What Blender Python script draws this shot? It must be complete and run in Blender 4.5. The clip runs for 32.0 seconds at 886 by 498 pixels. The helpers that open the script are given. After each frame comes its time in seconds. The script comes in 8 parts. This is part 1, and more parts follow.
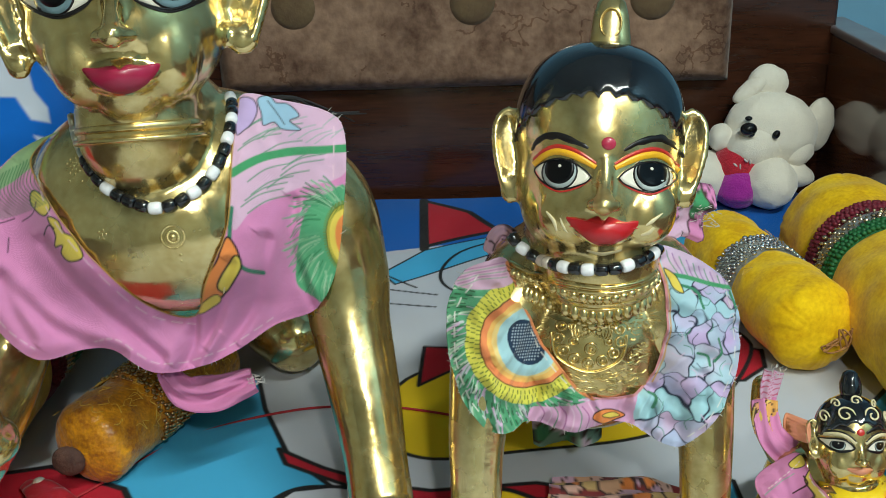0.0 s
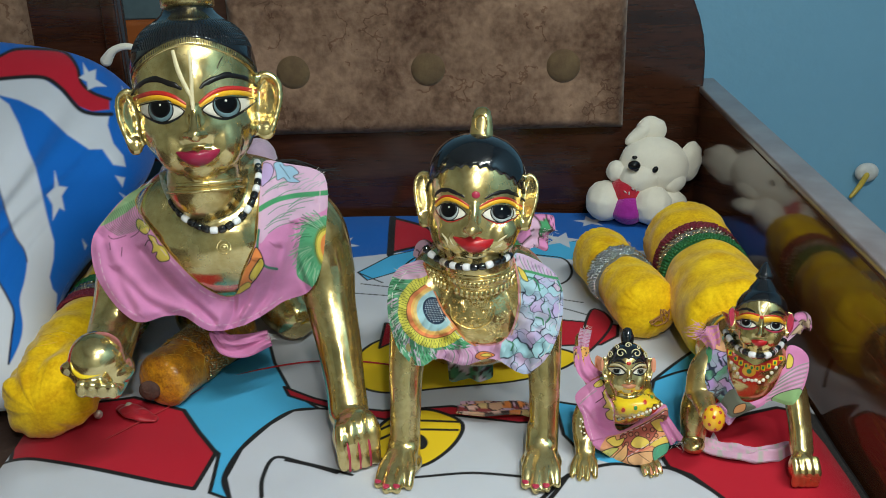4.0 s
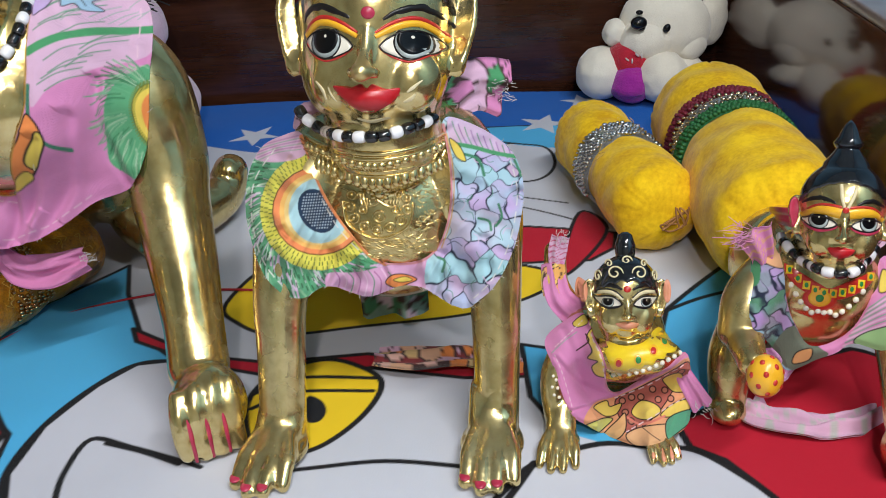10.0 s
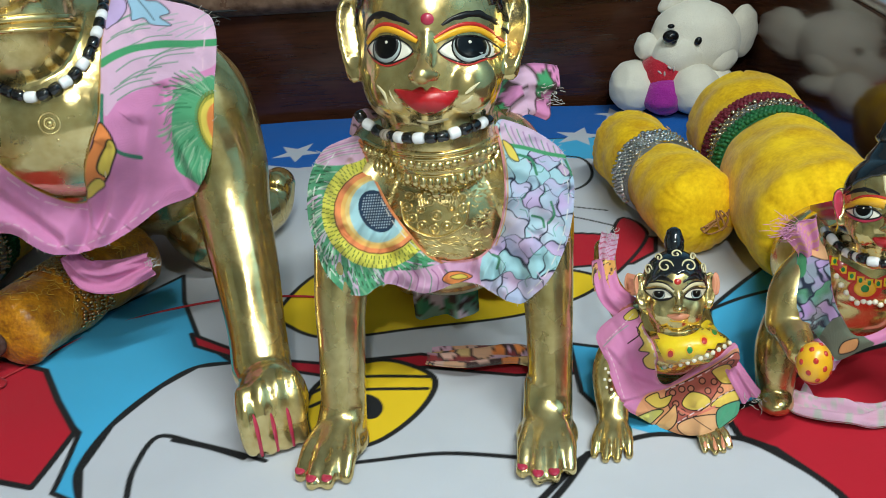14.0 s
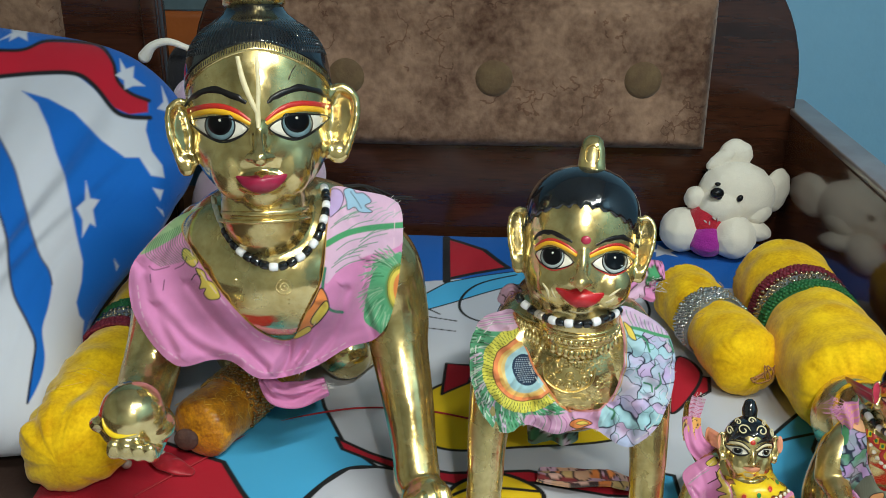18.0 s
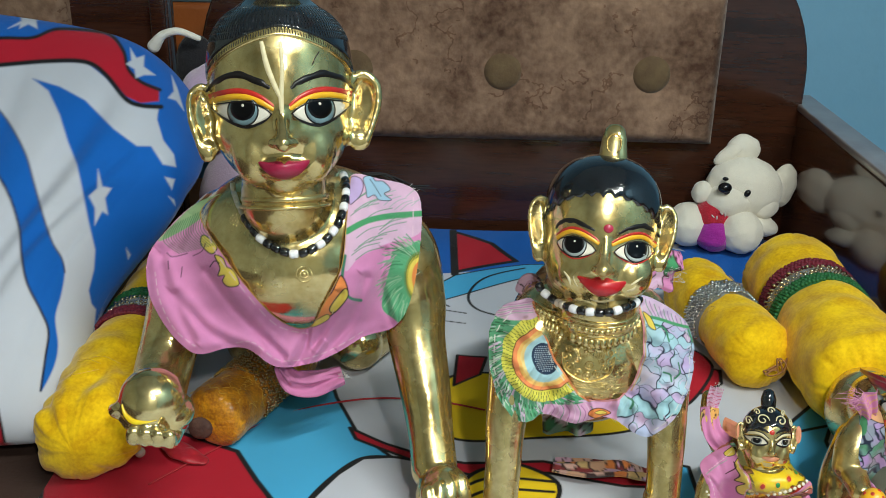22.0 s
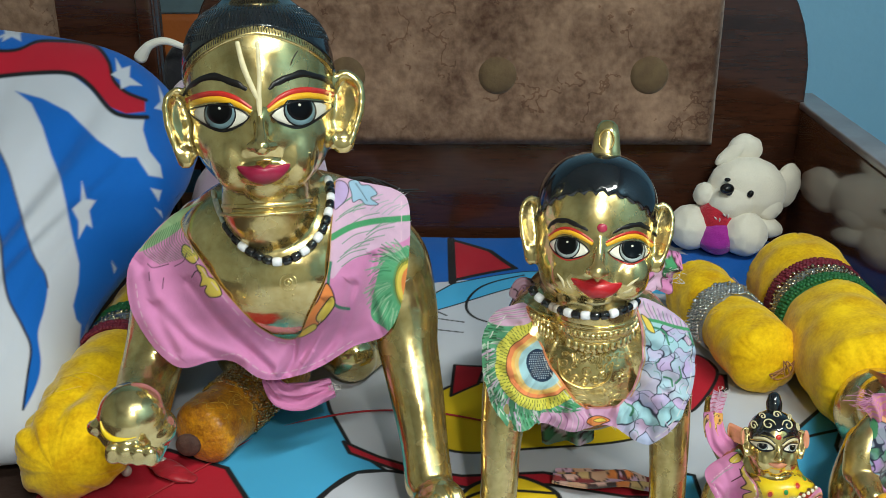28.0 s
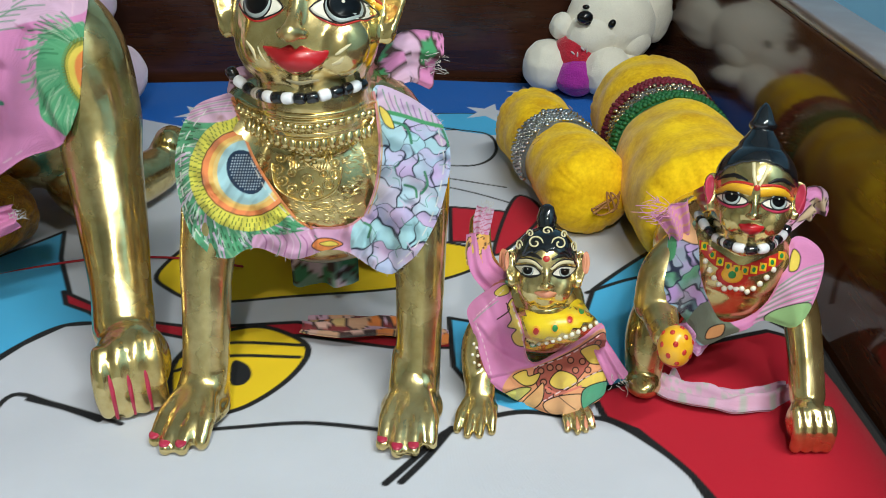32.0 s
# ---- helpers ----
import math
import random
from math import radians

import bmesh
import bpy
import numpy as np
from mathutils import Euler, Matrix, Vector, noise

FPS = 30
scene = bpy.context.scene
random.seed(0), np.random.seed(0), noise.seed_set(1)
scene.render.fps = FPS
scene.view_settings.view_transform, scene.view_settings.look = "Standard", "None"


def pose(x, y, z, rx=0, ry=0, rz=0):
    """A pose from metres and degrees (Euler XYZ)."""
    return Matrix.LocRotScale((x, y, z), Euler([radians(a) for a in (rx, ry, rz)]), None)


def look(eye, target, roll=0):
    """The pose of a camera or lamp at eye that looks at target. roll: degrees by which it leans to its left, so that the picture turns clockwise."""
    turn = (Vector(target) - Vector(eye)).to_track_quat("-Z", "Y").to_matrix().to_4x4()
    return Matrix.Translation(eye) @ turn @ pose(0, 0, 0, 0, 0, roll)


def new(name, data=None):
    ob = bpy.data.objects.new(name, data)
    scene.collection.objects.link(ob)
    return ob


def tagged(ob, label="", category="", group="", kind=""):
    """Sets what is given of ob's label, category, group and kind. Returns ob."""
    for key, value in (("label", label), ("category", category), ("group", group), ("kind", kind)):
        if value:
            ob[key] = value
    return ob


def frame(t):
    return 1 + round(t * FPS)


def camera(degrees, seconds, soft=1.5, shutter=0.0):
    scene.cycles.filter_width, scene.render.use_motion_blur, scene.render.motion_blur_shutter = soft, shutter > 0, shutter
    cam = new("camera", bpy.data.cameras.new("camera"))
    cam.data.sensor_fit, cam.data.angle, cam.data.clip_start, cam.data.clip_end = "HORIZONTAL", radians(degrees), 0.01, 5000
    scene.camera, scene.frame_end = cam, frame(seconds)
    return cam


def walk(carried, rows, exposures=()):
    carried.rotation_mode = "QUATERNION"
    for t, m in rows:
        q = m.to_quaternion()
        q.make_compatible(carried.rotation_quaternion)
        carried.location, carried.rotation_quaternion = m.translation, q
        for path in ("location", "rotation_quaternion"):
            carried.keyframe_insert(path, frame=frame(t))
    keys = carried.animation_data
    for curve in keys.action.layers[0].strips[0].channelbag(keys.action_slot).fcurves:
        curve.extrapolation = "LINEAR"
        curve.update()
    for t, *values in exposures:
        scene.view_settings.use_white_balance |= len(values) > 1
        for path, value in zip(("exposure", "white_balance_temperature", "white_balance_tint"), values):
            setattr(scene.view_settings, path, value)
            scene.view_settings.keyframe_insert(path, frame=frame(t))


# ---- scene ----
cam = camera(48.0, 32.0, soft=0.85)
PATH = [
    (0, (0.04, 0.028, 0.456), (-0.005, 1.876, -0.308), -1.9),
    (0.5, (0.009, -0.052, 0.503), (-0.087, 1.821, -0.191), -2.0),
    (1, (0.029, -0.161, 0.559), (-0.081, 1.717, -0.118), -1.9),
    (1.5, (0.045, -0.264, 0.597), (-0.063, 1.611, -0.09), -1.1),
    (2, (0.059, -0.33, 0.615), (-0.047, 1.541, -0.085), -0.6),
    (2.3, (0.091, -0.368, 0.624), (-0.030, 1.500, -0.080), -0.7),
    (2.5, (0.088, -0.371, 0.618), (0.012, 1.48, -0.135), -0.1),
    (4.5, (0.109, -0.333, 0.61), (0.071, 1.519, -0.144), -2.1),
    (5, (0.06, -0.255, 0.588), (0.01, 1.601, -0.154), -3.0),
    (5.5, (0.015, -0.223, 0.591), (-0.064, 1.636, -0.143), -3.1),
    (6, (0.014, -0.211, 0.604), (-0.075, 1.65, -0.123), -3.1),
    (6.5, (0.009, -0.211, 0.62), (-0.084, 1.661, -0.078), -3.2),
    (7, (-0.001, -0.207, 0.612), (-0.096, 1.665, -0.083), -2.7),
    (7.5, (-0.001, -0.206, 0.603), (-0.095, 1.663, -0.103), -2.5),
    (8, (0.014, -0.193, 0.58), (-0.078, 1.668, -0.148), -2.2),
    (8.5, (0.039, -0.143, 0.55), (-0.056, 1.702, -0.215), -2.1),
    (9, (0.08, -0.066, 0.506), (-0.029, 1.755, -0.314), -1.2),
    (9.5, (0.143, -0.018, 0.436), (0.053, 1.773, -0.45), -2.2),
    (10, (0.176, -0.012, 0.432), (0.118, 1.772, -0.471), -3.0),
    (10.5, (0.184, -0.008, 0.431), (0.138, 1.777, -0.47), -3.6),
    (11, (0.185, -0.011, 0.433), (0.142, 1.778, -0.461), -4.2),
    (11.5, (0.178, -0.025, 0.437), (0.133, 1.767, -0.451), -4.3),
    (12, (0.169, -0.028, 0.426), (0.113, 1.768, -0.453), -4.1),
    (12.5, (0.167, -0.028, 0.423), (0.11, 1.771, -0.45), -3.9),
    (13, (0.161, -0.04, 0.427), (0.072, 1.762, -0.436), -4.2),
    (13.5, (0.163, -0.042, 0.428), (0.061, 1.763, -0.429), -4.4),
    (14, (0.153, -0.044, 0.427), (0.055, 1.763, -0.425), -4.3),
    (14.5, (0.096, -0.066, 0.503), (0.0, 1.759, -0.311), -3.1),
    (15, (0.035, -0.128, 0.587), (-0.057, 1.734, -0.138), -1.2),
    (15.5, (0.002, -0.204, 0.622), (-0.085, 1.671, -0.071), -0.1),
    (17.5, (0.025, -0.206, 0.579), (-0.038, 1.641, -0.183), 0.3),
    (18, (0.027, -0.203, 0.601), (-0.031, 1.645, -0.16), 0.4),
    (18.5, (0.04, -0.193, 0.609), (-0.017, 1.659, -0.145), 0.2),
    (19, (0.037, -0.201, 0.612), (-0.017, 1.653, -0.136), 0.2),
    (19.5, (0.03, -0.203, 0.607), (-0.021, 1.654, -0.133), 0.2),
    (20, (0.022, -0.202, 0.599), (-0.025, 1.652, -0.15), 0.6),
    (20.5, (0.016, -0.208, 0.595), (-0.029, 1.641, -0.168), 0.7),
    (21, (0.009, -0.204, 0.587), (-0.034, 1.644, -0.174), 0.9),
    (21.5, (0.002, -0.201, 0.586), (-0.04, 1.646, -0.181), 1.0),
    (22, (0.001, -0.206, 0.591), (-0.038, 1.642, -0.171), 1.0),
    (22.5, (-0.004, -0.204, 0.592), (-0.044, 1.647, -0.166), 1.0),
    (23, (-0.002, -0.207, 0.6), (-0.05, 1.646, -0.151), 0.5),
    (23.5, (-0.006, -0.205, 0.592), (-0.059, 1.647, -0.161), 0.4),
    (24, (-0.006, -0.211, 0.603), (-0.076, 1.648, -0.13), 0.2),
    (24.5, (0.006, -0.21, 0.588), (-0.068, 1.656, -0.128), 0.1),
    (25, (0.01, -0.202, 0.581), (-0.06, 1.663, -0.138), -0.2),
    (25.5, (0.022, -0.206, 0.596), (-0.046, 1.658, -0.125), -0.3),
    (27.5, (0.018, -0.193, 0.577), (-0.04, 1.669, -0.15), -0.6),
    (28, (0.017, -0.18, 0.572), (-0.039, 1.679, -0.165), -0.4),
    (28.5, (0.023, -0.18, 0.568), (-0.028, 1.676, -0.175), -0.3),
    (29, (0.019, -0.17, 0.558), (-0.03, 1.686, -0.184), -0.2),
    (29.5, (0.051, -0.133, 0.518), (0.004, 1.716, -0.243), -0.1),
    (30, (0.103, -0.089, 0.478), (0.06, 1.746, -0.319), 0.5),
    (30.5, (0.143, -0.071, 0.453), (0.115, 1.752, -0.369), 0.9),
    (31, (0.198, -0.04, 0.444), (0.195, 1.776, -0.394), 1.2),
    (31.5, (0.228, -0.04, 0.424), (0.234, 1.764, -0.44), 0.8),
    (32, (0.198, -0.034, 0.415), (0.223, 1.753, -0.483), 0.2),
]
# the camera's own white balance drifts towards magenta twice
walk(cam, [(t, look(eye, target, roll)) for t, eye, target, roll in PATH],
     [(t, stops, kelvin, tint) for t, stops, tint, kelvin in ((0, 0.0, 2, 6320), (1, 0.0, 4, 6320), (2, -0.10, 6, 6320), (5, -0.08, 6, 6320), (6, 0.03, 12, 6320), (7, 0.02, 11, 6500), (8, 0.06, 30, 6470), (9, 0.10, 40, 6400), (9.5, 0.06, 31, 6350), (10, 0.05, 18, 6270), (11, 0.05, 4, 6170), (14, 0.05, 4, 6120), (15, 0.05, -2, 6200), (18, 0.05, 7, 6400),
                                                    (25, 0.08, 7, 6420), (29, 0.08, 5, 6420), (30, 0.05, 6, 6420), (31, 0.06, 16, 6400), (32, 0.10, 8, 6300))])

# ---- world and light ----
world = bpy.data.worlds.new("world")
scene.world = world
world.use_nodes = True
world.node_tree.nodes["Background"].inputs[0].default_value = (0.5, 0.6, 0.7, 1)
world.node_tree.nodes["Background"].inputs[1].default_value = 0.004


def area(name, eye, target, sx, sy, watts, colour=(1, 1, 1)):
    d = bpy.data.lights.new(name, "AREA")
    d.shape, d.size, d.size_y, d.energy, d.color = "RECTANGLE", sx, sy, watts, colour
    o = new(name, d)
    o.matrix_world = look(eye, target)
    return o


area("tube_light_glow", (0.70, -0.50, 1.90), (0.60, -0.35, 0.0), 1.15, 0.06, 43.5, (0.96, 1.0, 0.93))
area("bulb_glow", (0.20, -0.55, 0.98), (0.0, 0.7, 0.2), 0.05, 0.05, 6.2, (1.0, 0.98, 0.89))

# ---- materials ----


def mat(name, colour, rough=0.5, metal=0.0, dark=None, scale=60.0, fine=0.0, bump=0.0, bump_scale=200.0, spread=0.5,
        coat=0.0, sheen=0.0, spec=0.5, print_colour=False, weave=0.0, rough_var=0.0, transmission=0.0, stretch=None, veins=0.0):
    """A surface with noise of two sizes in its colour, relief and, if asked for, in its gloss."""
    m = bpy.data.materials.new(name)
    m.use_nodes = True
    nt = m.node_tree
    b = nt.nodes["Principled BSDF"]
    b.inputs["Roughness"].default_value, b.inputs["Metallic"].default_value = rough, metal
    b.inputs["Specular IOR Level"].default_value = spec
    b.inputs["Coat Weight"].default_value, b.inputs["Coat Roughness"].default_value = coat, 0.06
    b.inputs["Sheen Weight"].default_value, b.inputs["Sheen Roughness"].default_value = sheen, 0.4
    b.inputs["Transmission Weight"].default_value = transmission
    co = nt.nodes.new("ShaderNodeTexCoord").outputs["Object"]
    if stretch:
        mp = nt.nodes.new("ShaderNodeMapping")
        mp.inputs["Scale"].default_value = stretch
        nt.links.new(co, mp.inputs[0])
        co = mp.outputs[0]

    def noise_at(s, detail=4.0):
        n = nt.nodes.new("ShaderNodeTexNoise")
        n.inputs["Scale"].default_value, n.inputs["Detail"].default_value = s, detail
        nt.links.new(co, n.inputs["Vector"])
        return n.outputs["Fac"]

    big = noise_at(scale)
    if print_colour:
        a = nt.nodes.new("ShaderNodeVertexColor")
        a.layer_name = "Print"
        base = a.outputs[0]
        mix = nt.nodes.new("ShaderNodeMix")
        mix.data_type, mix.blend_type = "RGBA", "MULTIPLY"
        mix.inputs[0].default_value = 1.0
        ramp = nt.nodes.new("ShaderNodeValToRGB")
        ramp.color_ramp.elements[0].position, ramp.color_ramp.elements[1].position = 0.3, 0.7
        ramp.color_ramp.elements[0].color = (*[1 - spread * 0.3] * 3, 1)
        ramp.color_ramp.elements[1].color = (1, 1, 1, 1)
        nt.links.new(big, ramp.inputs[0])
        nt.links.new(base, mix.inputs[6])
        nt.links.new(ramp.outputs[0], mix.inputs[7])
        nt.links.new(mix.outputs[2], b.inputs["Base Color"])
    else:
        ramp = nt.nodes.new("ShaderNodeValToRGB")
        e = ramp.color_ramp.elements
        e[0].position, e[1].position = 0.5 - spread / 2, 0.5 + spread / 2
        e[0].color = (*(dark or [c * 0.8 for c in colour]), 1)
        e[1].color = (*colour, 1)
        fac = big
        if fine:
            add = nt.nodes.new("ShaderNodeMix")
            add.inputs[0].default_value = 0.4
            nt.links.new(big, add.inputs[2])
            nt.links.new(noise_at(fine, 6.0), add.inputs[3])
            fac = add.outputs[0]
        nt.links.new(fac, ramp.inputs[0])
        nt.links.new(ramp.outputs[0], b.inputs["Base Color"])
        if veins:
            # thin dark creases, broken up where a coarse noise is low
            def calc(op, a, c=None):
                m_ = nt.nodes.new("ShaderNodeMath")
                m_.operation = op
                nt.links.new(a, m_.inputs[0])
                if c is not None:
                    if np.isscalar(c):
                        m_.inputs[1].default_value = c
                    else:
                        nt.links.new(c, m_.inputs[1])
                return m_.outputs[0]
            thin = calc("LESS_THAN", calc("ABSOLUTE", calc("SUBTRACT", noise_at(veins, 9.0), 0.5)), 0.014)
            some = calc("GREATER_THAN", noise_at(veins * 0.45, 4.0), 0.54)
            dk = nt.nodes.new("ShaderNodeMix")
            dk.data_type, dk.blend_type = "RGBA", "MULTIPLY"
            dk.inputs[7].default_value = (0.66, 0.58, 0.54, 1)
            nt.links.new(calc("MULTIPLY", thin, some), dk.inputs[0])
            nt.links.new(ramp.outputs[0], dk.inputs[6])
            nt.links.new(dk.outputs[2], b.inputs["Base Color"])
    if rough_var:
        r = nt.nodes.new("ShaderNodeMapRange")
        r.inputs["From Min"].default_value, r.inputs["From Max"].default_value = 0.35, 0.7
        r.inputs["To Min"].default_value, r.inputs["To Max"].default_value = rough, rough + rough_var
        nt.links.new(noise_at(scale * 1.7, 5.0), r.inputs["Value"])
        nt.links.new(r.outputs[0], b.inputs["Roughness"])
    if bump or weave:
        bp = nt.nodes.new("ShaderNodeBump")
        bp.inputs["Strength"].default_value, bp.inputs["Distance"].default_value = 1.0, max(bump, weave)
        h = noise_at(bump_scale, 5.0)
        if weave:
            hs = []
            for axis in ("X", "Y"):
                w = nt.nodes.new("ShaderNodeTexWave")
                w.bands_direction = axis
                w.inputs["Scale"].default_value, w.inputs["Distortion"].default_value = 620.0, 2.5
                nt.links.new(co, w.inputs["Vector"])
                hs.append(w.outputs["Fac"])
            mx = nt.nodes.new("ShaderNodeMath")
            mx.operation = "MULTIPLY"
            nt.links.new(hs[0], mx.inputs[0])
            nt.links.new(hs[1], mx.inputs[1])
            ad = nt.nodes.new("ShaderNodeMath")
            ad.operation = "ADD"
            nt.links.new(mx.outputs[0], ad.inputs[0])
            nt.links.new(h, ad.inputs[1])
            h = ad.outputs[0]
        nt.links.new(h, bp.inputs["Height"])
        nt.links.new(bp.outputs[0], b.inputs["Normal"])
    return m


def glowing(name, colour, strength):
    m = bpy.data.materials.new(name)
    m.use_nodes = True
    b = m.node_tree.nodes["Principled BSDF"]
    b.inputs["Base Color"].default_value = (*colour, 1)
    b.inputs["Emission Color"].default_value, b.inputs["Emission Strength"].default_value = (*colour, 1), strength
    return m


BRASS = mat("dusty_polished_brass", (0.84, 0.69, 0.34), 0.11, 0.92, dark=(0.53, 0.385, 0.135), scale=18, fine=150, spread=0.32, bump=0.00048, bump_scale=60, rough_var=0.25)
BRASS_AGED = mat("aged_brass", (0.62, 0.45, 0.17), 0.24, 1.0, dark=(0.38, 0.26, 0.09), scale=40, fine=220, bump=0.0006, bump_scale=160, rough_var=0.15)
BLACK_PAINT = mat("black_enamel_paint", (0.010, 0.012, 0.016), 0.08, 0.0, dark=(0.006, 0.007, 0.009), scale=60, bump=0.0004, bump_scale=110, coat=0.7, rough_var=0.06)
BLACK_LINE = mat("black_line_paint", (0.012, 0.010, 0.010), 0.3, scale=200, spec=0.4)
WHITE_PAINT = mat("ivory_enamel_paint", (0.80, 0.76, 0.66), 0.28, scale=120, dark=(0.72, 0.67, 0.56), coat=0.3)
IRIS_PAINT = mat("grey_blue_paint", (0.17, 0.26, 0.29), 0.3, scale=120, spec=0.3)
GREY_PAINT = mat("pale_grey_paint", (0.40, 0.45, 0.45), 0.3, scale=120, spec=0.3)
PUPIL_PAINT = mat("pupil_paint", (0.003, 0.003, 0.004), 0.3, scale=120, spec=0.25)
RED_PAINT = mat("vermilion_paint", (0.56, 0.03, 0.02), 0.3, scale=140, dark=(0.42, 0.02, 0.015), coat=0.3)
YELLOW_PAINT = mat("yellow_paint", (0.86, 0.47, 0.02), 0.3, scale=140, dark=(0.74, 0.36, 0.015), coat=0.3)
LIP_DARK = mat("crimson_lip_paint", (0.36, 0.015, 0.06), 0.34, scale=120, dark=(0.26, 0.01, 0.04), coat=0.15)
LIP_RED = mat("scarlet_lip_paint", (0.50, 0.012, 0.018), 0.34, scale=120, dark=(0.4, 0.01, 0.015), coat=0.15)
PINK_PAINT = mat("crimson_paint", (0.48, 0.03, 0.08), 0.35, scale=140, dark=(0.34, 0.02, 0.05), coat=0.2)
PEACH_PAINT = mat("peach_paint", (0.66, 0.26, 0.17), 0.38, scale=160, dark=(0.58, 0.24, 0.12))
CREAM_PAINT = mat("cream_paste", (0.74, 0.66, 0.42), 0.5, scale=160, dark=(0.62, 0.52, 0.30))
GREEN_PAINT = mat("green_paint", (0.02, 0.26, 0.06), 0.3, scale=160, coat=0.3)
LEMON_PAINT = mat("lemon_yellow_paint", (0.82, 0.60, 0.02), 0.32, scale=120, dark=(0.72, 0.48, 0.01), coat=0.3)
BEAD_BLACK = mat("black_glass_bead", (0.008, 0.008, 0.01), 0.10, scale=200, coat=0.6)
BEAD_WHITE = mat("white_glass_bead", (0.82, 0.82, 0.84), 0.14, scale=200, dark=(0.74, 0.74, 0.77), coat=0.5)
BEAD_STEEL = mat("steel_bead", (0.74, 0.70, 0.56), 0.28, 0.8, scale=200)
PEARL = mat("pearl_bead", (0.75, 0.66, 0.56), 0.22, 0.3, scale=160, coat=0.4)
THREAD = mat("grey_white_thread", (0.62, 0.60, 0.58), 0.9, scale=300)
THREAD_BLACK = mat("black_wool_thread", (0.01, 0.01, 0.012), 0.85, scale=300)
THREAD_RED = mat("red_cotton_thread", (0.40, 0.02, 0.03), 0.85, scale=300)
PRINT_CLOTH = mat("printed_cotton", (1, 1, 1), 0.9, scale=45, spread=0.5, print_colour=True, weave=0.00012, bump_scale=90, sheen=0.15, spec=0.2)
SHEET_CLOTH = mat("printed_bedsheet_cotton", (1, 1, 1), 0.85, scale=9, spread=0.25, print_colour=True, weave=0.00008, bump_scale=30, sheen=0.1, spec=0.2)
# the pile's uneven sheen is put into the colour as random mottles
VELVET = mat("yellow_velvet", (0.92, 0.605, 0.010), 0.8, dark=(0.64, 0.34, 0.004), scale=38, fine=260, spread=0.28, bump=0.0002, bump_scale=500, sheen=0.25, spec=0.1)
AMBER_VELVET = mat("amber_velvet", (0.74, 0.32, 0.012), 0.34, dark=(0.26, 0.075, 0.004), scale=90, fine=420, spread=0.32, bump=0.0012, bump_scale=240, sheen=0.2, spec=0.5)
SEQUIN_SILVER = mat("silver_sequin", (0.78, 0.78, 0.76), 0.22, 1.0, scale=500, dark=(0.45, 0.45, 0.44))
SEQUIN_GOLD = mat("pale_gold_sequin", (0.78, 0.66, 0.46), 0.22, 1.0, scale=500, dark=(0.5, 0.38, 0.22))
SEQUIN_BRONZE = mat("bronze_sequin", (0.66, 0.44, 0.22), 0.22, 1.0, scale=400, dark=(0.40, 0.22, 0.09))
BRAID_MAROON = mat("maroon_braid", (0.20, 0.01, 0.03), 0.6, scale=400, dark=(0.10, 0.005, 0.015), bump=0.001, bump_scale=500)
BRAID_GREEN = mat("green_braid", (0.015, 0.15, 0.04), 0.6, scale=400, dark=(0.008, 0.08, 0.02), bump=0.001, bump_scale=500)
BRAID_SILVER = mat("silver_braid", (0.60, 0.60, 0.58), 0.35, 0.8, scale=400, dark=(0.3, 0.3, 0.29), bump=0.001, bump_scale=500)
PLUSH_WHITE = mat("white_plush", (0.80, 0.76, 0.66), 0.95, dark=(0.72, 0.68, 0.60), scale=60, fine=400, bump=0.0009, bump_scale=600, sheen=0.6, spec=0.1)
PLUSH_LILAC = mat("lilac_plush", (0.62, 0.46, 0.60), 0.95, dark=(0.50, 0.36, 0.49), scale=60, fine=400, bump=0.002, bump_scale=420, sheen=0.6, spec=0.1)
PLUSH_RED = mat("red_plush", (0.55, 0.03, 0.05), 0.9, dark=(0.40, 0.02, 0.04), scale=90, fine=400, bump=0.002, bump_scale=420, sheen=0.5, spec=0.1)
PLUSH_MAGENTA = mat("magenta_plush", (0.42, 0.04, 0.36), 0.9, dark=(0.3, 0.02, 0.26), scale=90, fine=400, bump=0.002, bump_scale=420, sheen=0.5, spec=0.1)
PLUSH_BLACK = mat("black_plush", (0.012, 0.011, 0.014), 0.95, scale=90, bump=0.002, bump_scale=420, sheen=0.2)
NOSE_BLACK = mat("black_plastic_nose", (0.008, 0.008, 0.01), 0.18, scale=100)
WOOD = mat("polished_dark_wood", (0.066, 0.022, 0.011), 0.18, dark=(0.014, 0.006, 0.004), scale=5, fine=40, bump=0.0002, bump_scale=60, coat=0.35, rough_var=0.1, stretch=(0.7, 1, 7))
WOOD_SIDE = mat("mirror_polished_dark_wood", (0.125, 0.047, 0.020), 0.10, dark=(0.045, 0.016, 0.008), scale=7, fine=40, coat=0.20, spec=0.32, stretch=(1, 0.7, 7))
# rail cap: the wall's reflection is put into the base colour
WOOD_TOP = mat("wood_edge_reflection_tone", (0.30, 0.26, 0.26), 0.3, dark=(0.18, 0.13, 0.12), scale=20, coat=0.4)
SUEDE = mat("crushed_brown_velvet", (0.32, 0.200, 0.135), 0.8, dark=(0.075, 0.036, 0.022), scale=9, fine=80, spread=0.32, bump=0.004, bump_scale=40, sheen=0.15, spec=0.2, veins=24.0)
BUTTON_VELVET = mat("olive_brown_velvet", (0.155, 0.104, 0.054), 0.8, dark=(0.105, 0.064, 0.036), scale=60, bump=0.001, bump_scale=200, sheen=0.3, spec=0.2)
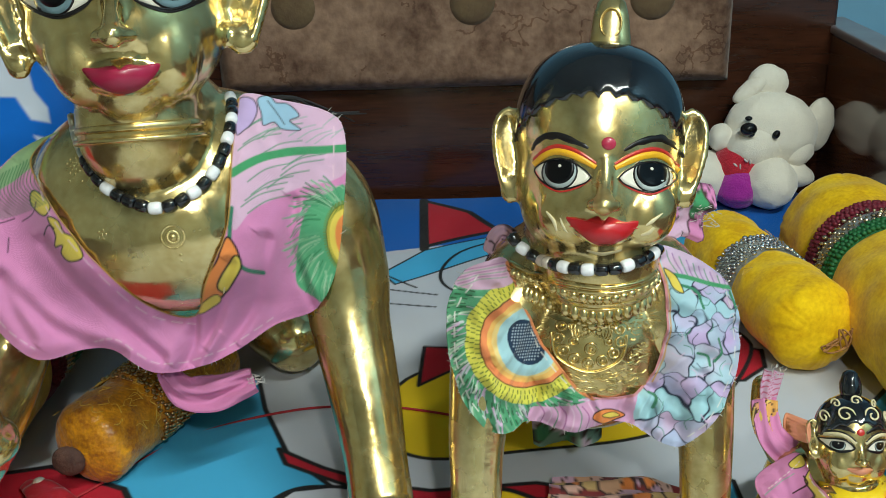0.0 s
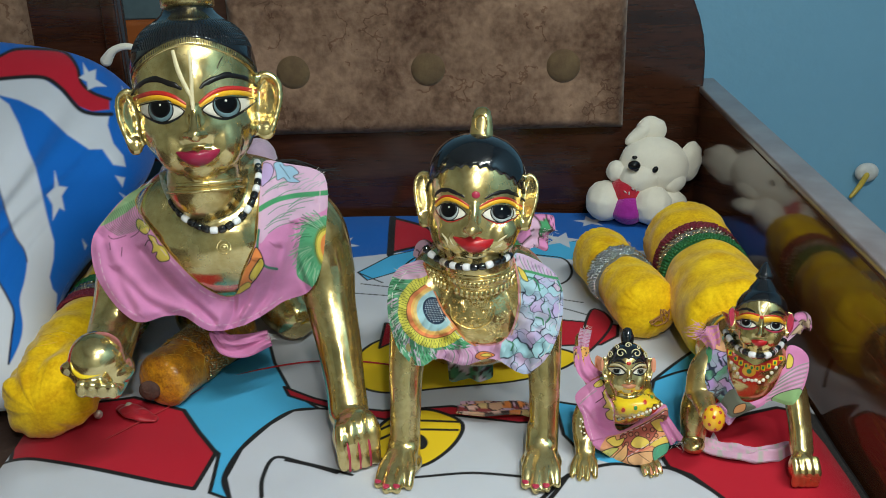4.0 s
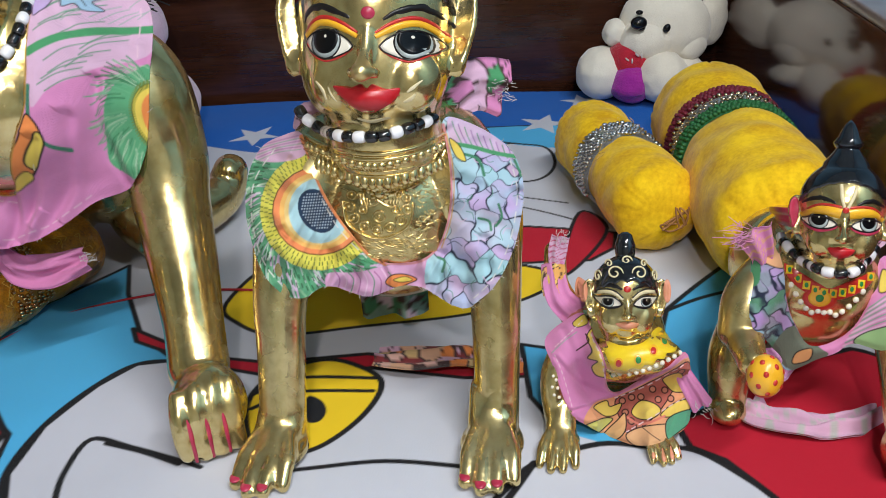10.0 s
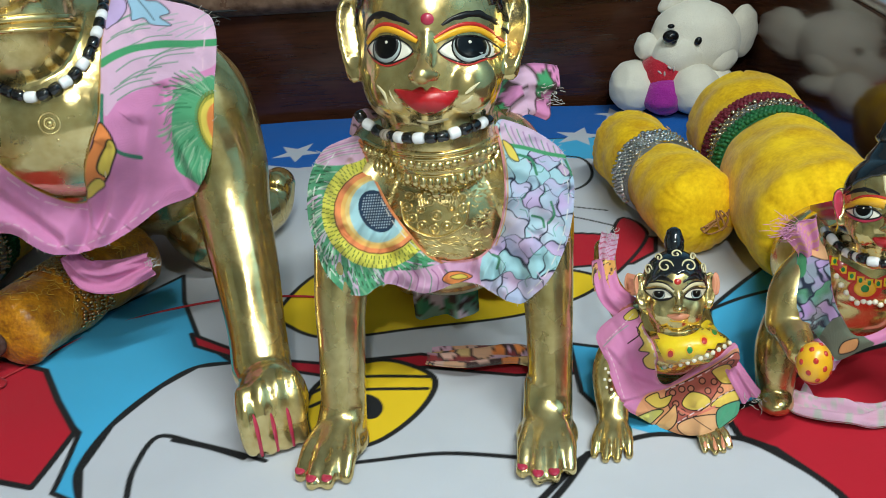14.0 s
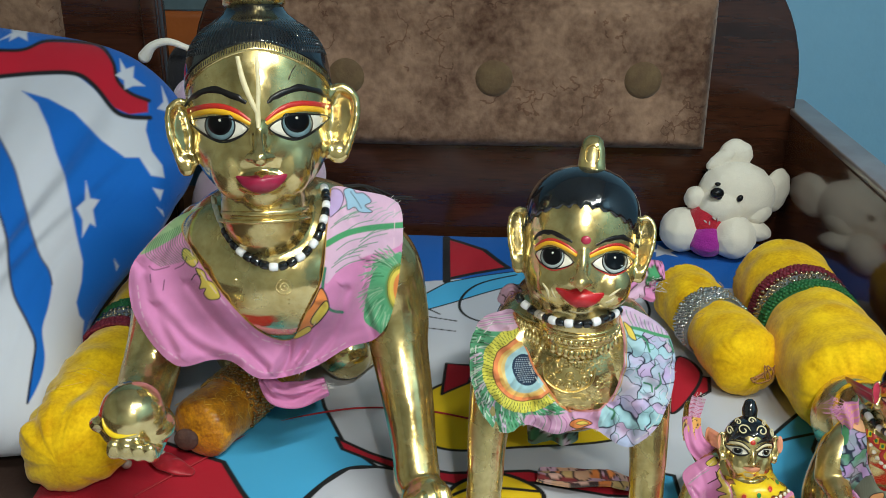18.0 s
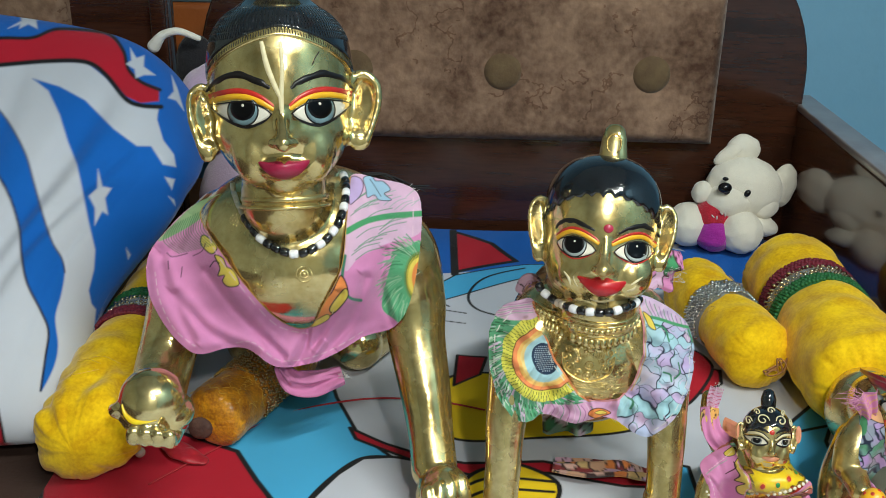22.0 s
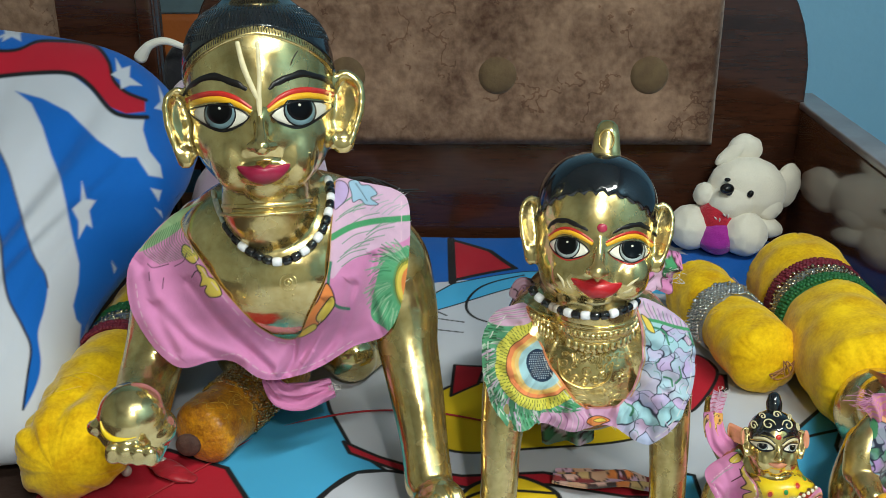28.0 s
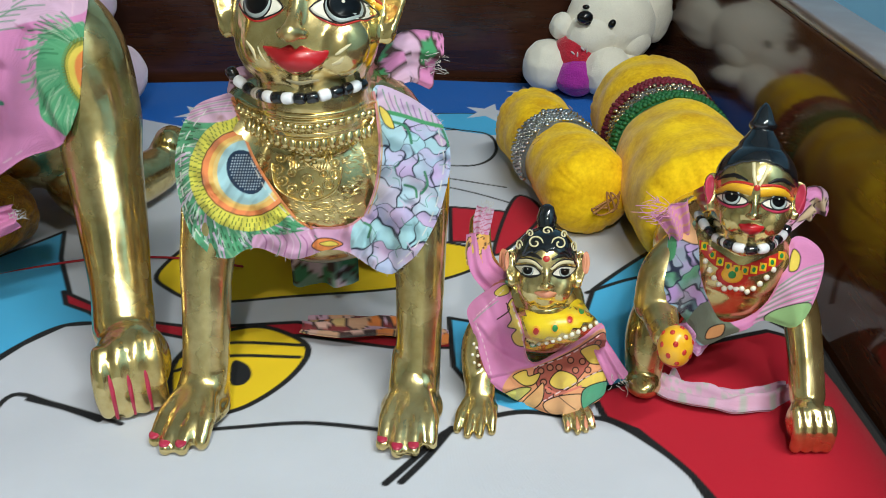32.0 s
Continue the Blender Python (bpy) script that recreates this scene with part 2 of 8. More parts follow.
WALL_BLUE = mat("sky_blue_wall_paint", (0.20, 0.42, 0.60), 0.6, dark=(0.18, 0.39, 0.57), scale=3, fine=30, bump=0.0008, bump_scale=60)
WALL_PALE = mat("pale_wall_paint", (0.66, 0.67, 0.58), 0.7, dark=(0.58, 0.59, 0.50), scale=2, fine=30, bump=0.001, bump_scale=60)
CEILING = mat("white_ceiling_paint", (0.78, 0.77, 0.74), 0.8, scale=3, bump=0.001, bump_scale=60)
FLOOR_TILE = mat("brown_floor", (0.22, 0.15, 0.10), 0.35, dark=(0.15, 0.10, 0.07), scale=4, fine=50)
CHAIR_ORANGE = mat("orange_brown_leather", (0.36, 0.105, 0.025), 0.35, dark=(0.26, 0.07, 0.015), scale=14, bump=0.0006, bump_scale=160)
CHAIR_PANE = mat("slate_blue_wall_tone", (0.10, 0.16, 0.19), 0.7, scale=60)
WHITE_PLASTIC = mat("white_plastic", (0.70, 0.69, 0.67), 0.4, scale=80)
YELLOW_PLASTIC = mat("yellow_plastic", (0.60, 0.42, 0.05), 0.4, scale=80)
RED_CLOTH = mat("red_satin_cloth", (0.40, 0.012, 0.025), 0.5, dark=(0.28, 0.008, 0.018), scale=40, bump=0.001, bump_scale=120, sheen=0.2)
MATTRESS = mat("brown_mattress_cover", (0.05, 0.025, 0.018), 0.8, scale=20, bump=0.001, bump_scale=150)

# ---- building tools ----


def mesh_object(name, verts, faces, mats, parent=None, label="", slots=None, smooth=True, base=None, colours=None):
    me = bpy.data.meshes.new(name)
    v = np.asarray(verts, float)
    off = np.zeros(3) if base is None else np.asarray(base, float)
    me.from_pydata((v - off).tolist(), [], [tuple(f) for f in faces])
    for m in mats if isinstance(mats, (list, tuple)) else [mats]:
        me.materials.append(m)
    if slots is not None:
        me.polygons.foreach_set("material_index", np.asarray(slots, np.int32))
    me.polygons.foreach_set("use_smooth", [smooth] * len(me.polygons))
    if colours is not None:
        at = me.color_attributes.new("Print", "FLOAT_COLOR", "POINT")
        at.data.foreach_set("color", np.c_[colours, np.ones(len(colours))].astype(np.float32).ravel())
    me.update()
    ob = new(name, me)
    ob.location = off
    if parent is not None:
        ob.parent = parent
        ob.matrix_parent_inverse = Matrix.Translation(-parent.location) if parent.parent is None else Matrix.Translation(-(parent.location))
    if label:
        ob["label"] = label
    return ob


def part(name, bm, material, parent, label="", smooth=True):
    """Links a bmesh, in world coordinates, as one mesh under a thing."""
    me = bpy.data.meshes.new(name)
    bm.to_mesh(me)
    bm.free()
    me.materials.append(material)
    me.polygons.foreach_set("use_smooth", [smooth] * len(me.polygons))
    ob = new(name, me)
    if parent is not None:
        ob.parent = parent
        ob.matrix_parent_inverse = Matrix.Translation(-parent.location)
    if label:
        ob["label"] = label
    return ob


def thing(name, at, label, category, group="", kind=""):
    ob = new(name)
    ob.empty_display_size = 0.02
    ob.location = at
    return tagged(ob, label, category, group, kind)


def spline(points, closed=False, per=8):
    """A smooth line through a few points."""
    p = np.asarray(points, float)
    n = len(p)
    out = []
    for i in range(n if closed else n - 1):
        if closed:
            a, b, c, d = p[i - 1], p[i], p[(i + 1) % n], p[(i + 2) % n]
        else:
            a, b, c, d = p[max(i - 1, 0)], p[i], p[i + 1], p[min(i + 2, n - 1)]
        for k in range(per):
            t = k / per
            out.append(0.5 * (2 * b + (c - a) * t + (2 * a - 5 * b + 4 * c - d) * t * t + (3 * b - a - 3 * c + d) * t ** 3))
    if not closed:
        out.append(p[-1])
    return np.array(out)


class Solid:
    """Gathers closed lumps as plain vertex and face lists."""

    def __init__(self):
        self.v, self.f, self.m = [], [], []

    def add(self, verts, faces, slot=0):
        n = len(self.v)
        self.v += [tuple(p) for p in verts]
        self.f += [tuple(i + n for i in f) for f in faces]
        self.m += [slot] * len(faces)
        return self

    def ball(self, c, r, turn=None, seg=24, slot=0, power=2.0):
        r = (r, r, r) if np.isscalar(r) else r
        seg = max(seg, 64) if max(r) > 0.03 else max(seg, 40) if max(r) > 0.015 else seg
        rings = seg // 2
        pts = [(0, 0, 1)]
        for i in range(1, rings):
            a = math.pi * i / rings
            w = (1 - abs(math.cos(a)) ** power) ** (1 / power)
            pts += [(w * math.cos(2 * math.pi * j / seg), w * math.sin(2 * math.pi * j / seg), math.cos(a)) for j in range(seg)]
        pts.append((0, 0, -1))
        p = np.array(pts) * np.array(r)
        if turn is not None:
            p = p @ np.array(turn.to_3x3()).T
        p += np.asarray(c, float)
        f = [(0, 1 + j, 1 + (j + 1) % seg) for j in range(seg)]
        for i in range(rings - 2):
            a, b = 1 + i * seg, 1 + (i + 1) * seg
            f += [(a + j, b + j, b + (j + 1) % seg, a + (j + 1) % seg) for j in range(seg)]
        a, e = 1 + (rings - 2) * seg, len(p) - 1
        f += [(a + j, e, a + (j + 1) % seg) for j in range(seg)]
        return self.add(p, f, slot)

    def tube(self, pts, radii, seg=20, per=6, caps=True, slot=0, flat=1.0, smooth=True):
        """A limb, cord or roll along a smooth line, with round ends."""
        if max(radii) > 0.006:
            seg, per = max(seg, 40), max(per, 14)
        pr = np.c_[np.asarray(pts, float), np.asarray(radii, float)]
        line = spline(pr, per=per) if smooth and len(pr) > 2 else pr
        c, r = line[:, :3], np.maximum(line[:, 3], 1e-5)
        d = np.gradient(c, axis=0)
        d /= np.linalg.norm(d, axis=1)[:, None] + 1e-12
        if caps:
            k = np.array([0.0, 0.25, 0.5, 0.75, 0.92])
            h = np.sqrt(1 - k[::-1] ** 2)
            c = np.vstack([c[0] - d[0] * r[0] * k[::-1, None], c[1:-1], c[-1] + d[-1] * r[-1] * k[:, None]])
            r = np.r_[r[0] * h, r[1:-1], r[-1] * h[::-1]]
            d = np.vstack([np.repeat(d[:1], 5, 0), d[1:-1], np.repeat(d[-1:], 5, 0)])
        ref = np.array([0.0, 0, 1]) if abs(d[0][2]) < 0.9 else np.array([1.0, 0, 0])
        verts, n = [], len(c)
        for i in range(n):
            u = np.cross(ref, d[i])
            u /= np.linalg.norm(u) + 1e-12
            w = np.cross(d[i], u)
            ref = w if abs(np.dot(w, ref)) > 0.2 else ref
            a = np.arange(seg) * 2 * math.pi / seg
            verts += list(c[i] + r[i] * (np.cos(a)[:, None] * u + flat * np.sin(a)[:, None] * w))
        f = []
        for i in range(n - 1):
            f += [(i * seg + j, i * seg + (j + 1) % seg, (i + 1) * seg + (j + 1) % seg, (i + 1) * seg + j) for j in range(seg)]
        f.append(tuple(range(seg - 1, -1, -1)))
        f.append(tuple((n - 1) * seg + j for j in range(seg)))
        return self.add(verts, f, slot)

    def box(self, lo, hi, slot=0):
        (a, b, c), (d, e, g) = lo, hi
        v = [(a, b, c), (d, b, c), (d, e, c), (a, e, c), (a, b, g), (d, b, g), (d, e, g), (a, e, g)]
        return self.add(v, [(3, 2, 1, 0), (4, 5, 6, 7), (0, 1, 5, 4), (1, 2, 6, 5), (2, 3, 7, 6), (3, 0, 4, 7)], slot)

    def welded(self, voxel, smooth=6):
        """All lumps as one skin, softened where they meet. Returns vertices and faces."""
        me = bpy.data.meshes.new("lump")
        me.from_pydata(self.v, [], self.f)
        ob = new("lump", me)
        r = ob.modifiers.new("skin", "REMESH")
        r.mode, r.voxel_size = "VOXEL", voxel
        s = ob.modifiers.new("soft", "SMOOTH")
        s.factor, s.iterations = 0.5, smooth
        dg = bpy.context.evaluated_depsgraph_get()
        dg.update()
        done = bpy.data.meshes.new_from_object(ob.evaluated_get(dg))
        v = np.empty(len(done.vertices) * 3)
        done.vertices.foreach_get("co", v)
        f = [tuple(p.vertices) for p in done.polygons]
        bpy.data.objects.remove(ob)
        bpy.data.meshes.remove(me)
        bpy.data.meshes.remove(done)
        return v.reshape(-1, 3), f

    def object(self, name, mats, parent=None, label="", base=None, smooth=True):
        return mesh_object(name, self.v, self.f, mats, parent, label, self.m, smooth, base)


class View:
    """A drawing plane before a thing, looked at from a fixed distance: u to the right, v up, in units of so many metres."""

    def __init__(self, origin, yaw, tilt, unit, far):
        self.o = np.array(origin, float)
        m = np.array((Matrix.Rotation(radians(yaw), 3, "Z") @ Matrix.Rotation(radians(-tilt), 3, "X")))
        self.x, self.y, self.z, self.unit, self.far = m[:, 0], m[:, 1], m[:, 2], unit, far
        self.m = Matrix(m.tolist())
        self.eye = self.o - far * self.y

    def at(self, u, v, d=0.0):
        """The place of a drawing point, d metres behind the plane."""
        u, v, d = (np.asarray(k, float) for k in (u, v, d))
        p = self.o + (u * self.unit)[..., None] * self.x + (v * self.unit)[..., None] * self.z
        return p + (p - self.eye) * (d / self.far)[..., None]

    def mm(self, x, y, z):
        """The place of a point given in metres along the plane's own axes."""
        return self.o + x * self.x + y * self.y + z * self.z


def tree_of(verts, faces):
    from mathutils.bvhtree import BVHTree
    return BVHTree.FromPolygons([tuple(p) for p in verts], faces)


def depth_at(tree, view, u, v):
    """How deep the skin lies behind the drawing plane at each point; NaN where there is none."""
    out = np.full(len(u), np.nan)
    eye = Vector(view.eye)
    for i, p in enumerate(view.at(u, v)):
        way = Vector(p) - eye
        hit = tree.ray_cast(eye, way)
        if hit[0] is not None:
            out[i] = (hit[3] / way.length - 1) * view.far
    return out


def inside(poly, u, v):
    x, y = poly[:, 0], poly[:, 1]
    x2, y2 = np.roll(x, -1), np.roll(y, -1)
    res = np.zeros(len(u), bool)
    for a, b, c, d in zip(x, y, x2, y2):
        if b != d:
            res ^= ((b > v) != (d > v)) & (u < (c - a) * (v - b) / (d - b) + a)
    return res


def away(line, u, v, closed=False):
    """Distance to a line, and the nearest point on it."""
    best, near = np.full(len(u), 1e9), np.zeros((len(u), 2))
    ends = np.roll(line, -1, 0) if closed else line[1:]
    for a, b in zip(line, ends):
        e = b - a
        t = np.clip(((u - a[0]) * e[0] + (v - a[1]) * e[1]) / (e @ e + 1e-12), 0, 1)
        px, py = a[0] + t * e[0], a[1] + t * e[1]
        d = np.hypot(u - px, v - py)
        k = d < best
        best[k], near[k, 0], near[k, 1] = d[k], px[k], py[k]
    return best, near


class Dye:
    """Colours cloth point by point: a printed pattern drawn in the cloth's own plane."""

    def __init__(self, u, v, ground, soft):
        self.u, self.v, self.soft = np.asarray(u, float), np.asarray(v, float), soft
        self.c = np.tile(np.asarray(ground, float), (len(self.u), 1))

    def _near(self, line, pad):
        lo, hi = line.min(0) - pad, line.max(0) + pad
        return np.nonzero((self.u > lo[0]) & (self.u < hi[0]) & (self.v > lo[1]) & (self.v < hi[1]))[0]

    def _lay(self, k, alpha, colour):
        self.c[k] += alpha[:, None] * (np.asarray(colour, float) - self.c[k])

    def fill(self, points, colour, curved=True, outline=0.0, ink=(0.01, 0.01, 0.012), per=6):
        line = spline(points, True, per) if curved else np.asarray(points, float)
        k = self._near(line, self.soft + outline)
        if len(k):
            d, _ = away(line, self.u[k], self.v[k], True)
            d[inside(line, self.u[k], self.v[k])] *= -1
            self._lay(k, np.clip(0.5 - d / self.soft, 0, 1), colour)
            if outline:
                self._lay(k, np.clip(0.5 - (np.abs(d) - outline / 2) / self.soft, 0, 1), ink)
        return self

    def stroke(self, points, width, colour=(0.01, 0.01, 0.012), curved=True, per=6):
        line = spline(points, False, per) if curved and len(points) > 2 else np.asarray(points, float)
        k = self._near(line, self.soft + width)
        if len(k):
            d, _ = away(line, self.u[k], self.v[k])
            self._lay(k, np.clip(0.5 - (d - width / 2) / self.soft, 0, 1), colour)
        return self

    def disc(self, c, r, colour, turn=0.0, ink_width=0.0, ink=(0.01, 0.01, 0.012)):
        r = (r, r) if np.isscalar(r) else r
        a = np.linspace(0, 2 * math.pi, 25)[:-1]
        ca, sa = math.cos(radians(turn)), math.sin(radians(turn))
        x, y = r[0] * np.cos(a), r[1] * np.sin(a)
        return self.fill(np.c_[c[0] + ca * x - sa * y, c[1] + sa * x + ca * y], colour, False, ink_width, ink)

    def cells(self, points, seeds, colours, line, ink=(0.02, 0.025, 0.05), wob=0.0):
        """Petal-like cells round seeds, with inked borders, inside an outline."""
        edge = spline(points, True, 6)
        k = self._near(edge, 0)
        k = k[inside(edge, self.u[k], self.v[k])]
        if len(k):
            a, b = self.u[k], self.v[k]
            a, b = a + wob * (np.sin(b / 13 + 1) + 0.6 * np.sin(b / 5.7 + a / 9)), b + wob * (np.sin(a / 12 + 2) + 0.6 * np.sin(a / 6.1 - b / 8))
            d = np.stack([np.hypot(a - x, (b - y) * w) for x, y, w in seeds])
            o = np.sort(d, 0)
            pick = np.asarray(colours, float)
            who = np.argmin(d, 0)
            blend = np.clip(0.5 + 0.5 * np.sin(a / 15 + who) + 0.35 * np.sin(b / 9 - who * 2), 0, 1)[:, None] * min(1.0, wob)
            self.c[k] = pick[who % len(colours)] * (1 - 0.6 * blend) + pick[(who + 3) % len(colours)] * 0.6 * blend
            thin = line * (1 + min(1.0, wob) * 0.55 * np.sin(a / 17 + b / 11))
            self._lay(k, np.clip(0.5 - ((o[1] - o[0]) / 2 - thin / 2) / self.soft, 0, 1), ink)
        return self

    def star(self, c, r, colour, turn=0.0, stretch=1.0):
        a = np.arange(10) * math.pi / 5 + radians(90 + turn)
        q = np.where(np.arange(10) % 2 == 0, r, r * 0.4)
        return self.fill(np.c_[c[0] + q * np.cos(a), c[1] + stretch * q * np.sin(a)], colour, False)


def drape(view, tree, outline, step, lift=0.002, soften=10, thick=0.0014, sag=None, fall=0.45, most=None, curl=0.0):
    """A piece of cloth cut to an outline in a drawing plane and laid on the skin behind it.
    Returns vertices, faces and the drawing coordinates of every vertex."""
    lo, hi = outline.min(0) - step * 2, outline.max(0) + step * 2
    nu, nv = int((hi[0] - lo[0]) / step) + 1, int((hi[1] - lo[1]) / step) + 1
    gu, gv = np.meshgrid(lo[0] + np.arange(nu) * step, lo[1] + np.arange(nv) * step, indexing="ij")
    u, v = gu.ravel(), gv.ravel()
    ins = inside(outline, u, v).reshape(nu, nv)
    quad = (ins[:-1, :-1].astype(int) + ins[1:, :-1] + ins[1:, 1:] + ins[:-1, 1:]) >= 2
    used = np.zeros((nu, nv), bool)
    for a in (0, 1):
        for b in (0, 1):
            used[a:nu - 1 + a, b:nv - 1 + b] |= quad
    k = np.nonzero((used & ~ins).ravel())[0]
    _, near = away(outline, u[k], v[k], True)
    u[k], v[k] = near[:, 0], near[:, 1]
    dep = np.full(nu * nv, np.nan)
    w = np.nonzero(used.ravel())[0]
    dep[w] = depth_at(tree, view, u[w], v[w])
    if most is not None:
        dep = np.where(np.isnan(dep), np.nan, np.minimum(dep, most + 0.0 * dep))
    g = dep.reshape(nu, nv)
    for _ in range(400):
        gap = used & np.isnan(g)
        if not gap.any():
            break
        p = np.pad(g, 1, constant_values=np.nan)
        around = np.stack([p[2:, 1:-1], p[:-2, 1:-1], p[1:-1, 2:], p[1:-1, :-2]])
        cnt = (~np.isnan(around)).sum(0)
        val = np.nansum(around, 0) / np.maximum(cnt, 1)
        put = gap & (cnt > 0)
        if not put.any():
            g[gap] = 0.0
            break
        g[put] = val[put] + fall * step * view.unit
    ok = used
    first = g.copy()
    for _ in range(soften):
        p = np.pad(np.where(ok, g, np.nan), 1, constant_values=np.nan)
        around = np.stack([p[2:, 1:-1], p[:-2, 1:-1], p[1:-1, 2:], p[1:-1, :-2], p[1:-1, 1:-1]])
        with np.errstate(all="ignore"):
            mean = np.nanmean(np.where(np.isnan(around), g[None], around), 0)
        g = np.where(ok, np.minimum(mean, first), g)
    d = g.ravel() - lift
    rim, _ = away(outline, u, v, True)
    d = d + curl * np.exp(-(rim / 9.0) ** 2)
    if sag is not None:
        d = d + sag(u, v)
    index = np.full(nu * nv, -1)
    index[w] = np.arange(len(w))
    front = view.at(u[w], v[w], d[w])
    back = view.at(u[w], v[w], d[w] + thick)
    n = len(w)
    i, j = np.nonzero(quad)
    a, b, c, e = (index[x * nv + y] for x, y in ((i, j), (i + 1, j), (i + 1, j + 1), (i, j + 1)))
    f = np.c_[a, b, c, e]
    faces = f.tolist() + (f[:, ::-1] + n).tolist()
    edges = {}
    for q in f.tolist():
        for x, y in zip(q, q[1:] + q[:1]):
            edges[(x, y)] = edges.get((x, y), 0) + 1
    faces += [(x, x + n, y + n, y) for (x, y) in edges if (y, x) not in edges]
    uu, vv = np.r_[u[w], u[w]], np.r_[v[w], v[w]]
    return np.vstack([front, back]), faces, uu, vv


def paint_on(solid, view, tree, outline, slot, lift=0.0003, bulge=0.0, rings=5, centre=None):
    """A coat of paint inside an outline, laid on the skin behind a drawing plane."""
    o = np.asarray(outline, float)
    c = o.mean(0) if centre is None else np.asarray(centre, float)
    pts, hts = [c], [bulge]
    for k in range(1, rings + 1):
        t = k / rings
        pts += list(c + (o - c) * t)
        hts += [bulge * (1 - t * t)] * len(o)
    # a hem that dips under the skin, so that the coat has a rounded edge
    pts += list(c + (o - c) * 1.0)
    hts += [-0.001 - lift] * len(o)
    p, h = np.array(pts), np.array(hts)
    d = depth_at(tree, view, p[:, 0], p[:, 1])
    d[np.isnan(d)] = np.nanmax(d) if not np.isnan(d).all() else 0.0
    v = view.at(p[:, 0], p[:, 1], d - lift - h)
    n = len(o)
    f = [(0, 1 + j, 1 + (j + 1) % n) for j in range(n)]
    for k in range(rings):
        a, b = 1 + k * n, 1 + (k + 1) * n
        f += [(a + j, b + j, b + (j + 1) % n, a + (j + 1) % n) for j in range(n)]
    solid.add(v, f, slot)


def paint_line(solid, view, tree, points, width, slot, lift=0.0004, bulge=0.0, taper=True, per=8):
    """A brush stroke along a line, tapering at its ends."""
    line = spline(points, False, per)
    d = np.gradient(line, axis=0)
    d /= np.linalg.norm(d, axis=1)[:, None] + 1e-12
    nrm = np.c_[-d[:, 1], d[:, 0]]
    t = np.linspace(0, 1, len(line))
    w = np.broadcast_to(np.asarray(width, float), (len(line),)) if np.isscalar(width) else np.interp(t, np.linspace(0, 1, len(width)), width)
    if taper and np.isscalar(width):
        w = w * np.clip(np.minimum(t, 1 - t) * 6 + 0.25, 0, 1)
    rows = []
    for s, hh in ((-0.5, -0.001), (-0.5, 0), (0, bulge), (0.5, 0), (0.5, -0.001)):
        p = line + nrm * (w * s)[:, None]
        dd = depth_at(tree, view, p[:, 0], p[:, 1])
        bad = np.isnan(dd)
        if bad.all():
            return
        dd[bad] = np.interp(np.nonzero(bad)[0], np.nonzero(~bad)[0], dd[~bad])
        rows.append(view.at(p[:, 0], p[:, 1], dd - lift - hh))
    n = len(line)
    f = [(r * n + j, r * n + j + 1, (r + 1) * n + j + 1, (r + 1) * n + j) for r in range(4) for j in range(n - 1)]
    solid.add(np.vstack(rows), f, slot)


def oval(cu, cv, ru, rv, n=24, turn=0.0):
    a = np.arange(n) * 2 * math.pi / n
    x, y = ru * np.cos(a), rv * np.sin(a)
    t = radians(turn)
    return np.c_[cu + x * math.cos(t) - y * math.sin(t), cv + x * math.sin(t) + y * math.cos(t)]


def rel(points, cx, cy, roll=0.0):
    c, s = math.cos(radians(roll)), math.sin(radians(roll))
    return [((x - cx) * c + (cy - y) * s, -(x - cx) * s + (cy - y) * c) for x, y in points]


# ---- the room ----


def slab(name, lo, hi, material, kind="structure", label="", category=""):
    s = Solid().box(lo, hi)
    ob = s.object(name, [material], base=((lo[0] + hi[0]) / 2, (lo[1] + hi[1]) / 2, lo[2]), smooth=False)
    return tagged(ob, label, category, "", kind)


slab("wall_north", (-2.2, 1.78, -0.62), (1.9, 1.90, 2.35), WALL_BLUE, label="sky blue painted wall behind the headboard", category="wall")
slab("wall_east", (1.45, -2.2, -0.62), (1.57, 1.78, 2.35), WALL_BLUE, label="sky blue painted side wall", category="wall")
# unseen walls that close the room, pale so they reflect light onto the brass
slab("wall_west", (-2.32, -2.2, -0.62), (-2.2, 1.90, 2.35), WALL_PALE, label="unseen wall, kept pale to bounce light onto the statues", category="wall")
slab("wall_south", (-2.2, -2.32, -0.62), (1.57, -2.2, 2.35), WALL_PALE, label="unseen wall, kept pale to bounce light onto the statues", category="wall")
slab("ceiling", (-2.32, -2.32, 2.35), (1.57, 1.90, 2.45), CEILING, label="white painted ceiling", category="ceiling")
slab("floor", (-2.32, -2.32, -0.72), (1.57, 1.90, -0.62), FLOOR_TILE, label="brown floor", category="floor")

# ---- the bed ----
bed = thing("bed", (0, 0.6, -0.62), "dark polished wooden bed with a tufted brown velvet headboard", "bed")


def bevelled(lo, hi, r=0.004, seg=2):
    bm = bmesh.new()
    bmesh.ops.create_cube(bm, size=1.0)
    bmesh.ops.scale(bm, vec=[hi[i] - lo[i] for i in range(3)], verts=bm.verts)
    bmesh.ops.translate(bm, vec=[(hi[i] + lo[i]) / 2 for i in range(3)], verts=bm.verts)
    bmesh.ops.bevel(bm, geom=bm.edges[:], offset=r, segments=seg, affect="EDGES", profile=0.6)
    return bm


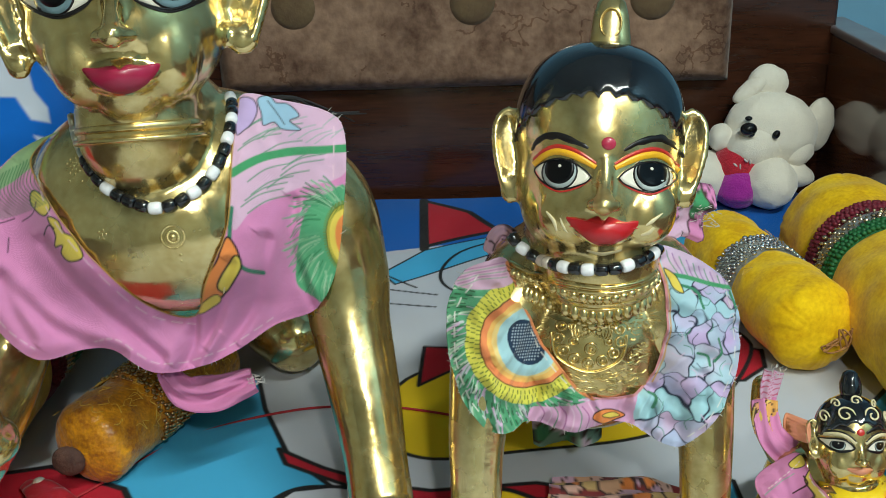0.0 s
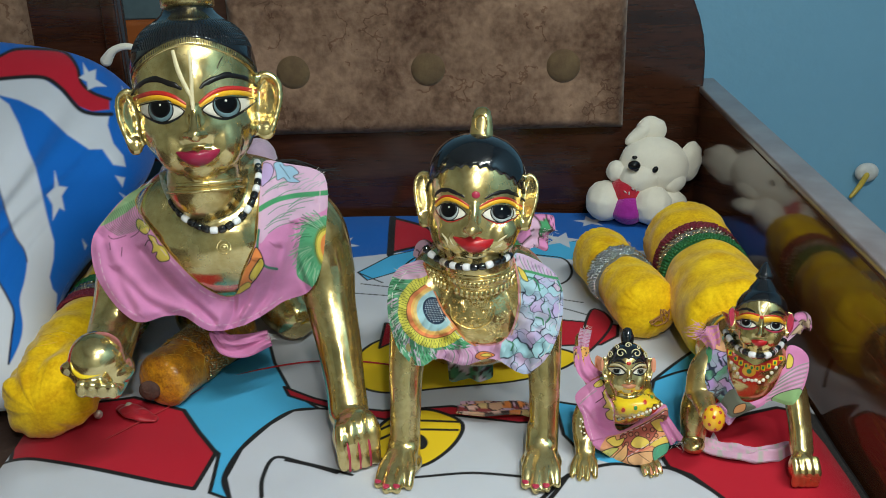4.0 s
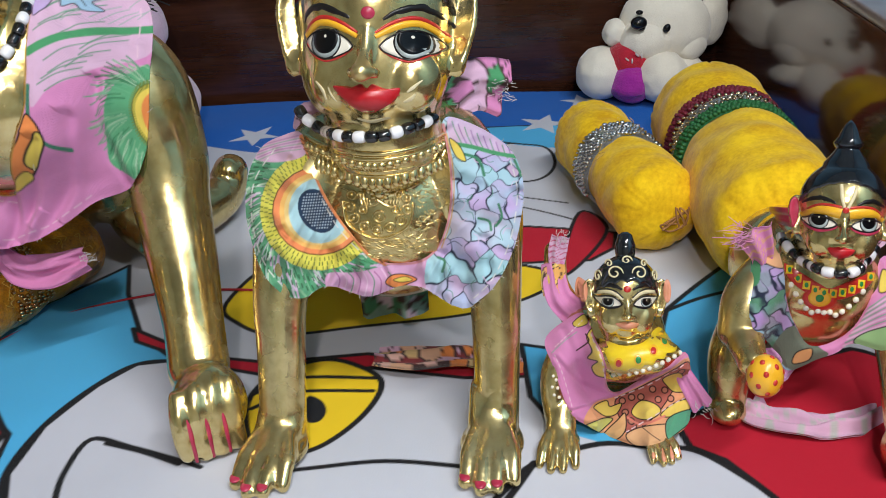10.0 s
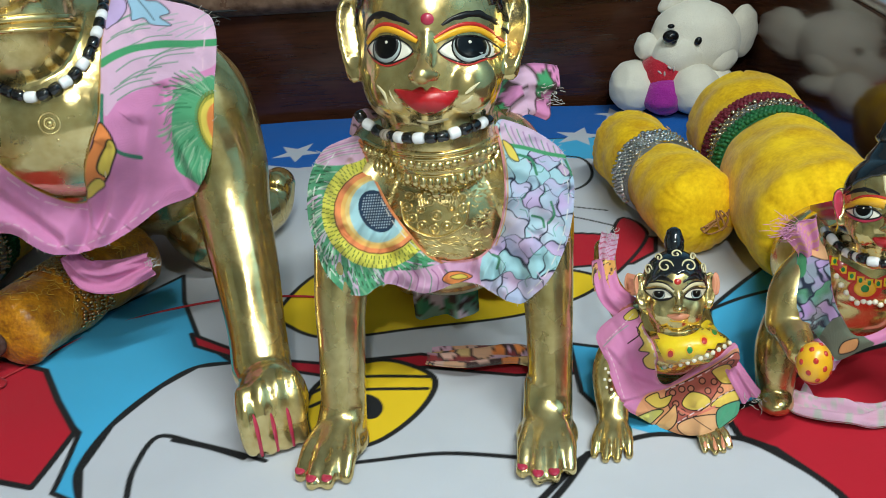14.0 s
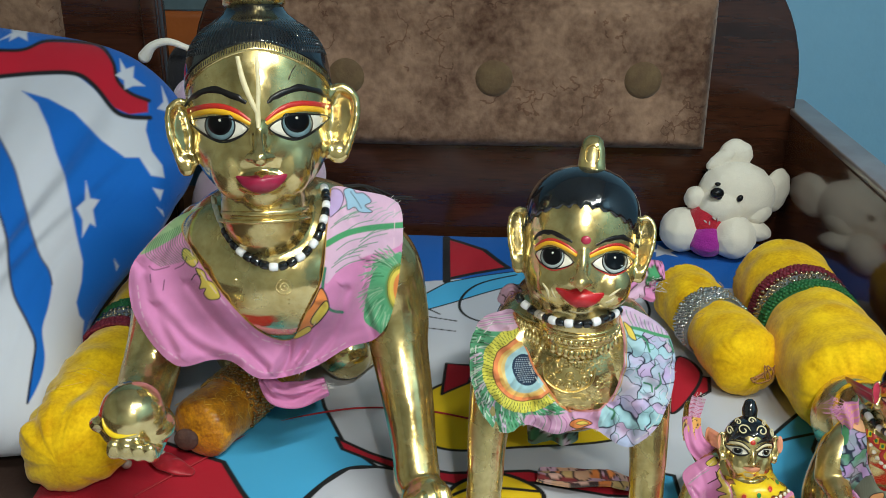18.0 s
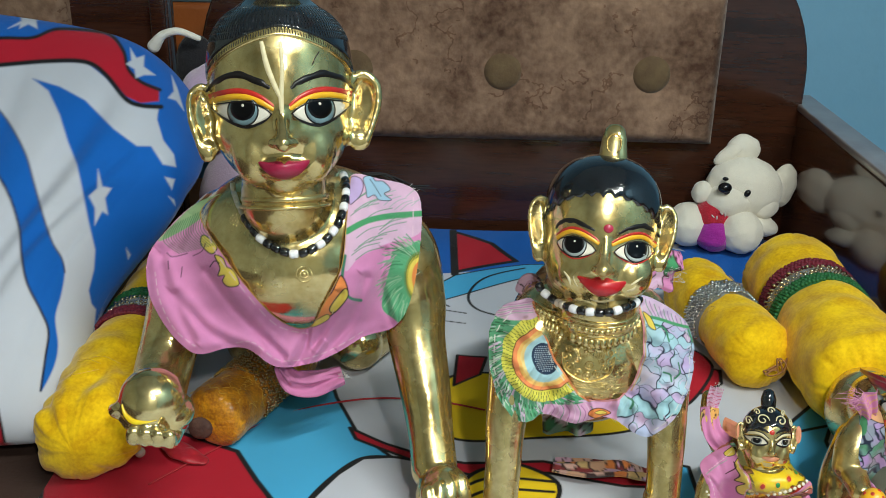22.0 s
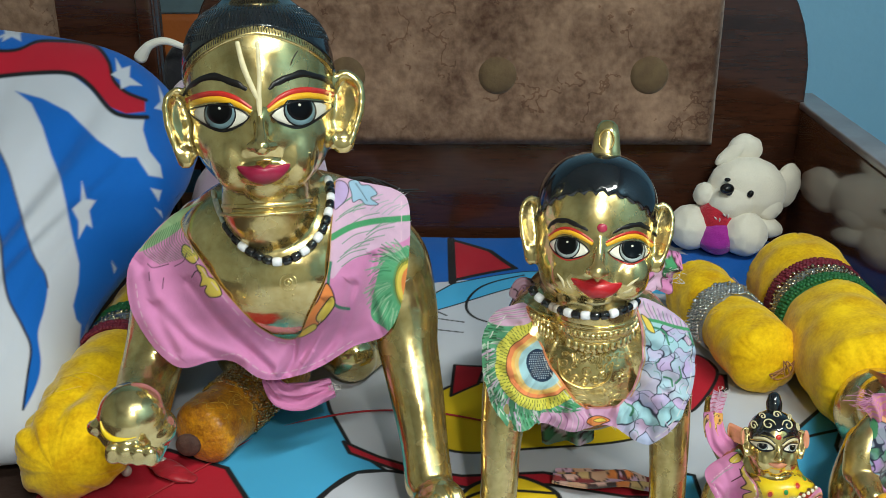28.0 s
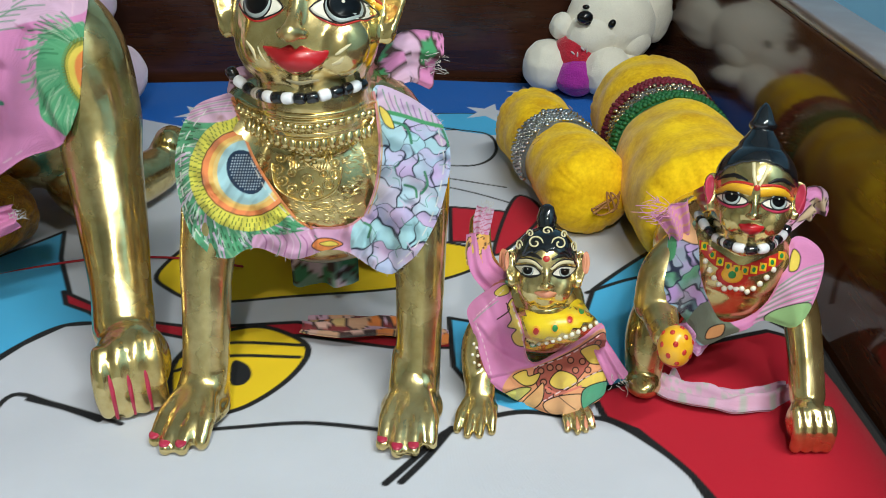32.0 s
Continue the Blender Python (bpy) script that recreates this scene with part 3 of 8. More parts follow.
def plate(outline, y0, y1, r=0.006):
    """An upright board cut to an outline (x, z), with eased edges."""
    bm = bmesh.new()
    vs = [bm.verts.new((x, y0, z)) for x, z in outline]
    f = bm.faces.new(vs)
    out = bmesh.ops.extrude_face_region(bm, geom=[f])
    bmesh.ops.translate(bm, vec=(0, y1 - y0, 0), verts=[g for g in out["geom"] if isinstance(g, bmesh.types.BMVert)])
    bmesh.ops.recalc_face_normals(bm, faces=bm.faces[:])
    rim = [e for e in bm.edges if abs(e.verts[0].co.y - e.verts[1].co.y) < 1e-6]
    bmesh.ops.bevel(bm, geom=rim, offset=r, segments=2, affect="EDGES", profile=0.6)
    return bm


PANEL_Y = 1.305
# right-hand arched board
arch = [(0.528, -0.30), (0.528, 0.25)]
arch += [(0.528 - 0.21 * (1 - math.cos(a)), 0.25 + 0.235 * math.sin(a)) for a in np.linspace(0.1, math.pi / 2, 12)]
arch += [(-0.417 + 0.21 * (1 - math.sin(a)), 0.25 + 0.235 * math.cos(a)) for a in np.linspace(0, math.pi / 2 - 0.1, 12)]
arch += [(-0.417, 0.25), (-0.417, -0.30)]
part("headboard", plate(arch, 1.335, 1.375), WOOD, bed, "glossy dark brown arched wooden board")


def cushion(x0, x1, z0, z1, y_front, y_back, buttons, name):
    """A padded board dimpled round its buttons."""
    nx, nz = 120, 60
    v, f = [], []
    for i in range(nx + 1):
        for j in range(nz + 1):
            s, t = i / nx, j / nz
            x, z = x0 + s * (x1 - x0), z0 + t * (z1 - z0)
            edge = min(x - x0, x1 - x, z - z0, z1 - z)
            pad = 1 - max(0, 1 - edge / 0.022) ** 2.2
            y = y_back + (y_front - y_back) * pad
            for bx, bz in buttons:
                r2 = (x - bx) ** 2 + (z - bz) ** 2
                y += 0.010 * math.exp(-r2 / 0.0030)
            y += 0.0030 * (noise.noise((x * 9, z * 9, 3.1)) + 0.6 * noise.noise((x * 25, z * 25, 1.7)))
            v.append((x, min(y, y_back), z))
    n = nz + 1
    f = [(i * n + j, (i + 1) * n + j, (i + 1) * n + j + 1, i * n + j + 1) for i in range(nx) for j in range(nz)]
    rim = [i * n for i in range(nx + 1)] + [nx * n + j for j in range(1, n)] + [i * n + nz for i in range(nx - 1, -1, -1)] + [j for j in range(nz - 1, 0, -1)]
    k = len(v)
    v += [(v[i][0], y_back + 0.012, v[i][2]) for i in rim]
    f += [(rim[i], k + i, k + (i + 1) % len(rim), rim[(i + 1) % len(rim)]) for i in range(len(rim))]
    f.append(tuple(range(k, k + len(rim))))
    pad_ob = mesh_object(name, v, f, [SUEDE], bed, "padded panel in mottled brown crushed velvet")
    for bx, bz in buttons:
        s = Solid()
        prof = [(0.0, -0.010), (0.012, -0.0095), (0.022, -0.007), (0.028, -0.003), (0.0305, 0.002), (0.0305, 0.007)]
        seg = 32
        pts = [(bx, y_front + 0.010 + prof[0][1], bz)]
        for r, d in prof[1:]:
            pts += [(bx + r * math.cos(2 * math.pi * q / seg), y_front + 0.010 + d, bz + r * math.sin(2 * math.pi * q / seg)) for q in range(seg)]
        fc = [(0, 1 + (q + 1) % seg, 1 + q) for q in range(seg)]
        for k2 in range(len(prof) - 2):
            a, b = 1 + k2 * seg, 1 + (k2 + 1) * seg
            fc += [(a + q, a + (q + 1) % seg, b + (q + 1) % seg, b + q) for q in range(seg)]
        s.add(pts, fc)
        s.object("button", [BUTTON_VELVET], pad_ob, "large round olive brown covered button")
    return pad_ob


cushion(-0.278, 0.390, 0.150, 0.384, PANEL_Y, 1.330, [(-0.172, 0.262), (0.056, 0.262), (0.284, 0.262)], "headboard_panel")
# left-hand straight board
left_board = [(-1.60, -0.30), (-1.60, 0.62), (-0.462, 0.62), (-0.462, -0.30)]
part("headboard_side", plate(left_board, 1.335, 1.375), WOOD, bed)
cushion(-1.46, -0.612, 0.150, 0.56, PANEL_Y, 1.330, [(-0.84, 0.36), (-1.07, 0.36), (-1.30, 0.36)], "headboard_side_panel")
part("headboard_post_edge", bevelled((-0.487, 1.322, -0.2), (-0.462, 1.3345, 0.61)), WOOD, bed)
# side rail, polished like a mirror
part("side_rail", bevelled((0.521, -0.35, -0.40), (0.543, 1.334, 0.205), 0.003), WOOD_SIDE, bed, "mirror-polished dark side board of the bed")
# dark wood cap painted pale, as the blue wall reflects in it
part("side_rail_cap", bevelled((0.520, -0.35, 0.2055), (0.560, 1.40, 0.216), 0.003), WOOD_TOP, bed, "top edge painted pale with the wall's reflection")
part("bed_base", bevelled((-1.55, -0.30, -0.62), (0.519, 1.318, -0.17), 0.006), WOOD, bed)
part("mattress", bevelled((-1.50, -0.20, -0.168), (0.508, 1.316, -0.012), 0.03, 4), MATTRESS, bed, "dark brown covered mattress")

# ---- the bedsheet ----
INK = (0.010, 0.011, 0.014)
WHITE, BLUE, SKY, RED, YELLOW = (0.565, 0.585, 0.66), (0.008, 0.122, 0.50), (0.075, 0.43, 0.75), (0.47, 0.010, 0.028), (0.84, 0.57, 0.012)


def sheet_height(x, y):
    h = 0.0016 * np.sin(x * 9 + 1.0) * np.sin(y * 7) + 0.0012 * np.sin(x * 23 + y * 17) + 0.0008 * np.sin(y * 41 - x * 13)
    edge = np.clip((x - 0.47) / 0.045, 0, 1)
    left = np.clip((-0.36 - x) / 0.05, 0, 1)
    return h - 0.02 * edge ** 2 - 0.012 * left ** 2


def bedsheet():
    # the unseen stretch below y 0.20 is added to bounce white into the brass
    ys = np.r_[np.arange(-0.35, 0.20, 0.025), np.arange(0.20, 0.42, 0.01), np.arange(0.42, 0.80, 0.0011), np.arange(0.80, 1.314, 0.0022)]
    xs = np.arange(-0.44, 0.5185, 0.0012)
    X, Y = np.meshgrid(xs, ys, indexing="ij")
    x, y = X.ravel(), Y.ravel()
    left = -0.405 - 0.10 * (y < 0.55) * (0.55 - y)
    z = sheet_height(x, y)
    d = sheet_print(x, y)
    ny = len(ys)
    idx = np.arange(len(x)).reshape(len(xs), ny)
    keep = (x > left - 0.002).reshape(len(xs), ny)
    q = keep[:-1, :-1] & keep[1:, :-1] & keep[1:, 1:] & keep[:-1, 1:]
    f = np.stack([idx[:-1, :-1], idx[1:, :-1], idx[1:, 1:], idx[:-1, 1:]], -1)[q]
    me = bpy.data.meshes.new("bedsheet")
    me.vertices.add(len(x))
    me.vertices.foreach_set("co", np.c_[x, y, z].astype(np.float32).ravel())
    me.loops.add(f.size)
    me.loops.foreach_set("vertex_index", f.ravel().astype(np.int32))
    me.polygons.add(len(f))
    me.polygons.foreach_set("loop_start", np.arange(0, f.size, 4, dtype=np.int32))
    me.polygons.foreach_set("use_smooth", np.ones(len(f), bool))
    at = me.color_attributes.new("Print", "FLOAT_COLOR", "POINT")
    at.data.foreach_set("color", np.c_[d, np.ones(len(d))].astype(np.float32).ravel())
    me.materials.append(SHEET_CLOTH)
    me.update(calc_edges=True)
    ob = new("bedsheet", me)
    return tagged(ob, "cotton bedsheet printed in red, white, blue and yellow with black outlines", "bedsheet")


def sheet_print(x, y):
    d = Dye(x, y, WHITE, 0.0011)
    d.fill([(-0.259, 0.677), (-0.217, 0.622), (-0.165, 0.569), (-0.16, 0.501), (-0.136, 0.487), (-0.149, 0.526), (-0.142, 0.576), (-0.118, 0.625), (-0.096, 0.656), (-0.067, 0.662), (-0.107, 0.705), (-0.138, 0.775), (-0.155, 0.835), (-0.211, 0.75)], SKY, False, 0.0045)
    d.fill([(-0.398, 0.572), (-0.178, 0.508), (-0.169, 0.571), (-0.197, 0.612), (-0.227, 0.662), (-0.295, 0.693), (-0.361, 0.677), (-0.421, 0.635)], RED, False, 0.0055)
    d.stroke([(-0.416, 0.576), (-0.281, 0.539), (-0.178, 0.508)], 0.0055)
    d.stroke([(-0.138, 0.492), (-0.151, 0.527), (-0.143, 0.576), (-0.12, 0.625), (-0.097, 0.656), (-0.069, 0.662), (-0.041, 0.657)], 0.0048)
    d.stroke([(-0.104, 0.49), (-0.109, 0.524), (-0.102, 0.56), (-0.07, 0.55), (-0.033, 0.534), (-0.015, 0.525)], 0.0048)
    d.fill([(-0.116, 0.714), (-0.076, 0.688), (-0.026, 0.664), (0.009, 0.656), (0.09, 0.661), (0.166, 0.64), (0.22, 0.635), (0.221, 0.622), (0.167, 0.623), (0.093, 0.642), (0.013, 0.637), (-0.037, 0.653), (-0.107, 0.693)], RED, False, 0.0045)
    d.fill([(0.003, 0.604), (0.018, 0.639), (0.053, 0.656), (0.082, 0.646), (0.103, 0.622), (0.092, 0.582), (0.063, 0.545), (0.032, 0.538), (0.012, 0.559)], YELLOW, True, 0.005)
    d.stroke([(0.004, 0.612), (0.037, 0.633), (0.1, 0.628)], 0.0042)
    d.stroke([(0.007, 0.595), (0.039, 0.615), (0.097, 0.612)], 0.0042)
    d.fill([(0.047, 0.608), (0.058, 0.604), (0.064, 0.59), (0.06, 0.577), (0.05, 0.579)], INK, True, 0.0)
    d.fill([(-0.044, 0.754), (-0.007, 0.83), (0.07, 0.84), (0.154, 0.824), (0.225, 0.803), (0.252, 0.777), (0.228, 0.746), (0.166, 0.717), (0.078, 0.703), (0.01, 0.698), (-0.028, 0.721)], YELLOW, True, 0.0045)
    d.fill([(0.218, 0.883), (0.317, 0.863), (0.311, 0.83), (0.285, 0.805), (0.217, 0.809)], RED, False, 0.0045)
    d.fill([(-0.002, 0.884), (0.034, 0.882), (0.026, 0.836), (-0.005, 0.808)], RED, False, 0.004)
    d.fill([(0.287, 0.912), (0.31, 0.874), (0.281, 0.808), (0.256, 0.784)], RED, True, 0.004)
    d.fill([(0.443, 0.861), (0.403, 0.786), (0.337, 0.71), (0.325, 0.672), (0.328, 0.589), (0.305, 0.574), (0.314, 0.563), (0.338, 0.571), (0.372, 0.598), (0.388, 0.638), (0.395, 0.711), (0.445, 0.811)], SKY, False, 0.0045)
    d.fill([(0.213, 0.669), (0.239, 0.661), (0.238, 0.587), (0.243, 0.531), (0.23, 0.558), (0.215, 0.594)], SKY, False, 0.0045)
    d.fill([(0.242, 0.595), (0.324, 0.597), (0.294, 0.538), (0.258, 0.538), (0.244, 0.545)], SKY, False, 0)
    d.stroke([(0.331, 0.705), (0.368, 0.726), (0.406, 0.742)], 0.0045)
    d.fill([(0.314, 0.561), (0.343, 0.573), (0.372, 0.598), (0.416, 0.622), (0.465, 0.64), (0.493, 0.628), (0.503, 0.578), (0.505, 0.524), (0.515, 0.30), (0.40, 0.30), (0.365, 0.468), (0.354, 0.49), (0.339, 0.517), (0.319, 0.532)], RED, False, 0.0055)
    d.stroke([(0.169, 0.464), (0.196, 0.499), (0.214, 0.518), (0.258, 0.536), (0.293, 0.532), (0.321, 0.528), (0.345, 0.502), (0.366, 0.465), (0.39, 0.39)], 0.0055)
    d.stroke([(0.179, 0.465), (0.196, 0.49), (0.212, 0.518)], 0.0055)
    d.stroke([(0.024, 0.515), (0.062, 0.522), (0.112, 0.527), (0.168, 0.517)], 0.0045)
    d.stroke([(-0.089, 0.555), (-0.06, 0.544), (-0.031, 0.529)], 0.0045)
    d.fill([(-0.58, 1.106), (-0.325, 1.174), (-0.179, 1.168), (-0.085, 1.123), (0.038, 1.139), (0.234, 1.149), (0.316, 1.136), (0.485, 1.126), (0.669, 1.163), (0.736, 1.345), (0.259, 1.317), (-0.221, 1.34), (-0.8, 1.356)], BLUE, False, 0)
    d.fill([(-0.014, 1.302), (-0.009, 1.135), (0.083, 1.184), (0.047, 1.253)], RED, False, 0.009)
    d.stroke([(-0.015, 1.307), (-0.012, 1.212), (-0.009, 1.127)], 0.012)
    d.fill([(-0.056, 1.063), (-0.009, 1.123), (0.095, 1.17), (0.138, 1.177), (0.323, 1.171), (0.313, 1.12), (0.092, 1.118), (-0.039, 1.034)], SKY, False, 0.003)
    d.fill([(0.233, 1.143), (0.288, 1.133), (0.314, 1.118), (0.317, 1.089), (0.271, 1.101), (0.232, 1.116)], SKY, False, 0)
    d.stroke([(0.15, 1.148), (0.232, 1.12), (0.268, 1.102), (0.275, 1.052), (0.26, 1.012), (0.228, 0.998), (0.15, 1.006)], 0.004)
    d.stroke([(0.144, 0.983), (0.226, 0.959), (0.278, 0.939)], 0.003)
    d.stroke([(0.144, 0.965), (0.224, 0.933), (0.279, 0.894)], 0.003)
    d.stroke([(0.094, 1.155), (0.034, 1.113), (0.011, 1.058), (0.027, 1.012), (0.083, 0.982)], 0.004)
    d.stroke([(-0.056, 1.063), (-0.015, 1.024)], 0.003)
    d.stroke([(-0.047, 1.021), (0.008, 1.003)], 0.003)
    d.stroke([(-0.053, 0.984), (0.007, 0.971)], 0.003)
    d.stroke([(0.498, 0.709), (0.474, 0.755), (0.434, 0.811)], 0.0045)
    d.fill([(0.504, 0.30), (0.522, 0.30), (0.522, 0.660), (0.470, 0.655), (0.496, 0.630), (0.505, 0.575)], INK, False)
    d.star((-0.095, 1.182), 0.034, WHITE, 41)
    d.star((0.272, 1.178), 0.034, WHITE, 54)
    d.star((0.33, 1.268), 0.03, WHITE, 6)
    return d.c


bedsheet()

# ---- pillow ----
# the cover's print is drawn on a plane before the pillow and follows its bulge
COVER = View((-0.0234, 0.6268, 0.2622), 1.50, 22.07, 0.0005111, 0.900)


def on_cover(points):
    c, k = math.cos(radians(-0.52)), math.sin(radians(-0.52))
    return [((x - 784) * c + (441 - y) * k, -(x - 784) * k + (441 - y) * c) for x, y in points]


def pillow():
    br, tr, bl, tl = (np.array(p) for p in ((-0.385, 0.645, 0.02), (-0.346, 1.155, 0.304), (-0.90, 0.58, 0.02), (-0.90, 1.20, 0.355)))
    ns, nt = 400, 500
    S, T = np.meshgrid(0.5 - 0.5 * np.cos(math.pi * np.linspace(0, 1, ns + 1)), 0.5 - 0.5 * np.cos(math.pi * np.linspace(0, 1, nt + 1)), indexing="ij")
    s, t = S.ravel(), T.ravel()
    # rounded corners
    a = s - 0.5
    pinch = 1 - 0.05 * np.abs(2 * t - 1) ** 6
    p = (bl[None] * (1 - t[:, None]) + tl[None] * t[:, None]) * (0.5 - a * pinch)[:, None] + (br[None] * (1 - t[:, None]) + tr[None] * t[:, None]) * (0.5 + a * pinch)[:, None]
    p[:, 2] -= (0.075 + 0.05 * (s > 0.5)) * np.abs(2 * s - 1) ** 5 * np.clip(t - 0.6, 0, 1) * 2
    p[:, 0] -= 0.028 * np.exp(-((t - 0.27) / 0.17) ** 2) * s ** 4
    p[:, 0] += 0.024 * np.exp(-((t - 0.62) / 0.20) ** 2) * s ** 4
    nrm = np.cross(tl - bl, br - bl)
    nrm = nrm / np.linalg.norm(nrm)
    nrm = -nrm if nrm[1] > 0 else nrm
    edge = (1 - np.abs(2 * s - 1) ** 5) * (1 - np.abs(2 * t - 1) ** 5)
    thick = 0.085 * np.sqrt(np.clip(edge, 0, 1))
    fold = 0.006 * np.sin(7 * s + 3 * np.sin(4 * t)) * t + 0.002 * np.sin(19 * s - 7 * t) * (1 - t) + 0.002 * np.sin(9 * t + 12 * s)
    for s0, lean, deep, wide in ((0.80, 0.12, 0.014, 0.032), (0.88, 0.25, 0.010, 0.022), (0.66, -0.10, 0.006, 0.03), (0.93, 0.10, 0.008, 0.014)):
        fold -= deep * np.exp(-((s - s0 - lean * (t - 0.5)) / wide) ** 2) * np.clip(1.2 - np.abs(t - 0.45) * 2.5, 0, 1)
    front = p + (thick + fold * edge)[:, None] * nrm
    # the hidden side is coarse: every tenth line of the same net
    keep = lambda m: np.unique(np.r_[np.arange(0, m + 1, 10), m])
    n = nt + 1
    idx = np.arange(len(s)).reshape(ns + 1, n)
    some = idx[np.ix_(keep(ns), keep(nt))]
    back = (p - (0.7 * thick)[:, None] * nrm)[some.ravel()]
    f = np.stack([idx[:-1, :-1], idx[1:, :-1], idx[1:, 1:], idx[:-1, 1:]], -1).reshape(-1, 4)
    N = len(s)
    low = np.arange(some.size).reshape(some.shape) + N
    g = np.stack([low[:-1, :-1], low[:-1, 1:], low[1:, 1:], low[1:, :-1]], -1).reshape(-1, 4)
    faces = f.tolist() + g.tolist()
    q = front - COVER.eye
    deep = q @ COVER.y
    c = pillow_print(q @ COVER.x / deep * COVER.far / COVER.unit, q @ COVER.z / deep * COVER.far / COVER.unit)
    return tagged(mesh_object("pillow", np.vstack([front, back]), faces, [SHEET_CLOTH], base=(-0.62, 0.85, 0.0), colours=np.vstack([c, c[some.ravel()]])),
                  "plump pillow in a red, white and blue starred cover", "pillow")


def pillow_print(u, v):
    P = on_cover
    d = Dye(u, v, BLUE, 4.0)
    d.fill(P([(-500, 195), (-200, 165), (0, 148), (100, 138), (165, 138), (200, 165), (235, 205), (262, 216), (294, 217), (291, 238), (302, 275), (321, 300), (325, 322), (302, 318), (281, 286), (256, 286), (215, 256), (165, 206), (120, 182), (72, 168),
              (100, 190), (120, 232), (135, 280), (151, 320), (160, 360), (172, 420), (184, 470), (182, 505), (173, 542), (178, 565), (186, 575), (180, 640), (260, 900), (-500, 1000)]), WHITE, False)
    d.fill(P([(-500, 160), (-200, 118), (0, 98), (70, 96), (115, 80), (190, 84), (215, 95), (232, 120), (240, 150), (262, 172), (294, 184), (294, 206), (262, 210), (235, 198), (200, 158), (165, 137), (100, 136), (0, 145), (-200, 165), (-500, 200)]), RED, False)
    d.stroke(P([(-500, 160), (-200, 118), (0, 98), (70, 96), (115, 80), (190, 84), (215, 95), (232, 120), (240, 150), (262, 172), (296, 186)]), 6)
    d.stroke(P([(-500, 200), (-200, 165), (0, 146), (100, 137), (165, 138), (200, 160), (235, 202), (262, 214), (298, 216)]), 8)
    d.fill(P([(-250, 40), (-60, 165), (0, 212), (30, 245), (60, 300), (75, 350), (95, 420), (110, 460), (125, 485), (131, 510), (125, 550), (115, 590), (120, 640), (112, 680), (90, 720), (98, 660), (103, 615), (90, 580), (65, 530), (55, 480), (50, 430), (30, 370), (0, 325), (-60, 270), (-250, 150)]), BLUE)
    d.stroke(P([(-250, 40), (-60, 165), (0, 212), (30, 245), (60, 300), (75, 350), (95, 420), (110, 460), (125, 485), (131, 510)]), 2.4)
    d.stroke(P([(-250, 150), (-60, 270), (0, 325), (30, 370), (50, 430), (55, 480), (65, 530), (90, 580), (103, 615), (98, 660), (90, 720)]), 4.0)
    d.fill(P([(-300, 330), (-90, 440), (-32, 527), (-8, 623), (10, 731), (28, 816), (57, 865), (90, 905), (60, 1000), (-400, 1000)]), RED, False, 5)
    for star in ([(188, 328), (196, 358), (212, 361), (201, 379), (206, 408), (196, 402), (183, 427), (183, 396), (172, 375), (187, 361)],
                 [(243, 112), (254, 130), (268, 125), (267, 145), (288, 160), (268, 160), (253, 166), (251, 150), (236, 141), (245, 134)],
                 [(28, 80), (52, 66), (50, 58), (66, 58), (96, 55), (78, 66), (80, 80), (64, 72), (48, 80), (50, 72)],
                 [(316, 160), (326, 182), (338, 222), (324, 204), (310, 200), (320, 188)],
                 [(305, 340), (323, 344), (318, 362)], [(312, 374), (322, 380), (324, 390)], [(238, 466), (246, 478), (242, 486)]):
        d.fill(P(star), WHITE, False)
    return d.c


pillow()


# ---- bolsters ----


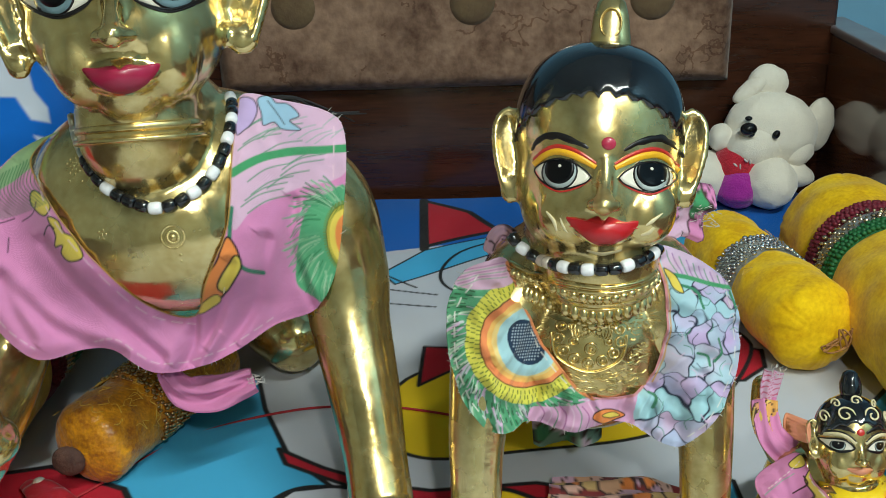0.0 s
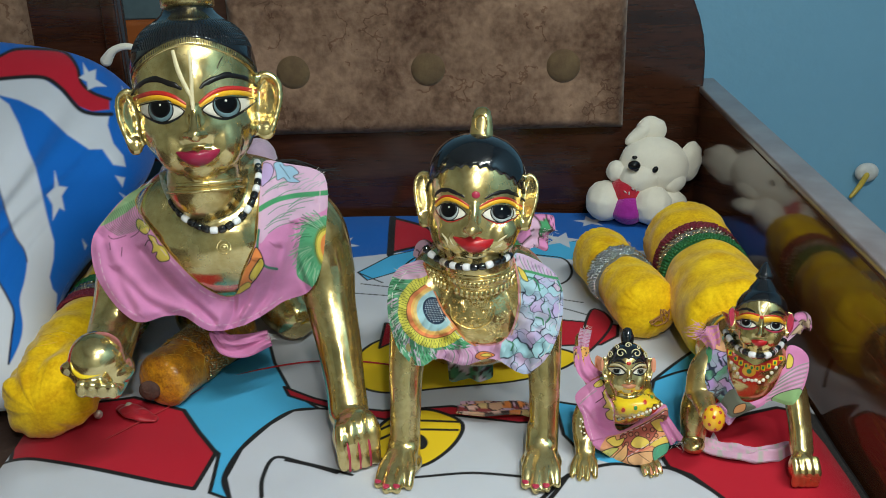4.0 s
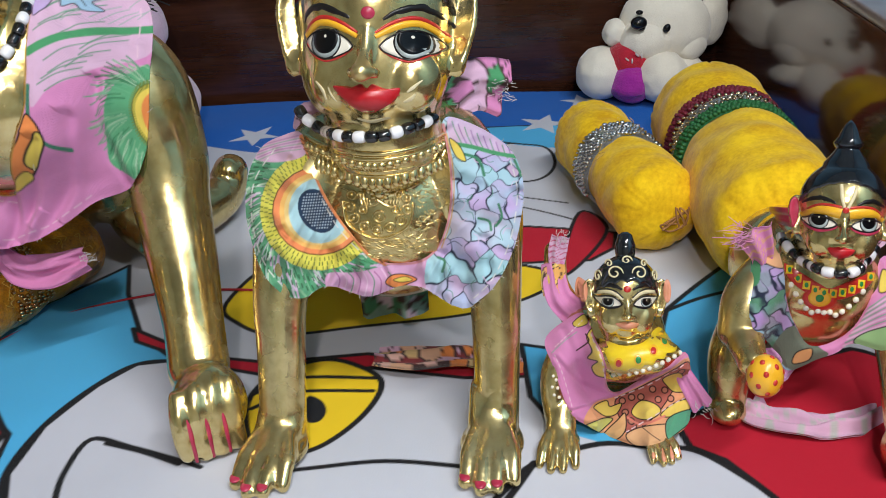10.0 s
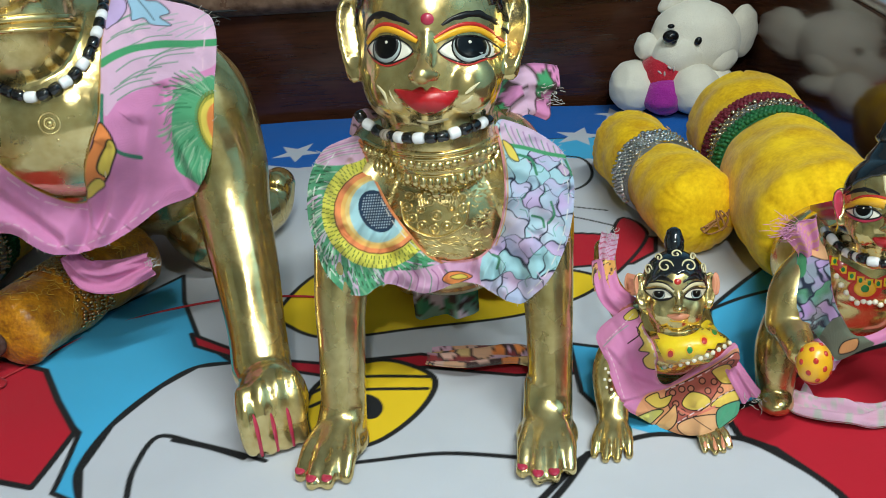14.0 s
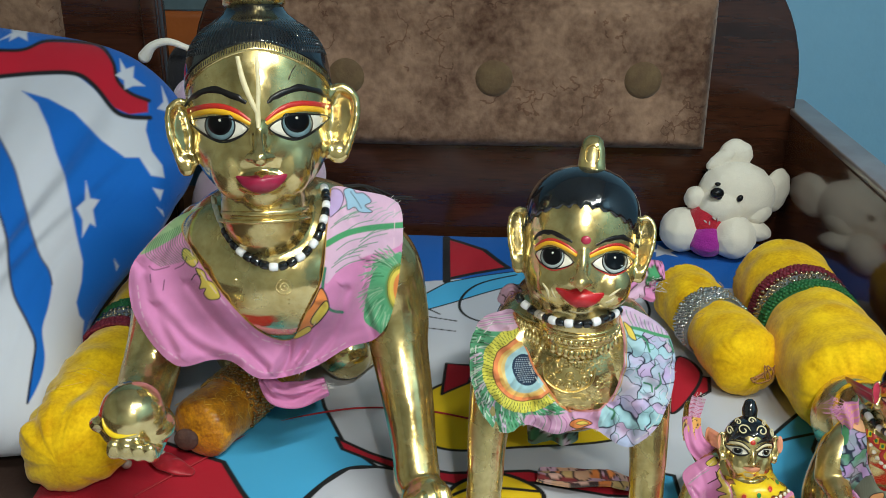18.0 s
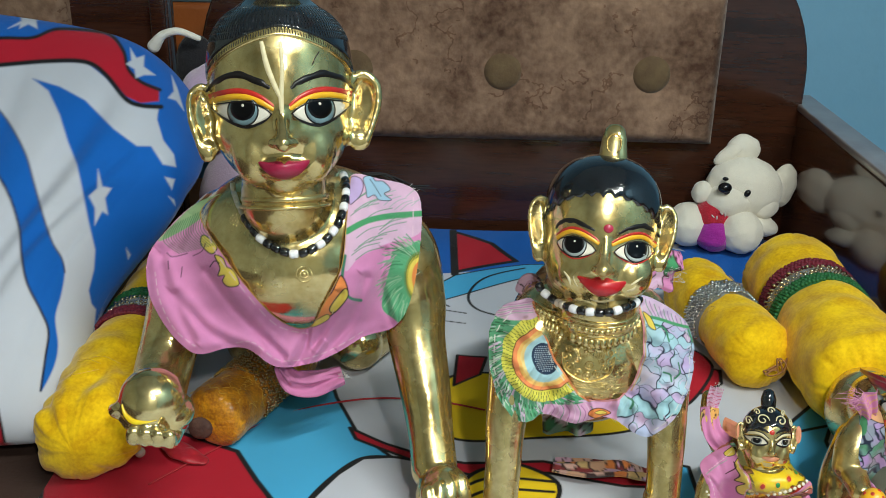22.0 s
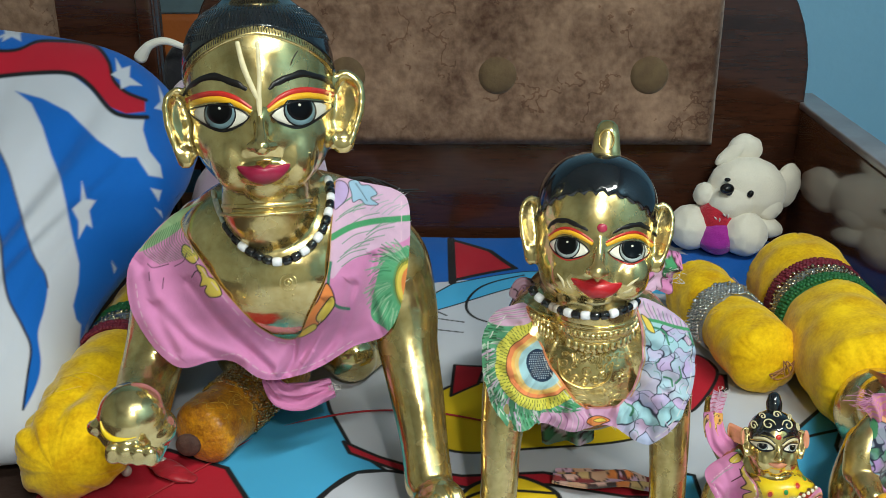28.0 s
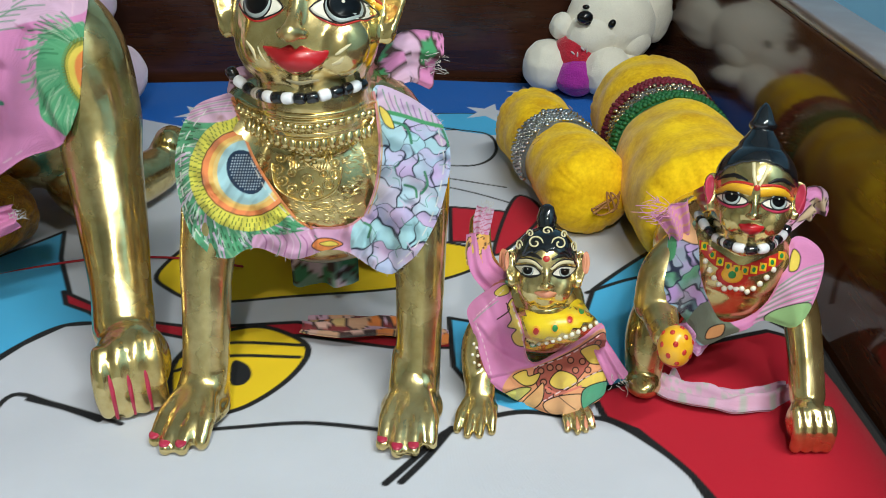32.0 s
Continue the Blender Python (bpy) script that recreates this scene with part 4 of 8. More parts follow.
def bolster(name, a, b, r, velvet, bands, label, seed, hole=False):
    """A stuffed velvet roll from a to b, gathered at both ends, narrowed under its trimmed bands."""
    a, b = np.array(a, float), np.array(b, float)
    L = np.linalg.norm(b - a)
    d = (b - a) / L
    u = np.cross(d, (0, 0, 1.0))
    u /= np.linalg.norm(u)
    w = np.cross(u, d)
    root = thing(name, tuple((a + b) / 2 - np.array([0, 0, r])), label, "bolster", "velvet bolsters")
    nl, seg = 110, 112
    rnd = random.Random(seed)
    ph = [rnd.uniform(0, 6.28) for _ in range(6)]
    v = []
    for i in range(nl + 1):
        t = i / nl
        x = t * L
        q = min(x, L - x) / (r * 0.85)
        rad = r * (1 - max(0, 1 - q) ** 2.6) if q < 1 else r
        rad = max(rad, 0.0035)
        waist = sum(0.12 * math.exp(-((t - tb) / (wb * 0.75)) ** 2) for tb, wb, _ in bands)
        end = max(0, 1 - min(x, L - x) / (r * 1.1))
        for j in range(seg):
            an = 2 * math.pi * j / seg
            rr = rad * (1 - waist)
            tuck = noise.noise((3.2 * math.cos(an) + seed, 3.2 * math.sin(an), 0.8 * x / r))
            rr *= 1 - (0.10 if seed == 8 else 0.085) * end * max(0, 1 - 6 * abs(tuck)) + 0.03 * end * math.sin(3 * an + ph[0])
            rr *= 1 - (0.006 if seed == 8 else 0.007) * max(0, 1 - 6 * abs(noise.noise((2.0 * math.cos(an) - seed, 2.0 * math.sin(an) + 1.2 * x / r, 1.4 * x / r))))
            rr *= 1 + 0.055 * noise.noise((2.2 * t * L / r, 1.7 * math.cos(an) + seed, 1.7 * math.sin(an)))
            rr *= 1 + 0.012 * math.sin(3 * an + 9 * t + ph[2]) + 0.02 * math.sin(2 * an + ph[3])
            if seed == 8 and t < 0.36:
                g = min(1.0, (0.36 - t) / 0.24)
                rr *= 1 - 0.20 * g * sum(dp * math.exp(-(math.remainder(an - f0 - 2.6 * (t - 0.1) * sg, 2 * math.pi) / wd) ** 2) for f0, sg, wd, dp in ((0.75, 1, 0.20, 0.6), (1.55, -1, 0.24, 0.9), (2.45, 1, 0.22, 0.7), (3.3, -1, 0.24, 0.5)))
                rr *= 1 + 0.10 * g * math.sin(2 * an + 0.6) + 0.07 * g * noise.noise((3.4 * math.cos(an), 3.4 * math.sin(an) + 2.0 * x / r, 2.6 * x / r))
            inset = (0.25 * r * (1 - (rad / r)) if hole else 0.12 * r * max(0, 1 - rad / (0.5 * r))) * (1 if t < 0.5 else -1)
            v.append(a + d * (x + inset) + rr * (math.cos(an) * u + math.sin(an) * w))
    f = [(i * seg + j, i * seg + (j + 1) % seg, (i + 1) * seg + (j + 1) % seg, (i + 1) * seg + j) for i in range(nl) for j in range(seg)]
    f += [tuple(range(seg - 1, -1, -1)), tuple(nl * seg + j for j in range(seg))]
    mesh_object("roll", v, f, [velvet], root)

    def ring(tc, width, lift, material, name2, label2=""):
        s = Solid()
        pts, n2 = [], 5
        for k in range(n2):
            x = (tc + (k / (n2 - 1) - 0.5) * width) * L
            rr = r * 0.90 + lift * math.sin(math.pi * (k + 0.25) / (n2 - 0.5))
            pts += [a + d * x + rr * (math.cos(q * 2 * math.pi / 64) * u + math.sin(q * 2 * math.pi / 64) * w) for q in range(64)]
        fc = [(k * 64 + q, k * 64 + (q + 1) % 64, (k + 1) * 64 + (q + 1) % 64, (k + 1) * 64 + q) for k in range(n2 - 1) for q in range(64)]
        s.add(pts, fc)
        return s.object(name2, [material], root, label2)

    for tb, wb, kind in bands:
        if kind == "silver":
            ring(tb, wb, 0.004, BRAID_SILVER, "trim_band", "silver sequinned trim")
            rows, per, m1 = 8, 60, SEQUIN_SILVER
        elif kind == "bronze":
            ring(tb, wb, 0.004, AMBER_VELVET, "trim_band", "bronze beaded trim")
            rows, per, m1 = 8, 58, SEQUIN_BRONZE
        else:
            k_ = -1 if kind == "tricolour_turned" else 1
            ring(tb - k_ * wb * 0.34, wb * 0.32, 0.005, BRAID_GREEN, "trim_band", "green braid")
            ring(tb, wb * 0.36, 0.005, BRAID_SILVER, "trim_band", "silver braid")
            ring(tb + k_ * wb * 0.34, wb * 0.32, 0.005, BRAID_MAROON, "trim_band", "maroon braid")
            rows, per, m1 = 4, 64, SEQUIN_GOLD
        s = Solid()
        for k in range(rows):
            for q in range(per):
                span = wb * (0.38 if kind[0] == "t" else 0.9)
                x = (tb + ((k + 0.5) / rows - 0.5) * span) * L
                an = 2 * math.pi * (q + 0.5 * (k % 2) + rnd.uniform(-0.15, 0.15)) / per
                nv = math.cos(an) * u + math.sin(an) * w
                if nv[2] < -0.45:
                    continue
                z = rnd.uniform(0.0015, 0.0025 if kind == "bronze" else 0.0032)
                s.ball(a + d * (x + rnd.uniform(-0.0016, 0.0016)) + (r * 0.90 + 0.0045 + rnd.uniform(-0.0008, 0.0006)) * nv, (z, z, z * 0.7), seg=8)
        s.object("sequin_trim", [m1], root)["kind"] = "stuff"
        if kind[0] == "t":
            for shift, m2 in ((-k_, BRAID_GREEN), (k_, BRAID_MAROON)):
                s = Solid()
                for row in (-1.2, 0, 1.2):
                    for q in range(84):
                        an = 2 * math.pi * (q + 0.4 * row + rnd.uniform(-0.2, 0.2)) / 84
                        nv = math.cos(an) * u + math.sin(an) * w
                        if nv[2] > -0.45:
                            s.ball(a + d * (tb + shift * wb * 0.35 + row * wb * 0.085) * L + (r * 0.90 + 0.0040 + rnd.uniform(-0.0006, 0.0006)) * nv, (0.0030, 0.0034, 0.0024), seg=8)
                s.object("braid_loop", [m2], root)["kind"] = "stuff"
    return root, d, u, w


def end_cord(root, at, size, seed):
    """A few turns of brown thread where the end is tied, with loose tails."""
    rnd = random.Random(seed)
    cord = Solid()
    for k in range(3):
        pts = [np.array(at) + size * np.array([rnd.uniform(-1, 1), rnd.uniform(-0.35, 0.1), rnd.uniform(-1, 1)]) for _ in range(6)]
        cord.tube(pts, [0.0009] * 6, 7, per=6)
    cord.object("tie_cord", [mat("brown_tie_thread", (0.42, 0.20, 0.06), 0.8, dark=(0.25, 0.1, 0.03), scale=200)], root, "brown thread tie")


b1_ = bolster("bolster", (0.354, 0.795, 0.043), (0.304, 1.040, 0.043), 0.043, VELVET, [(0.52, 0.15, "silver")], "small yellow velvet bolster with a silver sequin band", 3)
end_cord(b1_[0], (0.358, 0.794, 0.046), 0.014, 4)
bolster("bolster", (0.434, 0.690, 0.061), (0.436, 1.060, 0.061), 0.061, VELVET, [(0.58, 0.17, "tricolour")], "large yellow velvet bolster with maroon, silver and green bands", 5)
b3_ = bolster("bolster", (-0.360, 0.570, 0.053), (-0.364, 1.030, 0.053), 0.053, VELVET, [(0.50, 0.15, "tricolour_turned")], "yellow velvet bolster with braid bands beside the pillow", 8)
b4_ = bolster("bolster", (-0.259, 0.652, 0.034), (-0.185, 0.835, 0.034), 0.034, AMBER_VELVET, [(0.44, 0.24, "bronze")], "amber velvet bolster with a bronze beaded band", 11, hole=True)
# dark brown ball put in for the shade inside the roll's hollow end
Solid().ball((-0.2598, 0.6505, 0.0345), (0.0125, 0.006, 0.0125), None, 20).object("end_recess_dark", [mat("recess_shade_brown", (0.10, 0.045, 0.03), 0.8, dark=(0.05, 0.02, 0.015), scale=120, bump=0.002, bump_scale=200)], b4_[0], "dark brown ball in place of the shaded end recess")

def loose_threads(root, a, b, r, n, length, material, seed):
    """Fine stray threads that lie on a roll."""
    rnd = random.Random(seed)
    a, b = np.array(a, float), np.array(b, float)
    d = (b - a) / np.linalg.norm(b - a)
    u = np.cross(d, (0, 0, 1.0))
    u /= np.linalg.norm(u)
    w = np.cross(u, d)
    s = Solid()
    for _ in range(n):
        t, an = rnd.uniform(0.06, 0.9), rnd.uniform(0.2, 2.9)
        pts = []
        for k in range(5):
            pts.append(a + (b - a) * t + (r * 1.015 + 0.0004) * (math.cos(an) * u + math.sin(an) * w))
            t = min(0.94, max(0.05, t + rnd.uniform(-1, 1) * length / np.linalg.norm(b - a) / 4))
            an += rnd.uniform(-1, 1) * length / r / 4
        s.tube(pts, [0.0003] * 5, 5, per=4, caps=False)
    s.object("stray_thread", [material], root)["kind"] = "stuff"


GOLD_THREAD = mat("pale_gold_thread", (0.80, 0.52, 0.08), 0.4, dark=(0.55, 0.30, 0.03), scale=300)
loose_threads(b4_[0], (-0.259, 0.652, 0.034), (-0.185, 0.835, 0.034), 0.034, 70, 0.03, GOLD_THREAD, 3)
loose_threads(b3_[0], (-0.360, 0.600, 0.053), (-0.364, 1.030, 0.053), 0.053, 8, 0.10, GOLD_THREAD, 5)
loose_threads(b1_[0], (0.354, 0.795, 0.043), (0.304, 1.040, 0.043), 0.043, 6, 0.05, GOLD_THREAD, 7)

# ---- the brass statues ----
S_BRASS, S_BLACK, S_INK, S_WHITE, S_IRIS, S_PUPIL, S_RED, S_YELLOW, S_LIP, S_CREAM, S_PINK, S_GREEN, S_LEMON, S_PEACH, S_AGED, S_GREY = range(16)


def palette(lip):
    return [BRASS, BLACK_PAINT, BLACK_LINE, WHITE_PAINT, IRIS_PAINT, PUPIL_PAINT, RED_PAINT, YELLOW_PAINT, lip, CREAM_PAINT, PINK_PAINT, GREEN_PAINT, LEMON_PAINT, PEACH_PAINT, BRASS_AGED, GREY_PAINT]


def head_lumps(s, V, hw, ch, tp, nose, mouth, power=2.0, dx=0.0, jaw=2.0, cheek=0.44):
    """Skull, jaw, cheeks, nose and brow, in metres on the head's own axes; the eyes lie at height zero."""
    H = tp + ch
    M = V.m
    s.ball(V.mm(dx, hw * 1.0, tp - H * 0.40), (hw, hw * 1.06, H * 0.40), M, 40, power=power)
    s.ball(V.mm(dx, hw * 0.92, -ch + H * 0.345), (hw * 0.955, hw * 0.90, H * 0.345), M, 40, power=jaw)
    s.ball(V.mm(0, hw * 0.50, -ch + H * 0.115), (hw * 0.34, hw * 0.30, H * 0.11), M)
    for k in (-1, 1):
        s.ball(V.mm(k * hw * cheek, hw * 0.46, -ch * 0.42), (hw * (cheek - 0.04), hw * 0.34, ch * 0.44), M)
        s.ball(V.mm(k * hw * 0.13, -hw * 0.10, -nose), (hw * 0.085, hw * 0.10, hw * 0.075), M, 16)
    s.tube([V.mm(0, hw * 0.07, ch * 0.22), V.mm(0, -hw * 0.02, -nose * 0.3), V.mm(0, -hw * 0.15, -nose * 0.82), V.mm(0, -hw * 0.20, -nose)],
           [hw * 0.07, hw * 0.075, hw * 0.095, hw * 0.125], 16)
    s.ball(V.mm(0, hw * 0.22, -mouth), (hw * 0.34, hw * 0.17, hw * 0.17), M)


def ear(s, V, k, hw, z0, z1, out, dx=0.0):
    """A flat ear plate with a rolled rim, an inner fold and a hanging lobe."""
    zc, h = (z0 + z1) / 2, (z1 - z0) / 2
    x0, y = hw * 0.97 + k * dx, hw * 0.86
    lean = V.m @ Matrix.Rotation(radians(k * 9), 3, "Y") @ Matrix.Rotation(radians(-k * 20), 3, "Z")
    s.ball(V.mm(k * (x0 + out * 0.40), y + hw * 0.10, zc + h * 0.1), (out * 0.62, hw * 0.075, h * 0.92), lean, 32)
    s.ball(V.mm(k * (x0 + out * 0.28), y + hw * 0.03, z0 + h * 0.22), (out * 0.40, hw * 0.075, h * 0.30), V.m, 24)
    rim = [(x0 - out * 0.05, zc + h * 0.55), (x0 + out * 0.35, z1 - h * 0.02), (x0 + out * 0.88, zc + h * 0.72), (x0 + out * 0.92, zc + h * 0.15), (x0 + out * 0.68, zc - h * 0.45), (x0 + out * 0.50, z0 + h * 0.18)]
    s.tube([V.mm(k * x, y + hw * 0.005, z) for x, z in rim], [out * 0.14, out * 0.155, out * 0.16, out * 0.155, out * 0.15, out * 0.15], 12)


def face_paint(s, V, tree, e, up):
    """Eyes, lids, brows and lips; all coordinates in drawing units."""
    for k in (-1, 1):
        sh = spline([(k * x, y + up) for x, y in e["eye"]], True, 6)
        for lo_, hi_, slot, lf in e["lids"]:
            top = e["lid"]
            a = np.array([(k * x, y + up + lo_ * m) for x, y, m in top])
            b = np.array([(k * x, y + up + hi_ * m) for x, y, m in top])
            mid = (spline(a, False, 5) + spline(b, False, 5)) / 2
            w = np.linalg.norm(spline(a, False, 5) - spline(b, False, 5), axis=1)
            paint_line(s, V, tree, mid[::4], list(w[::4]), slot, lf, per=4)
        paint_on(s, V, tree, sh, S_WHITE, 0.0006)
        c = (k * e["iris"][0] + e.get("shift", 0), e["iris"][1] + up)
        r = e["iris"][2]
        o = oval(*c, r * 1.10, r * 1.10)
        o[:, 1] = np.minimum(o[:, 1], c[1] + r * 0.72)
        paint_on(s, V, tree, o, S_INK, 0.0008, rings=4, centre=c)
        o = oval(*c, r, r)
        o[:, 1] = np.minimum(o[:, 1], c[1] + r * 0.70)
        paint_on(s, V, tree, o, e.get("iris_slot", S_IRIS), 0.0010, rings=4, centre=c)
        c2 = (c[0], c[1] + r * e.get("rise", 0.20))
        o = oval(*c2, r * e.get("dark", 0.86), r * e.get("dark", 0.86))
        o[:, 1] = np.minimum(o[:, 1], c[1] + r * 0.71)
        paint_on(s, V, tree, o, S_PUPIL, 0.0012, rings=4, centre=c2)
        # small white dot paints the highlight on the pupil
        paint_on(s, V, tree, oval(c2[0], c2[1] + r * 0.18, r * 0.10, r * 0.10, 10), S_WHITE, 0.0014, rings=2)
        n = len(sh)
        paint_line(s, V, tree, np.vstack([sh, sh[:1]])[::3], e["line"], S_INK, 0.0013, taper=False, per=4)
        low = np.array([(k * x, y + up) for x, y in e["low"]])
        paint_line(s, V, tree, low, e["line"] * e.get("low_w", 1.2), e.get("low_slot", S_INK), 0.0010)
        paint_line(s, V, tree, [(k * x + 1.2 * math.sin(3 * x), y + up + 1.0 * math.sin(5 * x + k)) for x, y in spline(e["brow"], False, 3)], list(np.interp(np.linspace(0, 1, 13), np.linspace(0, 1, len(e["brow_w"])), e["brow_w"]) * (1 + 0.12 * np.sin(np.arange(13) * 2.3))), S_INK, 0.0002, per=3)
    lips = spline([(x, y + up) for x, y in e["lips"]], True, 6)
    paint_on(s, V, tree, lips, S_LIP, 0.0004, bulge=e["pout"], rings=6)
    cx = e["lips"][0][0]
    mid_y = e["mouth_line"]
    paint_line(s, V, tree, [(e["lips"][0][0] * 0.9, mid_y + up + 2), (0, mid_y + up), (-e["lips"][0][0] * 0.9, mid_y + up + 2)], e["line"] * 0.8, S_LIP, e["pout"] * 0.2)


def hair_cap(s, V, hw, tp, ch, line, top, slot=S_BLACK, lift=0.0015, wave=0.0, waves=14, seg=96, crown=0.965, power=2.0, dx=0.0):
    """A painted cap of hair; line gives the height of its edge by the angle round the head (0: front), top its crown profile."""
    H = tp + ch
    cz, cy = tp - H * 0.40, hw * 1.0
    rx, ry, rz = hw + lift, hw * 1.06 + lift, H * 0.40 + lift
    v = []
    rings = len(top)
    base = []
    for j in range(seg):
        an = 2 * math.pi * j / seg
        z = line(an) + wave * (abs(math.sin(waves * an / 2)) - 0.5)
        c = max(-1, min(1, (z - cz) / rz))
        sn = (1 - abs(c) ** power) ** (1 / power)
        base.append((math.sin(an) * sn, -math.cos(an) * sn, c))
    # the rim, tucked in under the edge, then rings up to the crown
    for j, (x, y, c) in enumerate(base):
        v.append(V.mm(dx + x * (rx - 2.5 * lift), cy + y * (ry - 2.5 * lift), cz + c * (rz - 2.5 * lift)))
    n = 12
    for i in range(n):
        t = i / (n - 1)
        for j, (x, y, c) in enumerate(base):
            cc = c + (crown - c) * t
            sn = max(0, 1 - abs(cc) ** power) ** (1 / power) / max(1e-6, math.hypot(x, y))
            v.append(V.mm(dx + x * sn * rx, cy + y * sn * ry, cz + cc * rz))
    for r, z in top:
        for j in range(seg):
            an = 2 * math.pi * j / seg
            v.append(V.mm(dx + r * math.sin(an), cy - r * math.cos(an), z))
    rows = 1 + n + rings
    f = [(i * seg + j, i * seg + (j + 1) % seg, (i + 1) * seg + (j + 1) % seg, (i + 1) * seg + j) for i in range(rows - 1) for j in range(seg)]
    f.append(tuple((rows - 1) * seg + j for j in range(seg)))
    s.add(v, f, slot)


def lathe(s, V, cx, cy, prof, slot, seg=40, squash=1.0):
    """A turned knob on the head: prof is radius and height."""
    v = []
    for r, z in prof:
        v += [V.mm(cx + r * math.sin(2 * math.pi * j / seg), cy - squash * r * math.cos(2 * math.pi * j / seg), z) for j in range(seg)]
    n = len(prof)
    f = [(i * seg + j, i * seg + (j + 1) % seg, (i + 1) * seg + (j + 1) % seg, (i + 1) * seg + j) for i in range(n - 1) for j in range(seg)]
    f += [tuple(range(seg - 1, -1, -1)), tuple((n - 1) * seg + j for j in range(seg))]
    s.add(v, f, slot)


def hand(s, at, heading, size, spread=1.0):
    """An open hand laid flat, fingers along the heading (degrees from -y towards +x)."""
    h = radians(heading)
    fwd, side = np.array([math.sin(h), -math.cos(h), 0]), np.array([math.cos(h), math.sin(h), 0])
    at = np.array(at, float)
    up = np.array([0, 0, 1.0])
    s.tube([at - fwd * size * 0.62 + up * size * 0.75, at - fwd * size * 0.35 + up * size * 0.42, at + fwd * size * 0.05 + up * size * 0.24], [size * 0.32, size * 0.34, size * 0.32], 24, flat=0.66)
    s.ball(at - fwd * size * 0.20 + up * size * 0.20, (size * 0.44, size * 0.50, size * 0.20), Matrix.Rotation(h, 3, "Z"))
    for k, (o, ln) in enumerate(((-0.345, 0.52), (-0.115, 0.66), (0.115, 0.62), (0.345, 0.46))):
        a = at + side * size * o * 0.55 * spread + up * size * 0.50 - fwd * size * 0.34
        c = at + side * size * o * 0.98 * spread + up * size * 0.31 + fwd * size * 0.12
        b = at + side * size * o * 1.10 * spread + fwd * size * ln + up * size * 0.10
        s.tube([a, c, (b + c) / 2 + up * size * 0.02, b], [size * 0.085, size * 0.118, size * 0.110, size * 0.098], 10)
    return [at + side * size * o * 1.08 * spread + fwd * size * (ln + 0.02) for o, ln in ((-0.345, 0.52), (-0.115, 0.66), (0.115, 0.62), (0.345, 0.46))]


def nails(s, tips, size, slot):
    for p in tips:
        s.ball((p[0], p[1] + size * 0.04, size * 0.172), (size * 0.072, size * 0.100, size * 0.030), seg=14, slot=slot)


def statue(name, skin, extra, lip, base, label):
    v, f = skin
    out = Solid()
    out.add(v, f, S_BRASS)
    n = len(out.v)
    out.v += extra.v
    out.f += [tuple(i + n for i in q) for q in extra.f]
    out.m += extra.m
    return tagged(out.object(name, palette(lip), base=base), label, "statue", "brass statues")


# the tall statue
BIG = View((-0.147, 0.572, 0.388), 10.6, 15.9, 0.000458, 0.825)
big = Solid()
head_lumps(big, BIG, 0.0600, 0.072, 0.090, 0.027, 0.047, 2.7, 0.0, 1.72, 0.38)
ear(big, BIG, -1, 0.0600, -0.040, 0.023, 0.020)
ear(big, BIG, 1, 0.0600, -0.034, 0.031, 0.026)
big.tube([BIG.mm(0, 0.064, -0.050), BIG.mm(0, 0.068, -0.078), (-0.150, 0.660, 0.286)], [0.036, 0.038, 0.040], 28)
big.ball((-0.150, 0.668, 0.250), (0.098, 0.074, 0.060))
big.ball((-0.153, 0.680, 0.230), (0.100, 0.098, 0.074))
big.ball((-0.168, 0.790, 0.170), (0.078, 0.130, 0.070))
big.ball((-0.172, 0.900, 0.105), (0.082, 0.095, 0.080))
big.tube([(-0.105, 0.685, 0.238), (-0.064, 0.674, 0.226), (-0.046, 0.664, 0.180), (-0.041, 0.648, 0.145), (-0.031, 0.618, 0.105), (-0.024, 0.594, 0.070), (-0.020, 0.576, 0.046)], [0.040, 0.039, 0.032, 0.028, 0.0245, 0.0215, 0.0220], 24)
# the closed fist: knuckles on a slanting line
FIST = [(-0.0245 + 0.0104 * i, 0.5270 + 0.0052 * i) for i in range(4)]
big.ball((-0.0105, 0.5550, 0.0310), (0.0265, 0.0235, 0.0310), Matrix.Rotation(radians(29), 3, "Z"))
for i_, (x_, y_) in enumerate(FIST):
    z_ = 0.003 * (i_ == 0) + 0.0015 * (i_ == 3)
    big.tube([(x_ - 0.001, y_ + 0.0090, 0.0530 - z_), (x_ + 0.0010, y_ + 0.0010, 0.0430 - z_), (x_ + 0.0026, y_ - 0.0030, 0.0240), (x_ + 0.0030, y_ - 0.0010, 0.0080 + z_)], [0.0062, 0.0070, 0.0070, 0.0064], 12)
big.tube([(-0.225, 0.680, 0.245), (-0.258, 0.660, 0.210), (-0.276, 0.640, 0.145), (-0.278, 0.600, 0.118), (-0.266, 0.545, 0.118)], [0.036, 0.032, 0.028, 0.026, 0.023], 22)
big.ball((-0.255, 0.516, 0.137), (0.032, 0.028, 0.019))
big.ball((-0.256, 0.511, 0.152), 0.0275)
big.tube([(-0.282, 0.522, 0.134), (-0.286, 0.507, 0.143), (-0.282, 0.497, 0.151)], [0.0090, 0.0070, 0.0045], 12)
for i_ in range(4):
    x_ = -0.2680 + i_ * 0.0102
    big.tube([(x_, 0.516, 0.124), (x_ + 0.001, 0.4900, 0.1275 - 0.0008 * i_), (x_ + 0.003, 0.4820, 0.1390 - 0.0008 * i_)], [0.0070, 0.0066, 0.0052], 12)
